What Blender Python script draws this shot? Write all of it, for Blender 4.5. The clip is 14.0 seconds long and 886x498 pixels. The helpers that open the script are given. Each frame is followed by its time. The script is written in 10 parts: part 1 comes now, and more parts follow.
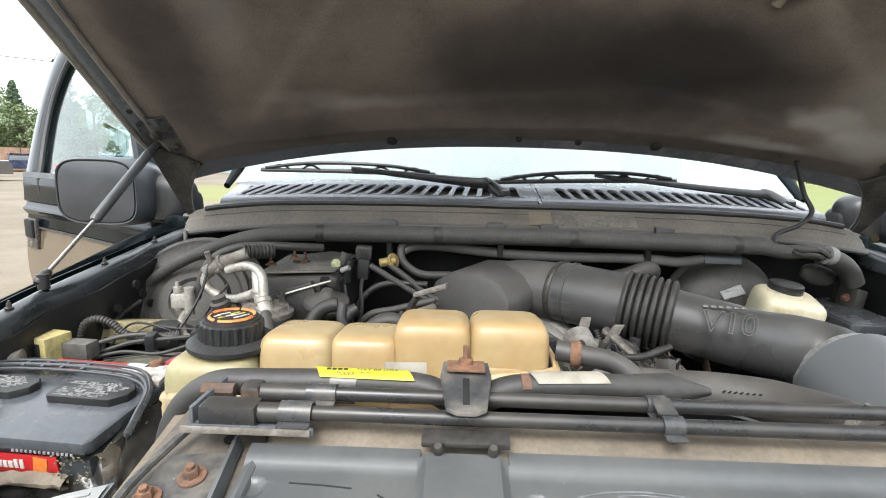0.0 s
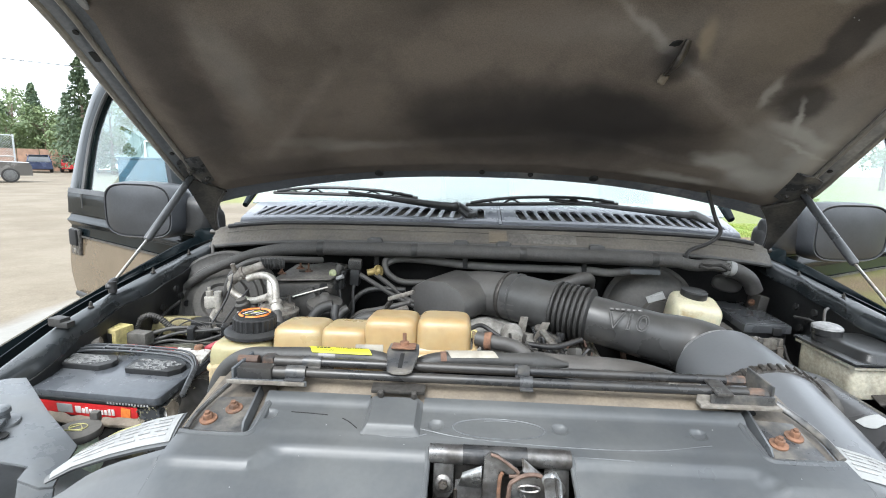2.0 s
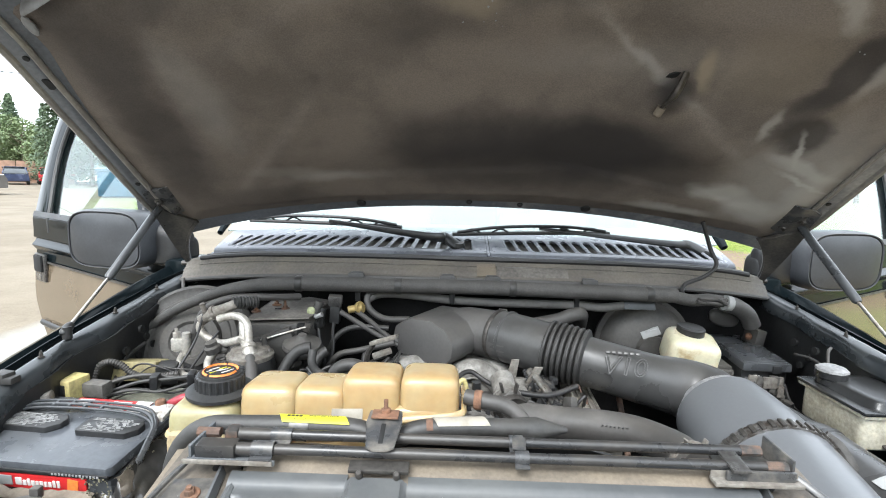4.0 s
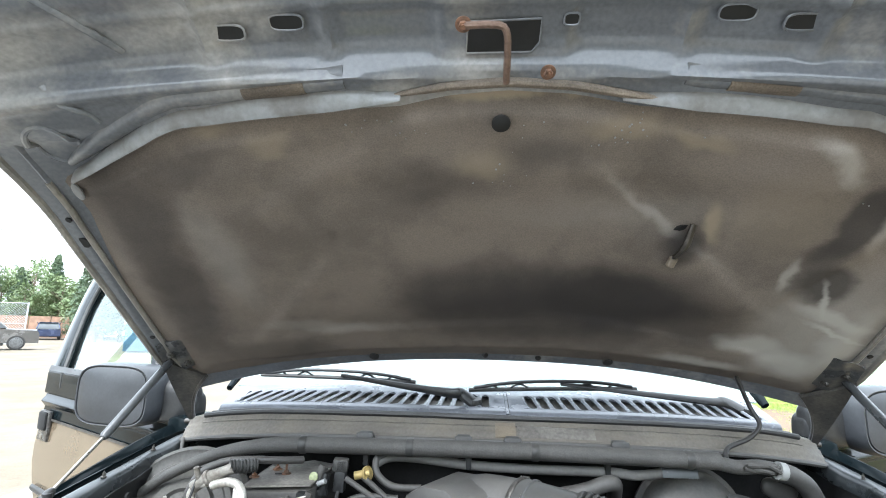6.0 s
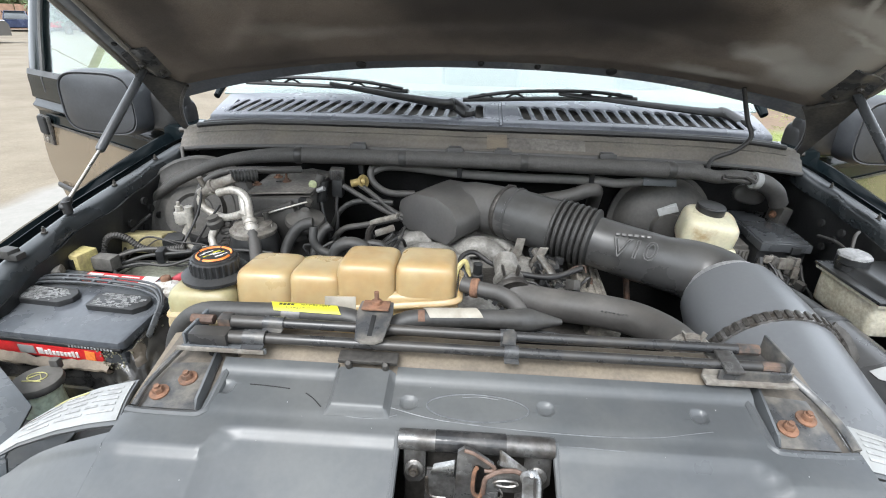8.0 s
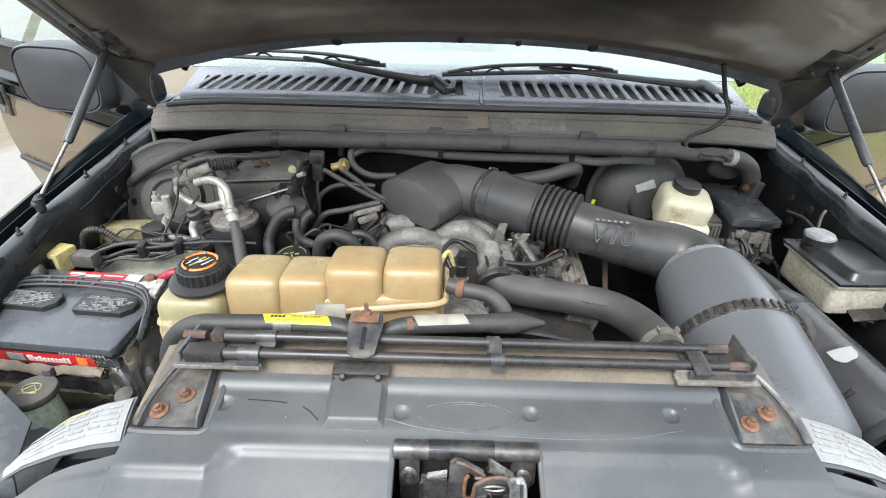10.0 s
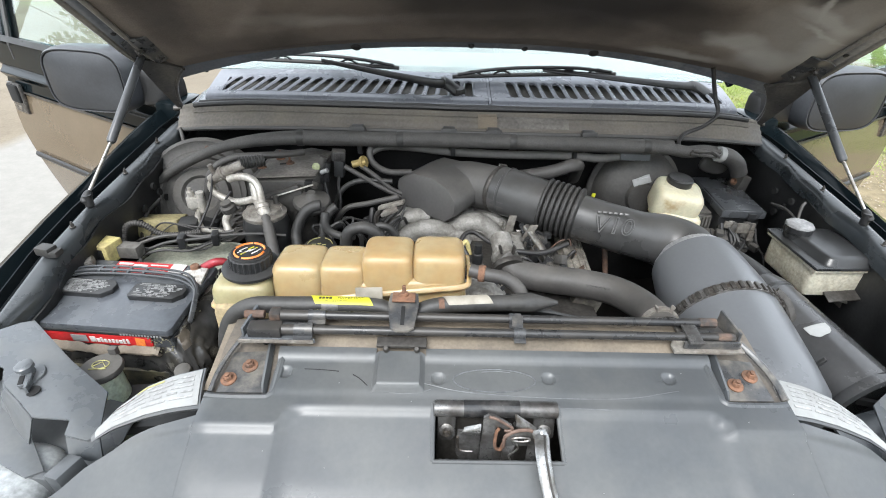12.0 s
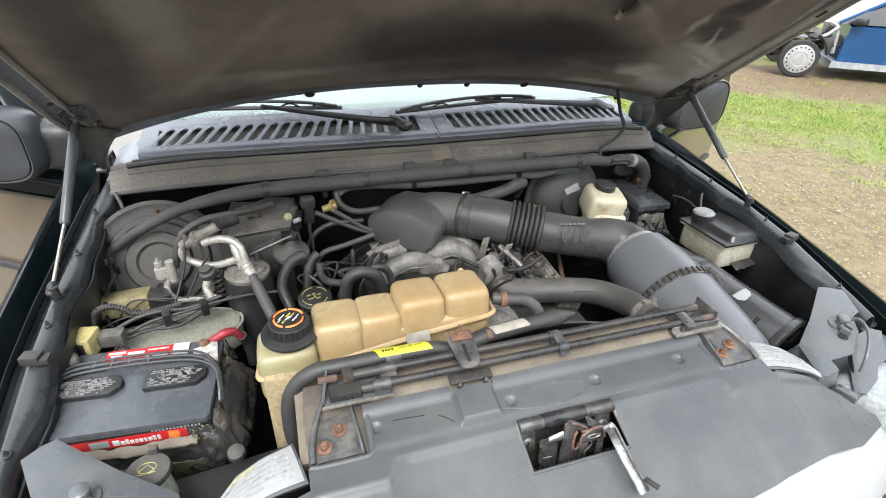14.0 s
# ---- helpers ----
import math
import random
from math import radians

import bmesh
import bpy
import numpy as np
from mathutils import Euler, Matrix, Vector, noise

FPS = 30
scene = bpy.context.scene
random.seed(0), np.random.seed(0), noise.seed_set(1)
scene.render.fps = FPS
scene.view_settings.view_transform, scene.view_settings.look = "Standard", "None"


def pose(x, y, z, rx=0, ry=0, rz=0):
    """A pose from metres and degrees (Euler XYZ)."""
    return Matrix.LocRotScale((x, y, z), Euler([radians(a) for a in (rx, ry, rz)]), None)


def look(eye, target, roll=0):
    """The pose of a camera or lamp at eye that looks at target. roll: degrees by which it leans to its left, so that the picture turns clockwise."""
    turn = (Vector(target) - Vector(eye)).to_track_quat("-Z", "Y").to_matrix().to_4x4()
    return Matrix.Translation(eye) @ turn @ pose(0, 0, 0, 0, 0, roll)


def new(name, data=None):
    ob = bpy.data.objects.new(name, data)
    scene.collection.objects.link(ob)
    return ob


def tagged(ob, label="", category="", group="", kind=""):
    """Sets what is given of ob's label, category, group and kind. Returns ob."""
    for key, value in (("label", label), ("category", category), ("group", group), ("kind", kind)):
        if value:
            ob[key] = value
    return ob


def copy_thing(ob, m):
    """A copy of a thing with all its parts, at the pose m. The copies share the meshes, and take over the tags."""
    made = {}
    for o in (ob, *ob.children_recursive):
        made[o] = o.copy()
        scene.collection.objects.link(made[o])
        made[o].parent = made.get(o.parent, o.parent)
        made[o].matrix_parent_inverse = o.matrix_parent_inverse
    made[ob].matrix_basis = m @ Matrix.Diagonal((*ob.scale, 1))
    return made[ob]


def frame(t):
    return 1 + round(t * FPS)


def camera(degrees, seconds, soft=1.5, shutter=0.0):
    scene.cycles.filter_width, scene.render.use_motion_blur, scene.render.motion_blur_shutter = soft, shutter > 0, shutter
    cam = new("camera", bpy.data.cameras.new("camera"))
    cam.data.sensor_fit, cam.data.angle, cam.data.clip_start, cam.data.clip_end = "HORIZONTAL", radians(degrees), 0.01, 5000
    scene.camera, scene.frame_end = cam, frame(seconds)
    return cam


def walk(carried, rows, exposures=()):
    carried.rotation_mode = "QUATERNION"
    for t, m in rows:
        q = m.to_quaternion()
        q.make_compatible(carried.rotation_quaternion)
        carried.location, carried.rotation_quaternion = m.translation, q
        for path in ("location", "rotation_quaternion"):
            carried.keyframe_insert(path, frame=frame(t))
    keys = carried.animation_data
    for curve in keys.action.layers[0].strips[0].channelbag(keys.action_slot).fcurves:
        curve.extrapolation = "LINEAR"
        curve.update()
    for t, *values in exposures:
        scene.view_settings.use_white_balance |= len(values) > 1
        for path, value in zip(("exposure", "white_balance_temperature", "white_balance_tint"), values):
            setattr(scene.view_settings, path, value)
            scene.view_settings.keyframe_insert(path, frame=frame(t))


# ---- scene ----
cam = camera(83.3, 14.0, 1.0)
METRES, EYE, TILT, LEAN, TURN = 1.12, 1.42, -9.6, -1.5, 1.5
ROWS = [
    (0.0, 0.0, 0.0, 0.0, 0.0, 0.0, -0.0),
    (0.5, 0.0086, 0.0099, 0.0048, 1.52, 0.03, -0.26),
    (1.0, 0.0343, -0.051, 0.0049, 2.17, 0.1, -0.37),
    (1.5, 0.0576, -0.1726, -0.0002, 2.16, 0.15, -0.41),
    (2.0, 0.0842, -0.243, 0.0298, 1.12, 0.06, -0.24),
    (2.5, 0.0993, -0.22, 0.0586, -1.21, 0.12, 0.16),
    (3.0, 0.0826, -0.1887, 0.0828, -1.61, 0.49, 0.18),
    (5.5, 0.0835, -0.1727, 0.0847, 1.81, 10.2, -0.3),
    (6.0, 0.0964, -0.1621, 0.083, 1.79, 18.97, -0.25),
    (6.5, 0.106, -0.1479, 0.0917, 1.97, 11.66, -0.36),
    (7.0, 0.1154, -0.1365, 0.1, 1.92, 0.98, -0.36),
    (7.5, 0.1152, -0.1305, 0.1006, 1.96, -9.83, -0.36),
    (8.0, 0.1166, -0.1257, 0.1179, 1.99, -14.96, -0.33),
    (8.2, 0.1160, -0.1255, 0.1190, 1.93, -15.02, -0.33),
    (10.5, 0.1076, -0.1161, 0.2204, -1.13, -21.88, 0.21),
    (11.0, 0.1173, -0.1261, 0.2352, -1.21, -21.9, 0.18),
    (11.5, 0.0979, -0.1523, 0.2378, -1.27, -21.83, 0.14),
    (12.0, 0.057, -0.1988, 0.2216, -1.66, -21.79, 0.17),
    (12.5, 0.022, -0.2042, 0.2512, -3.21, -21.67, 0.42),
    (13.0, -0.0397, -0.1903, 0.2776, -3.68, -21.54, 0.4),
    (13.5, -0.1504, -0.206, 0.2839, -9.29, -21.51, 1.43),
    (14.0, -0.1996, -0.2017, 0.3122, -18.76, -21.95, 2.86),
]
walk(cam, [(t, pose(-0.165, 0, EYE) @ pose(0, 0, 0, 0, LEAN, 0) @ pose(0, 0, 0, 0, 0, TURN) @ pose(0, 0, 0, TILT) @ pose(METRES * x, METRES * y, METRES * z, 90 + pitch, roll, yaw)) for t, x, y, z, yaw, pitch, roll in ROWS],
     [(0, 1.50, 6550, 9), (1.5, 1.50, 6200, 8), (3, 1.66, 6350, 8), (5.3, 1.90, 6050, 7), (6, 2.15, 6000, 6), (6.5, 2.04, 6050, 7), (7.0, 1.78, 6150, 8), (7.5, 1.58, 6200, 8), (8, 1.45, 6300, 9), (11, 1.46, 6300, 9), (12.5, 1.44, 6350, 9), (13.0, 1.45, 6380, 9), (14, 1.38, 6450, 10)])

# ---- light: bright overcast sky ----
world = bpy.data.worlds.new("sky")
scene.world = world
world.use_nodes = True
wn = world.node_tree
wn.nodes.clear()
sky = wn.nodes.new("ShaderNodeTexSky")
sky.sky_type = "NISHITA"
sky.sun_disc = False
sky.sun_elevation = radians(52)
sky.sun_rotation = radians(200)
sky.air_density, sky.dust_density, sky.ozone_density = 1.0, 3.0, 1.0
grey = wn.nodes.new("ShaderNodeHueSaturation")
grey.inputs["Saturation"].default_value = 0.22
cloud = wn.nodes.new("ShaderNodeMix")
cloud.data_type = "RGBA"
cloud.inputs["Factor"].default_value = 0.55
cloud.inputs[7].default_value = (9.0, 9.6, 10.3, 1)
bg = wn.nodes.new("ShaderNodeBackground")
bg.inputs["Strength"].default_value = 0.15
wout = wn.nodes.new("ShaderNodeOutputWorld")
wn.links.new(sky.outputs[0], grey.inputs["Color"])
wn.links.new(grey.outputs[0], cloud.inputs[6])
wn.links.new(cloud.outputs[2], bg.inputs["Color"])
wn.links.new(bg.outputs[0], wout.inputs["Surface"])
sun = new("sun", bpy.data.lights.new("sun", "SUN"))
sun.data.energy, sun.data.angle, sun.data.color = 1.2, radians(25), (1.0, 0.985, 0.96)
sun.matrix_world = look((-1.5, -3.0, 6.0), (0, 0.6, 1.0))

# ---- building helpers ----
def thing(name, label, category, at=(0, 0, 0), group="", kind=""):
    ob = new(name)
    ob.location = at
    ob.empty_display_size = 0.05
    bpy.context.view_layer.update()
    return tagged(ob, label, category, group, kind)


def part(name, bm, material, parent=None, label="", sharp=38, category="", kind="", group=""):
    """Link a bmesh, in world places, as one mesh object under a thing or a part."""
    me = bpy.data.meshes.new(name)
    bmesh.ops.recalc_face_normals(bm, faces=bm.faces)
    bm.to_mesh(me)
    bm.free()
    for poly in me.polygons:
        poly.use_smooth = True
    me.set_sharp_from_angle(angle=radians(sharp))
    me.materials.append(material)
    ob = new(name, me)
    if parent is not None:
        ob.parent = parent
        at = Vector((0, 0, 0))
        up = parent
        while up is not None:
            at += up.location
            up = up.parent
        ob.location = -at
    return tagged(ob, label, category, group, kind)


def spline(pts, sub=6):
    """A smooth line through the points."""
    p = [Vector(q) for q in pts]
    if len(p) < 3:
        return p
    ext = [2 * p[0] - p[1]] + p + [2 * p[-1] - p[-2]]
    out = []
    for i in range(1, len(ext) - 2):
        a, b, c, d = ext[i - 1:i + 3]
        for k in range(sub):
            t = k / sub
            out.append(0.5 * ((2 * b) + (c - a) * t + (2 * a - 5 * b + 4 * c - d) * t * t + (3 * b - a - 3 * c + d) * t ** 3))
    return out + [p[-1]]


def skin(bm, rings, caps=True, closed=True):
    """Join rings of points into a skin."""
    vs = [[bm.verts.new(p) for p in ring] for ring in rings]
    n = len(vs[0])
    for a, b in zip(vs, vs[1:]):
        for i in range(n if closed else n - 1):
            j = (i + 1) % n
            bm.faces.new((a[i], a[j], b[j], b[i]))
    if caps:
        bm.faces.new(list(reversed(vs[0])))
        bm.faces.new(vs[-1])
    return bm


def tube(pts, r, seg=12, sub=6, bm=None, flat=1.0, smooth=True, caps=True):
    """A round hose along a smooth line; r is one radius or one for each point."""
    bm = bm or bmesh.new()
    line = spline(pts, sub) if smooth else [Vector(q) for q in pts]
    n = len(line)
    if isinstance(r, (int, float)):
        rad = [r] * n
    else:
        rad = [float(q) for q in np.interp(np.linspace(0, len(r) - 1, n), range(len(r)), r)]
    side = None
    rings = []
    for i, p in enumerate(line):
        d = (line[min(i + 1, n - 1)] - line[max(i - 1, 0)]).normalized()
        if side is None:
            side = d.orthogonal().normalized()
        side = (side - d * side.dot(d)).normalized()
        up = d.cross(side)
        rings.append([p + rad[i] * (math.cos(a) * side + flat * math.sin(a) * up) for a in [2 * math.pi * k / seg for k in range(seg)]])
    return skin(bm, rings, caps)


def conduit(pts, r, pitch=0.006, seg=10, depth=0.14, sub=8):
    """A convoluted hose: a tube whose radius swells at every pitch."""
    line = spline(pts, sub)
    run, out = [0.0], []
    for a, b in zip(line, line[1:]):
        run.append(run[-1] + (b - a).length)
    n = max(4, int(run[-1] / pitch * 4))
    k = 0
    for i in range(n + 1):
        d = run[-1] * i / n
        while k < len(run) - 2 and run[k + 1] < d:
            k += 1
        f = (d - run[k]) / max(1e-9, run[k + 1] - run[k])
        out.append(line[k].lerp(line[k + 1], f))
    rad = [r * (1 + depth * (1 if i % 4 in (0, 1) else -0.6)) for i in range(n + 1)]
    return tube(out, rad, seg, 1, smooth=False)


def lathe(profile, at, axis=(0, 0, 1), seg=28, bm=None):
    """Turn a profile of (radius, height) round an axis."""
    bm = bm or bmesh.new()
    at, ax = Vector(at), Vector(axis).normalized()
    u = ax.orthogonal().normalized()
    v = ax.cross(u)
    rings = [[at + ax * h + max(r, 1e-4) * (math.cos(a) * u + math.sin(a) * v) for a in [2 * math.pi * k / seg for k in range(seg)]] for r, h in profile]
    return skin(bm, rings)


def rod(a, b, r, r2=None, seg=12, bm=None):
    a, b = Vector(a), Vector(b)
    return lathe([(r, 0), (r if r2 is None else r2, (b - a).length)], a, b - a, seg, bm)


def rbox(c, s, bevel=0.004, rot=(0, 0, 0), bm=None, seg=2):
    """A box with rounded edges: centre, size, turn in degrees."""
    own = bmesh.new()
    bmesh.ops.create_cube(own, size=1.0)
    bmesh.ops.scale(own, vec=s, verts=own.verts)
    if bevel > 0:
        bmesh.ops.bevel(own, geom=own.edges[:], offset=bevel, segments=seg, profile=0.6, affect="EDGES")
    own.transform(pose(*c, *rot))
    return merge(bm, own)


def merge(bm, own):
    if bm is None:
        return own
    me = bpy.data.meshes.new("tmp")
    own.to_mesh(me)
    own.free()
    bm.from_mesh(me)
    bpy.data.meshes.remove(me)
    return bm


def plate(outline, lift, bevel=0.0, m=None, bm=None):
    """A flat plate: a closed outline in the xy plane, made as thick as lift, then moved by m."""
    own = bmesh.new()
    a = [own.verts.new((x, y, 0)) for x, y in outline]
    f = own.faces.new(a)
    ext = bmesh.ops.extrude_face_region(own, geom=[f])
    bmesh.ops.translate(own, vec=(0, 0, lift), verts=[v for v in ext["geom"] if isinstance(v, bmesh.types.BMVert)])
    if bevel > 0:
        bmesh.ops.recalc_face_normals(own, faces=own.faces)
        bmesh.ops.bevel(own, geom=own.edges[:], offset=bevel, segments=2, profile=0.6, affect="EDGES")
    if m is not None:
        own.transform(m)
    return merge(bm, own)


def prism(pts, way, bm=None, bevel=0.0):
    """A solid from a closed outline of places, drawn out along a way."""
    own = bmesh.new()
    a = [own.verts.new(p) for p in pts]
    f = own.faces.new(a)
    ext = bmesh.ops.extrude_face_region(own, geom=[f])
    bmesh.ops.translate(own, vec=way, verts=[v for v in ext["geom"] if isinstance(v, bmesh.types.BMVert)])
    bmesh.ops.recalc_face_normals(own, faces=own.faces)
    if bevel > 0:
        bmesh.ops.bevel(own, geom=own.edges[:], offset=bevel, segments=2, profile=0.6, affect="EDGES")
    return merge(bm, own)


def sheet(f, us, vs, thick=0.003, hole=None, bm=None):
    """A sheet over a grid of u and v, with a thickness along its normals; hole(u, v) leaves cells out."""
    own = bmesh.new()
    P = [[Vector(f(u, v)) for v in vs] for u in us]
    nu, nv = len(us), len(vs)
    N = [[None] * nv for _ in us]
    for i in range(nu):
        for j in range(nv):
            du = P[min(i + 1, nu - 1)][j] - P[max(i - 1, 0)][j]
            dv = P[i][min(j + 1, nv - 1)] - P[i][max(j - 1, 0)]
            n = du.cross(dv)
            N[i][j] = n.normalized() if n.length > 1e-12 else Vector((0, 0, 1))
    keep = {(i, j) for i in range(nu - 1) for j in range(nv - 1)
            if hole is None or not hole((us[i] + us[i + 1]) / 2, (vs[j] + vs[j + 1]) / 2)}
    A, B = {}, {}

    def va(i, j):
        if (i, j) not in A:
            A[i, j] = own.verts.new(P[i][j])
            B[i, j] = own.verts.new(P[i][j] - thick * N[i][j])
        return A[i, j]

    for i, j in keep:
        c = [(i, j), (i + 1, j), (i + 1, j + 1), (i, j + 1)]
        q = [va(*k) for k in c]
        own.faces.new(q)
        own.faces.new([B[k] for k in reversed(c)])
        for (a, b), near in zip(zip(c, c[1:] + c[:1]), ((i, j - 1), (i + 1, j), (i, j + 1), (i - 1, j))):
            if near not in keep:
                own.faces.new((A[b], A[a], B[a], B[b]))
    return merge(bm, own)


def pillow(c, s, e=0.45, rot=(0, 0, 0), nu=20, nv=12, bm=None):
    """A puffed box (superellipsoid): centre and full size."""
    def pw(v):
        return math.copysign(abs(v) ** e, v)
    m = pose(*c, *rot)
    rings = []
    for j in range(nv + 1):
        b = -math.pi / 2 + math.pi * j / nv
        b = max(min(b, math.pi / 2 - 0.02), -math.pi / 2 + 0.02)
        rings.append([m @ Vector((s[0] / 2 * pw(math.cos(b)) * pw(math.cos(a)), s[1] / 2 * pw(math.cos(b)) * pw(math.sin(a)), s[2] / 2 * pw(math.sin(b))))
                      for a in [2 * math.pi * k / nu for k in range(nu)]])
    return skin(bm or bmesh.new(), rings)


def arc(n, a, b):
    return [a + (b - a) * k / n for k in range(n + 1)]


def bolt(at, axis=(0, 0, 1), r=0.011, bm=None):
    """A hex bolt head on its washer."""
    bm = lathe([(r * 1.7, 0), (r * 1.7, 0.002), (r * 1.5, 0.0028)], at, axis, 20, bm)
    ax = Vector(axis).normalized()
    lathe([(r, 0.0028), (r, 0.008), (r * 0.85, 0.0095)], Vector(at), ax, 6, bm)
    return lathe([(r * 0.5, 0.0095), (r * 0.5, 0.013)], Vector(at), ax, 10, bm)

# ---- materials ----
def mat(name, col, rough=0.5, metal=0.0, col2=None, scale=9.0, amount=0.6, fine=140.0, bump=0.15, grain=0.25,
        dust=0.0, dustcol=(0.20, 0.17, 0.13), coat=0.0, spec=0.5, sss=0.0, stretch=(1, 1, 1), lo=0.42, hi=0.62):
    m = bpy.data.materials.new(name)
    m.use_nodes = True
    nt = m.node_tree
    b = nt.nodes["Principled BSDF"]
    L = nt.links.new

    def nd(kind):
        return nt.nodes.new("ShaderNode" + kind)

    tc = nd("TexCoord")
    mp = nd("Mapping")
    mp.inputs["Scale"].default_value = stretch
    L(tc.outputs["Object"], mp.inputs[0])
    big = nd("TexNoise")
    big.inputs["Scale"].default_value, big.inputs["Detail"].default_value, big.inputs["Roughness"].default_value = scale, 6, 0.62
    L(mp.outputs[0], big.inputs["Vector"])
    small = nd("TexNoise")
    small.inputs["Scale"].default_value, small.inputs["Detail"].default_value = fine, 4
    L(mp.outputs[0], small.inputs["Vector"])
    ramp = nd("MapRange")
    ramp.inputs[1].default_value, ramp.inputs[2].default_value = lo, hi
    ramp.inputs[3].default_value, ramp.inputs[4].default_value = 0.0, amount
    L(big.outputs[0], ramp.inputs[0])
    mix = nd("Mix")
    mix.data_type = "RGBA"
    c2 = col2 or tuple(min(1, v * 1.6 + 0.012) for v in col)
    mix.inputs[6].default_value, mix.inputs[7].default_value = (*col, 1), (*c2, 1)
    L(ramp.outputs[0], mix.inputs[0])
    g = nd("MapRange")
    g.inputs[1].default_value, g.inputs[2].default_value, g.inputs[3].default_value, g.inputs[4].default_value = 0.3, 0.7, 1 - grain, 1 + grain
    L(small.outputs[0], g.inputs[0])
    mul = nd("VectorMath")
    mul.operation = "SCALE"
    L(mix.outputs[2], mul.inputs[0])
    L(g.outputs[0], mul.inputs["Scale"])
    colour = mul.outputs[0]
    rr = nd("MapRange")
    rr.inputs[1].default_value, rr.inputs[2].default_value = 0.3, 0.7
    rr.inputs[3].default_value, rr.inputs[4].default_value = max(0.02, rough - 0.10), min(1, rough + 0.14)
    L(big.outputs[0], rr.inputs[0])
    roughness = rr.outputs[0]
    if dust > 0:
        geo = nd("NewGeometry")
        sep = nd("SeparateXYZ")
        L(geo.outputs["Normal"], sep.inputs[0])
        up = nd("MapRange")
        up.inputs[1].default_value, up.inputs[2].default_value, up.inputs[3].default_value, up.inputs[4].default_value = -0.1, 0.9, 0.15, 1.0
        L(sep.outputs[2], up.inputs[0])
        dn = nd("TexNoise")
        dn.inputs["Scale"].default_value, dn.inputs["Detail"].default_value = scale * 2.3, 8
        L(tc.outputs["Object"], dn.inputs["Vector"])
        dr = nd("MapRange")
        dr.inputs[1].default_value, dr.inputs[2].default_value, dr.inputs[3].default_value, dr.inputs[4].default_value = 0.32, 0.72, 0.25, 1.0
        L(dn.outputs[0], dr.inputs[0])
        m1 = nd("Math")
        m1.operation = "MULTIPLY"
        L(up.outputs[0], m1.inputs[0])
        L(dr.outputs[0], m1.inputs[1])
        m2 = nd("Math")
        m2.operation = "MULTIPLY"
        m2.inputs[1].default_value = dust
        L(m1.outputs[0], m2.inputs[0])
        dm = nd("Mix")
        dm.data_type = "RGBA"
        dm.inputs[7].default_value = (*dustcol, 1)
        L(m2.outputs[0], dm.inputs[0])
        L(colour, dm.inputs[6])
        colour = dm.outputs[2]
        ra = nd("Math")
        ra.operation = "ADD"
        ra.use_clamp = True
        L(m2.outputs[0], ra.inputs[1])
        L(roughness, ra.inputs[0])
        roughness = ra.outputs[0]
    L(colour, b.inputs["Base Color"])
    L(roughness, b.inputs["Roughness"])
    b.inputs["Metallic"].default_value = metal
    b.inputs["Specular IOR Level"].default_value = spec
    b.inputs["Coat Weight"].default_value = coat
    b.inputs["Coat Roughness"].default_value = 0.05
    if sss > 0:
        b.inputs["Subsurface Weight"].default_value = sss
        b.inputs["Subsurface Radius"].default_value = (0.02, 0.012, 0.006)
        b.inputs["Subsurface Scale"].default_value = 0.6
    if bump > 0:
        bp = nd("Bump")
        bp.inputs["Strength"].default_value, bp.inputs["Distance"].default_value = bump, 0.002
        L(small.outputs[0], bp.inputs["Height"])
        L(bp.outputs[0], b.inputs["Normal"])
    return m


def glass(name, tint=(0.75, 0.88, 0.84), rough=0.01):
    m = bpy.data.materials.new(name)
    m.use_nodes = True
    b = m.node_tree.nodes["Principled BSDF"]
    b.inputs["Base Color"].default_value = (*tint, 1)
    b.inputs["Roughness"].default_value = rough
    b.inputs["IOR"].default_value = 1.5
    b.inputs["Transmission Weight"].default_value = 1.0
    return m


M = {}
M["plastic"] = mat("black_plastic", (0.013, 0.0135, 0.0145), 0.32, dust=0.16, scale=6, dustcol=(0.13, 0.12, 0.105))
M["plastic_clean"] = mat("satin_black_plastic", (0.052, 0.055, 0.059), 0.28, dust=0.04, scale=5, grain=0.06, bump=0.04)
M["plastic_dusty"] = mat("dusty_black_plastic", (0.032, 0.031, 0.030), 0.46, dust=0.40, scale=7, dustcol=(0.20, 0.18, 0.15))
M["resonator"] = mat("dust_dulled_grey_plastic", (0.064, 0.062, 0.061), 0.38, dust=0.26, scale=6, dustcol=(0.20, 0.18, 0.15), lo=0.4, hi=0.7, grain=0.08, bump=0.05)
M["shroud"] = mat("grey_black_moulded_plastic", (0.056, 0.061, 0.066), 0.30, col2=(0.092, 0.095, 0.095), scale=4.5, amount=0.85, dust=0.06, grain=0.05, bump=0.04)
M["scuff_line"] = mat("pale_rubbed_plastic", (0.115, 0.12, 0.125), 0.4, col2=(0.075, 0.078, 0.082), scale=60, amount=0.7, bump=0)
M["rubber"] = mat("dusty_rubber", (0.020, 0.0198, 0.0194), 0.42, dust=0.22, scale=10, dustcol=(0.16, 0.147, 0.128))
M["rubber_grey"] = mat("grey_aged_rubber", (0.036, 0.034, 0.0325), 0.42, dust=0.28, scale=9, dustcol=(0.19, 0.173, 0.15), grain=0.12, bump=0.08)
M["hose_pale"] = mat("pale_dusty_hose", (0.085, 0.082, 0.078), 0.5, dust=0.40, scale=9, dustcol=(0.27, 0.25, 0.22), grain=0.12, bump=0.08)
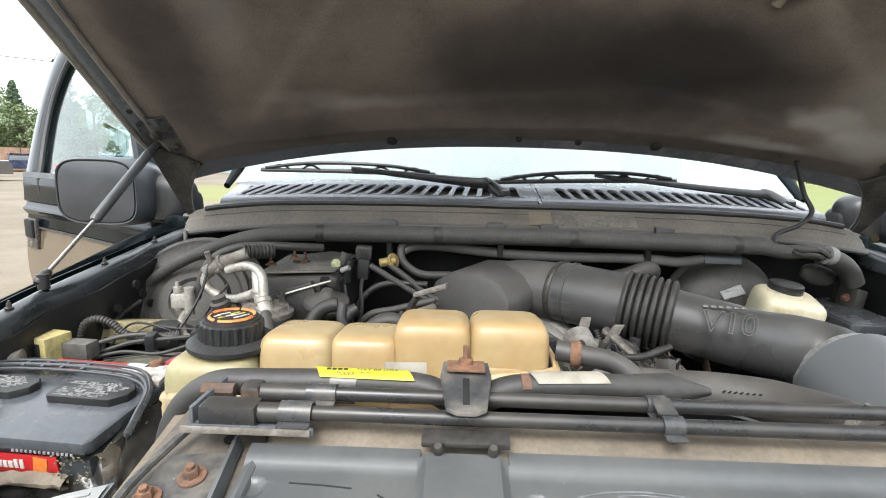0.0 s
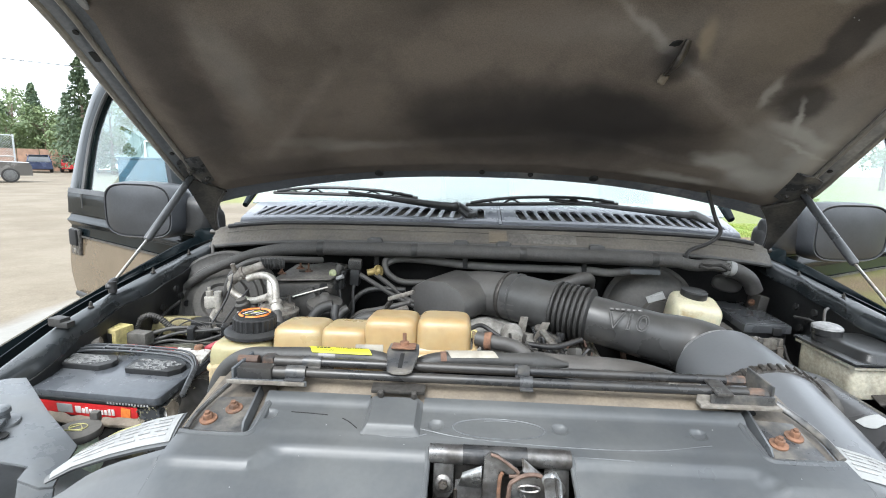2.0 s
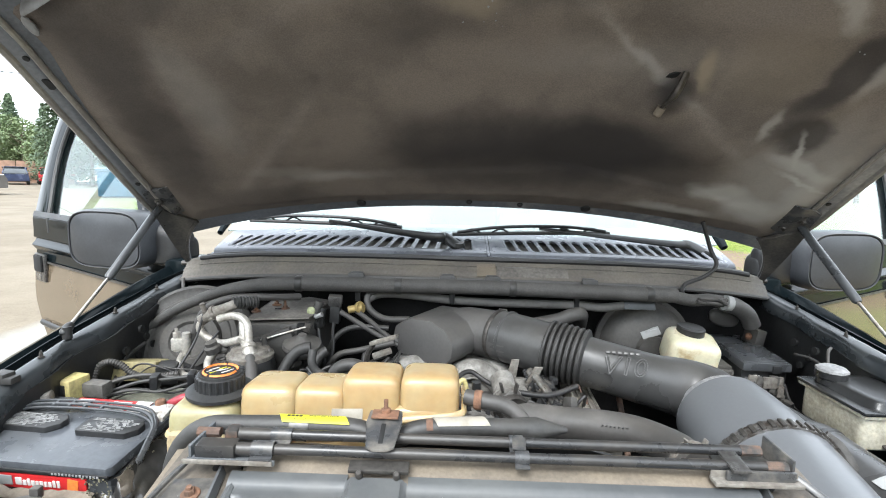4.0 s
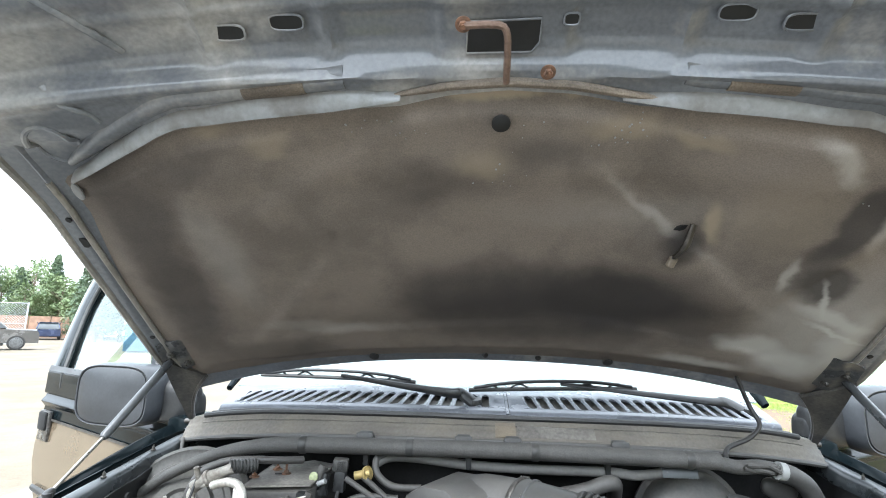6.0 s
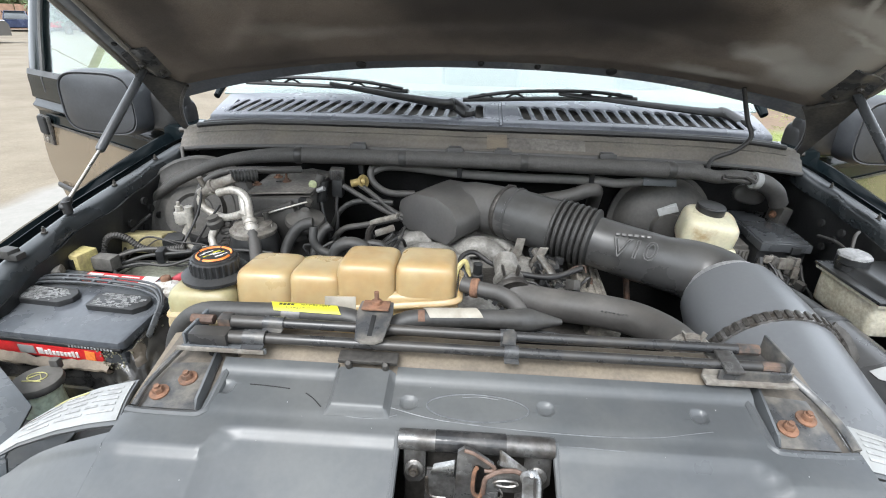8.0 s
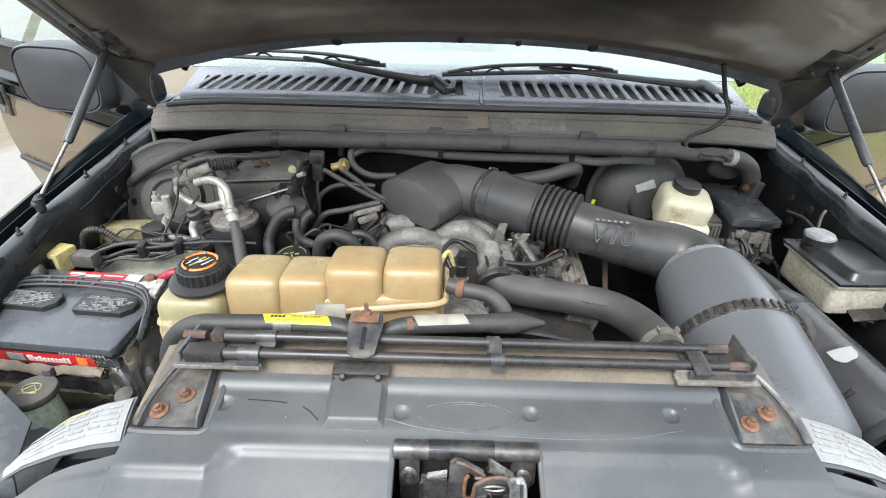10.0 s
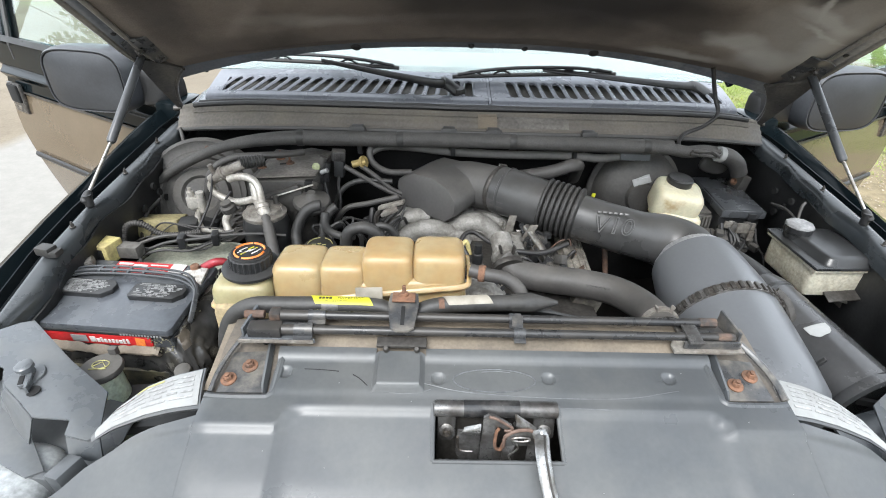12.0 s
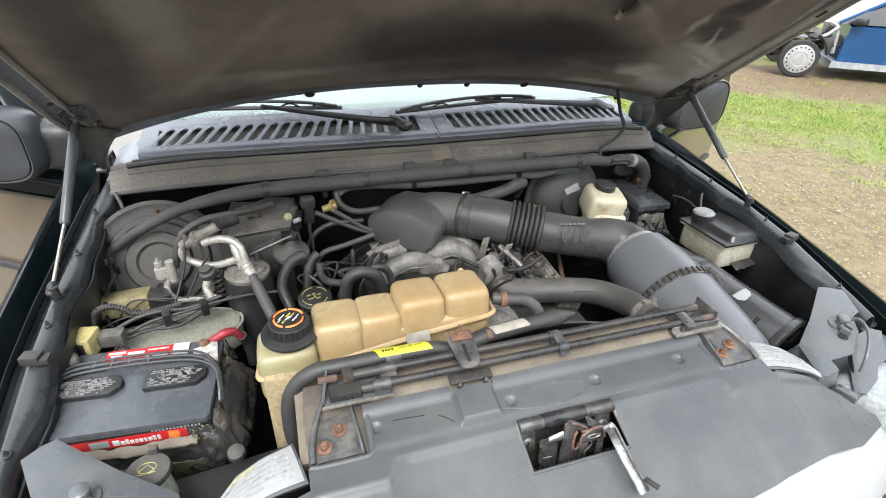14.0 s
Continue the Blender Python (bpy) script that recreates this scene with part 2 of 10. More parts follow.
M["cable"] = mat("black_cable", (0.013, 0.013, 0.014), 0.42, dust=0.12, scale=15)
M["tape"] = mat("cloth_harness_tape", (0.042, 0.040, 0.038), 0.60, dust=0.28, scale=20, fine=300, bump=0.4, dustcol=(0.17, 0.16, 0.145))
M["paint"] = mat("black_green_car_paint", (0.004, 0.007, 0.0085), 0.10, spec=0.14, coat=0.0, scale=3, grain=0.05, bump=0.0, amount=0.3)
# the upward dust here also paints the sky's sheen on the flange
M["paint_bay"] = mat("dusty_sheen_black_bay_paint", (0.014, 0.018, 0.021), 0.20, spec=0.6, dust=0.16, scale=7, grain=0.1, bump=0.03, dustcol=(0.17, 0.16, 0.145))
M["bay_dark"] = mat("grimy_black_bay_metal", (0.011, 0.0115, 0.012), 0.38, spec=0.4, dust=0.10, scale=7, dustcol=(0.10, 0.092, 0.08))
# near-black copy of bay_dark: the shade behind and below the engine, as colour
M["bay_deep"] = mat("shade_black_metal", (0.004, 0.004, 0.0042), 0.5, spec=0.2, dust=0.03, scale=7)
M["relay_grey"] = mat("dusty_grey_relay_plastic", (0.105, 0.100, 0.092), 0.5, col2=(0.05, 0.047, 0.043), scale=30, amount=0.8, dust=0.3, dustcol=(0.28, 0.26, 0.23), bump=0.1)
M["paint_tan"] = mat("beige_car_paint", (0.120, 0.092, 0.062), 0.18, coat=0.4, scale=3, grain=0.05, bump=0.0, amount=0.2)
def stained_felt():
    """Felt liner with soot stains and rubbed patches of their own shapes, laid out across and along the hood."""
    m = mat("soiled_felt_hood_liner", (0.175, 0.150, 0.130), 0.95, col2=(0.126, 0.109, 0.096), scale=5.5, amount=0.9, fine=380, bump=0.3, grain=0.16, spec=0.12, lo=0.44, hi=0.62)
    nt = m.node_tree
    L = nt.links.new
    b = nt.nodes["Principled BSDF"]
    col = b.inputs["Base Color"].links[0].from_socket

    def nd(kind):
        return nt.nodes.new("ShaderNode" + kind)
    tc = nd("TexCoord")
    dot = nd("VectorMath")
    dot.operation = "DOT_PRODUCT"
    dot.inputs[1].default_value = (0, -math.cos(radians(37)), math.sin(radians(37)))
    off = nd("VectorMath")
    off.operation = "SUBTRACT"
    off.inputs[1].default_value = (0, 1.24, 1.36)
    L(tc.outputs["Object"], off.inputs[0])
    L(off.outputs[0], dot.inputs[0])
    sx = nd("SeparateXYZ")
    L(tc.outputs["Object"], sx.inputs[0])
    cb = nd("CombineXYZ")
    L(sx.outputs[0], cb.inputs[0])
    L(dot.outputs["Value"], cb.inputs[1])
    wob = nd("TexNoise")
    wob.inputs["Scale"].default_value, wob.inputs["Detail"].default_value = 8.0, 7
    L(cb.outputs[0], wob.inputs["Vector"])
    ctr = nd("VectorMath")
    ctr.operation = "SUBTRACT"
    ctr.inputs[1].default_value = (0.5, 0.5, 0.5)
    L(wob.outputs["Color"], ctr.inputs[0])
    sc = nd("VectorMath")
    sc.operation = "SCALE"
    sc.inputs["Scale"].default_value = 0.095
    L(ctr.outputs[0], sc.inputs[0])
    ad = nd("VectorMath")
    L(cb.outputs[0], ad.inputs[0])
    L(sc.outputs[0], ad.inputs[1])
    dark, pale, warm = (0.041, 0.038, 0.038, 1), (0.40, 0.388, 0.365, 1), (0.285, 0.24, 0.18, 1)
    stains = [
        # rubbed, paler felt
        (-0.58, 0.50, 0.07, 0.20, 10, 0.1, 0.22, pale), (-0.40, 0.245, 0.20, 0.035, -8, 0.1, 0.28, pale), (0.325, 0.580, 0.21, 0.016, -38, 0.1, 0.30, pale),
        (0.74, 0.30, 0.22, 0.26, 8, 0.2, 0.42, pale), (0.22, 0.60, 0.30, 0.06, 2, 0.0, 0.14, pale), (0.52, 0.62, 0.12, 0.12, 0, 0.3, 0.22, warm),
        # soot
        (-0.06, 0.355, 0.23, 0.125, 0, 0.40, 0.72, dark), (0.27, 0.345, 0.28, 0.135, -4, 0.45, 0.92, dark), (0.10, 0.27, 0.48, 0.13, 0, 0.35, 0.66, dark),
        (-0.715, 0.66, 0.105, 0.17, -8, 0.3, 0.58, dark), (-0.710, 0.40, 0.090, 0.26, 0, 0.3, 0.64, dark), (0.37, 0.53, 0.075, 0.06, 0, 0.2, 0.85, dark),
        (0.650, 0.62, 0.05, 0.15, -18, 0.55, 0.80, dark), (0.650, 0.45, 0.06, 0.07, 20, 0.5, 0.75, dark), (-0.127, 0.664, 0.14, 0.07, 0, 0.2, 0.48, dark),
        (0.06, 0.725, 0.13, 0.05, 0, 0.2, 0.50, dark), (-0.57, 0.74, 0.11, 0.05, 20, 0.3, 0.45, dark), (0.49, 0.24, 0.10, 0.05, 10, 0.3, 0.40, dark), (-0.55, 0.16, 0.20, 0.06, 0, 0.3, 0.35, dark),
        # pale scuffs over the soot
        (0.72, 0.355, 0.11, 0.024, -12, 0.3, 0.80, pale), (0.60, 0.245, 0.10, 0.042, -10, 0.3, 0.80, pale), (0.51, 0.135, 0.13, 0.030, 0, 0.2, 0.70, pale), (0.69, 0.185, 0.09, 0.060, 0, 0.3, 0.78, pale), (0.745, 0.315, 0.10, 0.008, -18, 0.2, 0.9, pale), (0.665, 0.400, 0.010, 0.06, 24, 0.2, 0.8, pale),
        (0.775, 0.27, 0.05, 0.14, 0, 0.3, 0.62, pale), (0.550, 0.745, 0.085, 0.020, -36, 0.3, 0.46, pale), (0.715, 0.655, 0.028, 0.12, -15, 0.3, 0.40, pale), (0.585, 0.475, 0.018, 0.055, 0, 0.2, 0.50, pale),
        (0.05, 0.852, 0.27, 0.020, 0, 0.4, 0.80, warm), (0.19, 0.790, 0.09, 0.032, 0, 0.2, 0.58, warm), (-0.05, 0.715, 0.065, 0.050, 0, 0.2, 0.46, warm), (0.415, 0.585, 0.020, 0.065, 22, 0.2, 0.80, warm),
        (0.33, 0.777, 0.075, 0.020, -20, 0.2, 0.55, warm), (-0.42, 0.758, 0.055, 0.028, 14, 0.2, 0.40, warm), (-0.50, 0.805, 0.045, 0.025, 0, 0.2, 0.45, warm), (-0.36, 0.556, 0.025, 0.02, 0, 0.1, 0.30, dark),
    ]
    for x, s, rx, ry, turn, soft, amount, c in stains:
        mp = nd("Mapping")
        mp.vector_type = "TEXTURE"
        mp.inputs["Location"].default_value = (x, s, 0)
        mp.inputs["Rotation"].default_value = (0, 0, radians(turn))
        mp.inputs["Scale"].default_value = (rx, ry, 1)
        L(ad.outputs[0], mp.inputs[0])
        fl = nd("VectorMath")
        fl.operation = "MULTIPLY"
        fl.inputs[1].default_value = (1, 1, 0)
        L(mp.outputs[0], fl.inputs[0])
        ln = nd("VectorMath")
        ln.operation = "LENGTH"
        L(fl.outputs[0], ln.inputs[0])
        mr = nd("MapRange")
        mr.interpolation_type = "SMOOTHSTEP"
        mr.inputs[1].default_value, mr.inputs[2].default_value, mr.inputs[3].default_value, mr.inputs[4].default_value = soft, 1.12, amount, 0.0
        L(ln.outputs["Value"], mr.inputs[0])
        mx = nd("Mix")
        mx.data_type = "RGBA"
        mx.inputs[7].default_value = c
        L(mr.outputs[0], mx.inputs[0])
        L(col, mx.inputs[6])
        col = mx.outputs[2]
    L(col, b.inputs["Base Color"])
    return m


M["pad"] = stained_felt()
M["pad_edge"] = mat("pale_rubbed_liner_edge", (0.22, 0.228, 0.236), 0.40, col2=(0.10, 0.09, 0.08), scale=11, amount=0.7, bump=0.08, grain=0.08)
# lifted base and pale blobs put dust and hazy reflections into the colour
M["hood_steel"] = mat("dusty_sheen_blotched_hood_steel", (0.125, 0.132, 0.146), 0.16, dust=0.0, col2=(0.36, 0.348, 0.33), scale=2.8, amount=0.8, grain=0.12, bump=0.03, lo=0.48, hi=0.62)
M["pad_roll"] = mat("tan_rolled_felt", (0.175, 0.145, 0.115), 0.95, col2=(0.085, 0.072, 0.062), scale=9, amount=0.8, fine=300, bump=0.3)
M["hood_grime"] = mat("grimy_brown_black_steel", (0.165, 0.155, 0.141), 0.34, col2=(0.27, 0.25, 0.22), scale=9, amount=0.7, grain=0.15, bump=0.06)
M["hinge_dark"] = mat("brown_black_grimy_steel", (0.045, 0.042, 0.039), 0.36, col2=(0.12, 0.11, 0.096), scale=18, amount=0.7, bump=0.1)
M["hole"] = mat("dark_recess", (0.004, 0.004, 0.004), 0.8, bump=0, grain=0.1)
M["tank"] = mat("yellowed_translucent_plastic", (0.378, 0.286, 0.152), 0.30, col2=(0.32, 0.182, 0.064), scale=6.5, amount=0.7, grain=0.06, fine=60, bump=0.03, sss=0.30, lo=0.46, hi=0.70)
M["tank_low"] = mat("greenish_aged_plastic", (0.305, 0.285, 0.165), 0.33, col2=(0.26, 0.21, 0.11), scale=8, amount=0.7, grain=0.08, bump=0.06, sss=0.25)
M["tan_dark"] = mat("dark_dirt_caked_steel", (0.125, 0.105, 0.083), 0.6, col2=(0.05, 0.045, 0.040), scale=14, amount=0.7, fine=220, bump=0.15, grain=0.14)
M["tan_metal"] = mat("dirt_caked_painted_steel", (0.18, 0.148, 0.110), 0.7, col2=(0.085, 0.072, 0.058), scale=9, amount=0.6, fine=220, bump=0.15, grain=0.12)
M["cast"] = mat("cast_aluminium", (0.265, 0.255, 0.235), 0.6, metal=0.25, col2=(0.12, 0.11, 0.095), scale=22, amount=0.8, fine=190, bump=0.9, grain=0.16)
M["alu"] = mat("weathered_aluminium_tube", (0.50, 0.475, 0.43), 0.42, metal=0.45, col2=(0.30, 0.265, 0.22), scale=18, amount=0.6, bump=0.08)
M["steel"] = mat("bright_zinc_steel", (0.42, 0.41, 0.39), 0.32, metal=0.9, col2=(0.25, 0.2, 0.15), scale=30, amount=0.5, bump=0.1)
M["steel_bright"] = mat("polished_worn_steel", (0.30, 0.30, 0.295), 0.30, metal=0.8, col2=(0.13, 0.12, 0.105), scale=42, amount=0.8, bump=0.25)
M["steel_dark"] = mat("greasy_steel", (0.075, 0.070, 0.064), 0.42, metal=0.5, col2=(0.045, 0.04, 0.036), scale=25, amount=0.8, bump=0.25)
M["steel_grease"] = mat("greasy_grey_steel", (0.15, 0.148, 0.145), 0.30, metal=0.6, col2=(0.05, 0.043, 0.038), scale=32, amount=0.8, bump=0.15)
M["steel_gloss"] = mat("glossy_greased_bar", (0.028, 0.028, 0.029), 0.15, metal=0.2, col2=(0.09, 0.085, 0.08), scale=40, amount=0.5, bump=0.1)
M["scuffed"] = mat("scuffed_black_enamel", (0.048, 0.049, 0.051), 0.30, col2=(0.19, 0.172, 0.145), scale=26, amount=0.6, grain=0.15, bump=0.08, lo=0.46, hi=0.64)
M["rust_pale"] = mat("rubbed_rusty_rod", (0.17, 0.115, 0.09), 0.5, metal=0.3, col2=(0.09, 0.055, 0.042), scale=30, amount=0.8, bump=0.3)
M["steel_worn"] = mat("worn_greasy_zinc_steel", (0.30, 0.29, 0.28), 0.35, metal=0.8, col2=(0.08, 0.065, 0.05), scale=45, amount=0.9, bump=0.2)
M["rust"] = mat("rusty_steel", (0.19, 0.095, 0.055), 0.85, col2=(0.085, 0.055, 0.04), scale=40, amount=0.9, bump=0.5)
M["bar_tip"] = mat("rusty_scuffed_enamel", (0.045, 0.042, 0.040), 0.45, col2=(0.17, 0.10, 0.065), scale=38, amount=0.8, bump=0.3)
M["rod"] = mat("black_enamel_rod", (0.020, 0.021, 0.023), 0.26, dust=0.10, scale=12, grain=0.1, bump=0.04, col2=(0.05, 0.045, 0.04))
M["white"] = mat("white_label", (0.275, 0.28, 0.275), 0.6, col2=(0.21, 0.205, 0.195), scale=20, amount=0.5, bump=0.0, grain=0.05)
M["label_grey"] = mat("pale_grey_print", (0.24, 0.24, 0.24), 0.6, bump=0, scale=60, amount=0.6)
M["yellow"] = mat("yellow_label", (0.52, 0.50, 0.03), 0.45, col2=(0.36, 0.34, 0.05), scale=30, amount=0.4, bump=0, grain=0.06)
M["faded_yellow"] = mat("faded_yellow_print", (0.40, 0.37, 0.13), 0.5, col2=(0.22, 0.20, 0.10), scale=60, amount=0.8, bump=0)
M["red"] = mat("red_label", (0.50, 0.018, 0.020), 0.42, col2=(0.30, 0.03, 0.03), scale=22, amount=0.5, bump=0, grain=0.1)
M["orange"] = mat("orange_label", (0.60, 0.16, 0.03), 0.5, scale=30, bump=0)
M["ink"] = mat("black_ink", (0.015, 0.015, 0.015), 0.5, bump=0)
M["yellow_plastic"] = mat("faded_yellow_connector", (0.50, 0.43, 0.18), 0.55, col2=(0.3, 0.24, 0.12), scale=30, amount=0.6)
M["cream"] = mat("stained_cream_plastic", (0.58, 0.54, 0.39), 0.34, col2=(0.30, 0.18, 0.06), scale=9, amount=0.9, bump=0.03, grain=0.08, sss=0.2, lo=0.51, hi=0.64)
M["beige_box"] = mat("dull_cream_tub_plastic", (0.42, 0.395, 0.32), 0.45, col2=(0.22, 0.195, 0.14), scale=10, amount=0.7, bump=0.05, sss=0.1)
M["green_bottle"] = mat("pale_green_bottle", (0.40, 0.46, 0.36), 0.35, col2=(0.28, 0.32, 0.25), scale=10, sss=0.25, bump=0.04)
M["pan"] = mat("dusty_olive_plastic_pan", (0.245, 0.25, 0.20), 0.38, col2=(0.33, 0.32, 0.27), scale=7, amount=0.7, bump=0.08)
M["moss"] = mat("weathered_tray_with_moss", (0.016, 0.016, 0.015), 0.5, col2=(0.13, 0.115, 0.06), scale=16, amount=0.7, bump=0.4, dust=0.2)
M["chrome"] = mat("bright_header_panel", (0.30, 0.31, 0.32), 0.42, scale=9, amount=0.25, bump=0, grain=0.04)
M["worn_print"] = mat("worn_off_grey_print", (0.25, 0.25, 0.245), 0.6, col2=(0.08, 0.08, 0.08), bump=0, scale=70, amount=0.8)
M["faint_print"] = mat("faint_grey_print", (0.235, 0.235, 0.232), 0.6, bump=0, scale=60, amount=0.6)
M["bracket"] = mat("dusty_gunmetal_bracket", (0.088, 0.096, 0.104), 0.26, col2=(0.125, 0.127, 0.125), scale=9, amount=0.7, dust=0.05, grain=0.06, bump=0.05)
M["lamp"] = mat("pale_lamp_housing", (0.26, 0.27, 0.27), 0.3, scale=6, amount=0.5, bump=0.02)
M["cowl_grey"] = mat("dusty_grey_cowl_panel", (0.082, 0.075, 0.067), 0.50, dust=0.55, scale=5, dustcol=(0.235, 0.205, 0.16))
M["cowl"] = mat("satin_cowl_grille_plastic", (0.135, 0.142, 0.162), 0.24, dust=0.06, scale=4, grain=0.08, bump=0.04)
M["glass"] = glass("window_glass", (0.70, 0.84, 0.81))
M["glass"].node_tree.nodes["Principled BSDF"].inputs["IOR"].default_value = 1.27
M["screen"] = glass("sky_paled_windscreen_glass", (0.62, 0.72, 0.70), 0.04)
# a fifth stays diffuse and pale, standing in for the sky's reflection
M["screen"].node_tree.nodes["Principled BSDF"].inputs["Transmission Weight"].default_value = 0.80
M["screen"].node_tree.nodes["Principled BSDF"].inputs["Coat Weight"].default_value = 0.35
M["screen"].node_tree.nodes["Principled BSDF"].inputs["Coat IOR"].default_value = 1.65
M["tinted"] = mat("dark_tinted_glass", (0.012, 0.014, 0.014), 0.06, scale=2, bump=0, grain=0.02)
M["interior"] = mat("grey_cabin_trim", (0.16, 0.15, 0.14), 0.8, scale=4)
M["tyre"] = mat("tyre_rubber", (0.018, 0.018, 0.018), 0.8, dust=0.2, scale=12)
M["grey_dusty"] = mat("dust_greyed_plastic", (0.042, 0.040, 0.038), 0.5, dust=0.40, scale=8, dustcol=(0.18, 0.165, 0.14))
M["lid_black"] = mat("polished_black_lid", (0.013, 0.014, 0.015), 0.26, scale=5, grain=0.08, bump=0.02, dust=0.04)
M["gloss_black"] = mat("glossy_black_plastic", (0.034, 0.035, 0.037), 0.22, scale=5, grain=0.08, bump=0.02, dust=0.06)
M["filter_satin"] = mat("smooth_satin_filter_plastic", (0.108, 0.113, 0.120), 0.32, col2=(0.125, 0.128, 0.132), scale=3, amount=0.5, grain=0.03, bump=0.02)
M["rust_dark"] = mat("dark_flaking_rust", (0.085, 0.055, 0.042), 0.75, col2=(0.15, 0.080, 0.05), scale=45, amount=0.8, bump=0.4)
M["steel_dirty"] = mat("dusty_pale_metal", (0.24, 0.225, 0.20), 0.6, metal=0.3, col2=(0.14, 0.12, 0.1), scale=40, amount=0.8)
M["plate_dusty"] = mat("dust_coated_dark_plate", (0.165, 0.152, 0.136), 0.6, col2=(0.085, 0.077, 0.068), scale=14, amount=0.8, bump=0.12)

# ---- ground ----
def ground_material():
    m = mat("pale_gravel_and_dirt", (0.182, 0.151, 0.108), 0.95, col2=(0.138, 0.110, 0.076), scale=0.6, amount=0.8, fine=60, bump=0.4, grain=0.14)
    nt = m.node_tree
    b = nt.nodes["Principled BSDF"]
    L = nt.links.new
    old = b.inputs["Base Color"].links[0].from_socket
    tc = nt.nodes.new("ShaderNodeTexCoord")
    sep = nt.nodes.new("ShaderNodeSeparateXYZ")
    L(tc.outputs["Object"], sep.inputs[0])
    def math_node(op, a, v):
        nd = nt.nodes.new("ShaderNodeMath")
        nd.operation = op
        L(a, nd.inputs[0])
        if isinstance(v, (int, float)):
            nd.inputs[1].default_value = v
        else:
            L(v, nd.inputs[1])
        return nd.outputs[0]

    def span(a, lo, hi, out0=0.0, out1=1.0):
        nd = nt.nodes.new("ShaderNodeMapRange")
        nd.inputs[1].default_value, nd.inputs[2].default_value, nd.inputs[3].default_value, nd.inputs[4].default_value = lo, hi, out0, out1
        L(a, nd.inputs[0])
        return nd.outputs[0]

    def blend(fac, under, colour):
        nd = nt.nodes.new("ShaderNodeMix")
        nd.data_type = "RGBA"
        nd.inputs[7].default_value = (*colour, 1)
        L(fac, nd.inputs[0])
        L(under, nd.inputs[6])
        return nd
    no = nt.nodes.new("ShaderNodeTexNoise")
    no.inputs["Scale"].default_value, no.inputs["Detail"].default_value = 0.8, 8
    L(tc.outputs["Object"], no.inputs["Vector"])
    # a paler rectangle added to the ground under and beside the vehicle, edges ragged
    ragged = math_node("MULTIPLY", math_node("SUBTRACT", no.outputs[0], 0.5), 0.5)
    px, py = math_node("ADD", sep.outputs[0], ragged), math_node("ADD", sep.outputs[1], ragged)
    pad = math_node("MULTIPLY", span(px, -4.25, -4.05), span(px, 1.0, 1.2, 1.0, 0.0))
    pad = math_node("MULTIPLY", pad, math_node("MULTIPLY", span(py, -5.2, -5.0), span(py, 6.0, 6.2, 1.0, 0.0)))
    old = blend(math_node("MULTIPLY", pad, 0.8), old, (0.250, 0.242, 0.225)).outputs[2]
    # distance across the track on the far side of the vehicle, made ragged
    d = math_node("ADD", math_node("MULTIPLY", sep.outputs[0], 0.72), math_node("MULTIPLY", sep.outputs[1], 0.69))
    d = math_node("ADD", d, math_node("MULTIPLY", math_node("SUBTRACT", no.outputs[0], 0.5), 4.5))
    right = span(sep.outputs[0], 1.2, 2.4)
    straw = blend(math_node("MULTIPLY", right, 0.85), old, (0.185, 0.145, 0.078))
    dirt = blend(math_node("MULTIPLY", span(d, 9.0, 9.9), right), straw.outputs[2], (0.150, 0.100, 0.060))
    band = math_node("MULTIPLY", span(d, 6.2, 7.2), span(d, 9.0, 9.9, 1.0, 0.0))
    band = math_node("ADD", band, span(d, 12.6, 13.4))
    grass = blend(math_node("MULTIPLY", math_node("MULTIPLY", band, right), 0.85), dirt.outputs[2], (0.150, 0.185, 0.045))
    # a strip of grass before the metal building
    far = math_node("ADD", math_node("MULTIPLY", sep.outputs[0], -0.56), math_node("MULTIPLY", sep.outputs[1], 0.83))
    off = math_node("ADD", math_node("MULTIPLY", sep.outputs[0], 0.83), math_node("MULTIPLY", sep.outputs[1], 0.56))
    far = math_node("ADD", far, math_node("MULTIPLY", math_node("SUBTRACT", no.outputs[0], 0.5), 3.0))
    strip = math_node("MULTIPLY", span(far, 17.5, 19.0), span(far, 28.5, 30.5, 1.0, 0.0))
    strip = math_node("MULTIPLY", strip, span(off, -1.4, -0.4))
    grass = blend(math_node("MULTIPLY", strip, 0.8), grass.outputs[2], (0.175, 0.19, 0.05))
    speck = nt.nodes.new("ShaderNodeTexNoise")
    speck.inputs["Scale"].default_value, speck.inputs["Detail"].default_value, speck.inputs["Roughness"].default_value = 9.0, 10, 0.8
    L(tc.outputs["Object"], speck.inputs["Vector"])
    mott = nt.nodes.new("ShaderNodeVectorMath")
    mott.operation = "SCALE"
    L(grass.outputs[2], mott.inputs[0])
    rough = math_node("SUBTRACT", span(speck.outputs[0], 0.36, 0.64, 0.62, 1.28), 1.0)
    L(math_node("ADD", math_node("MULTIPLY", rough, span(sep.outputs[0], 0.6, 2.0, 0.25, 1.0)), 1.0), mott.inputs["Scale"])
    L(mott.outputs[0], b.inputs["Base Color"])
    return m


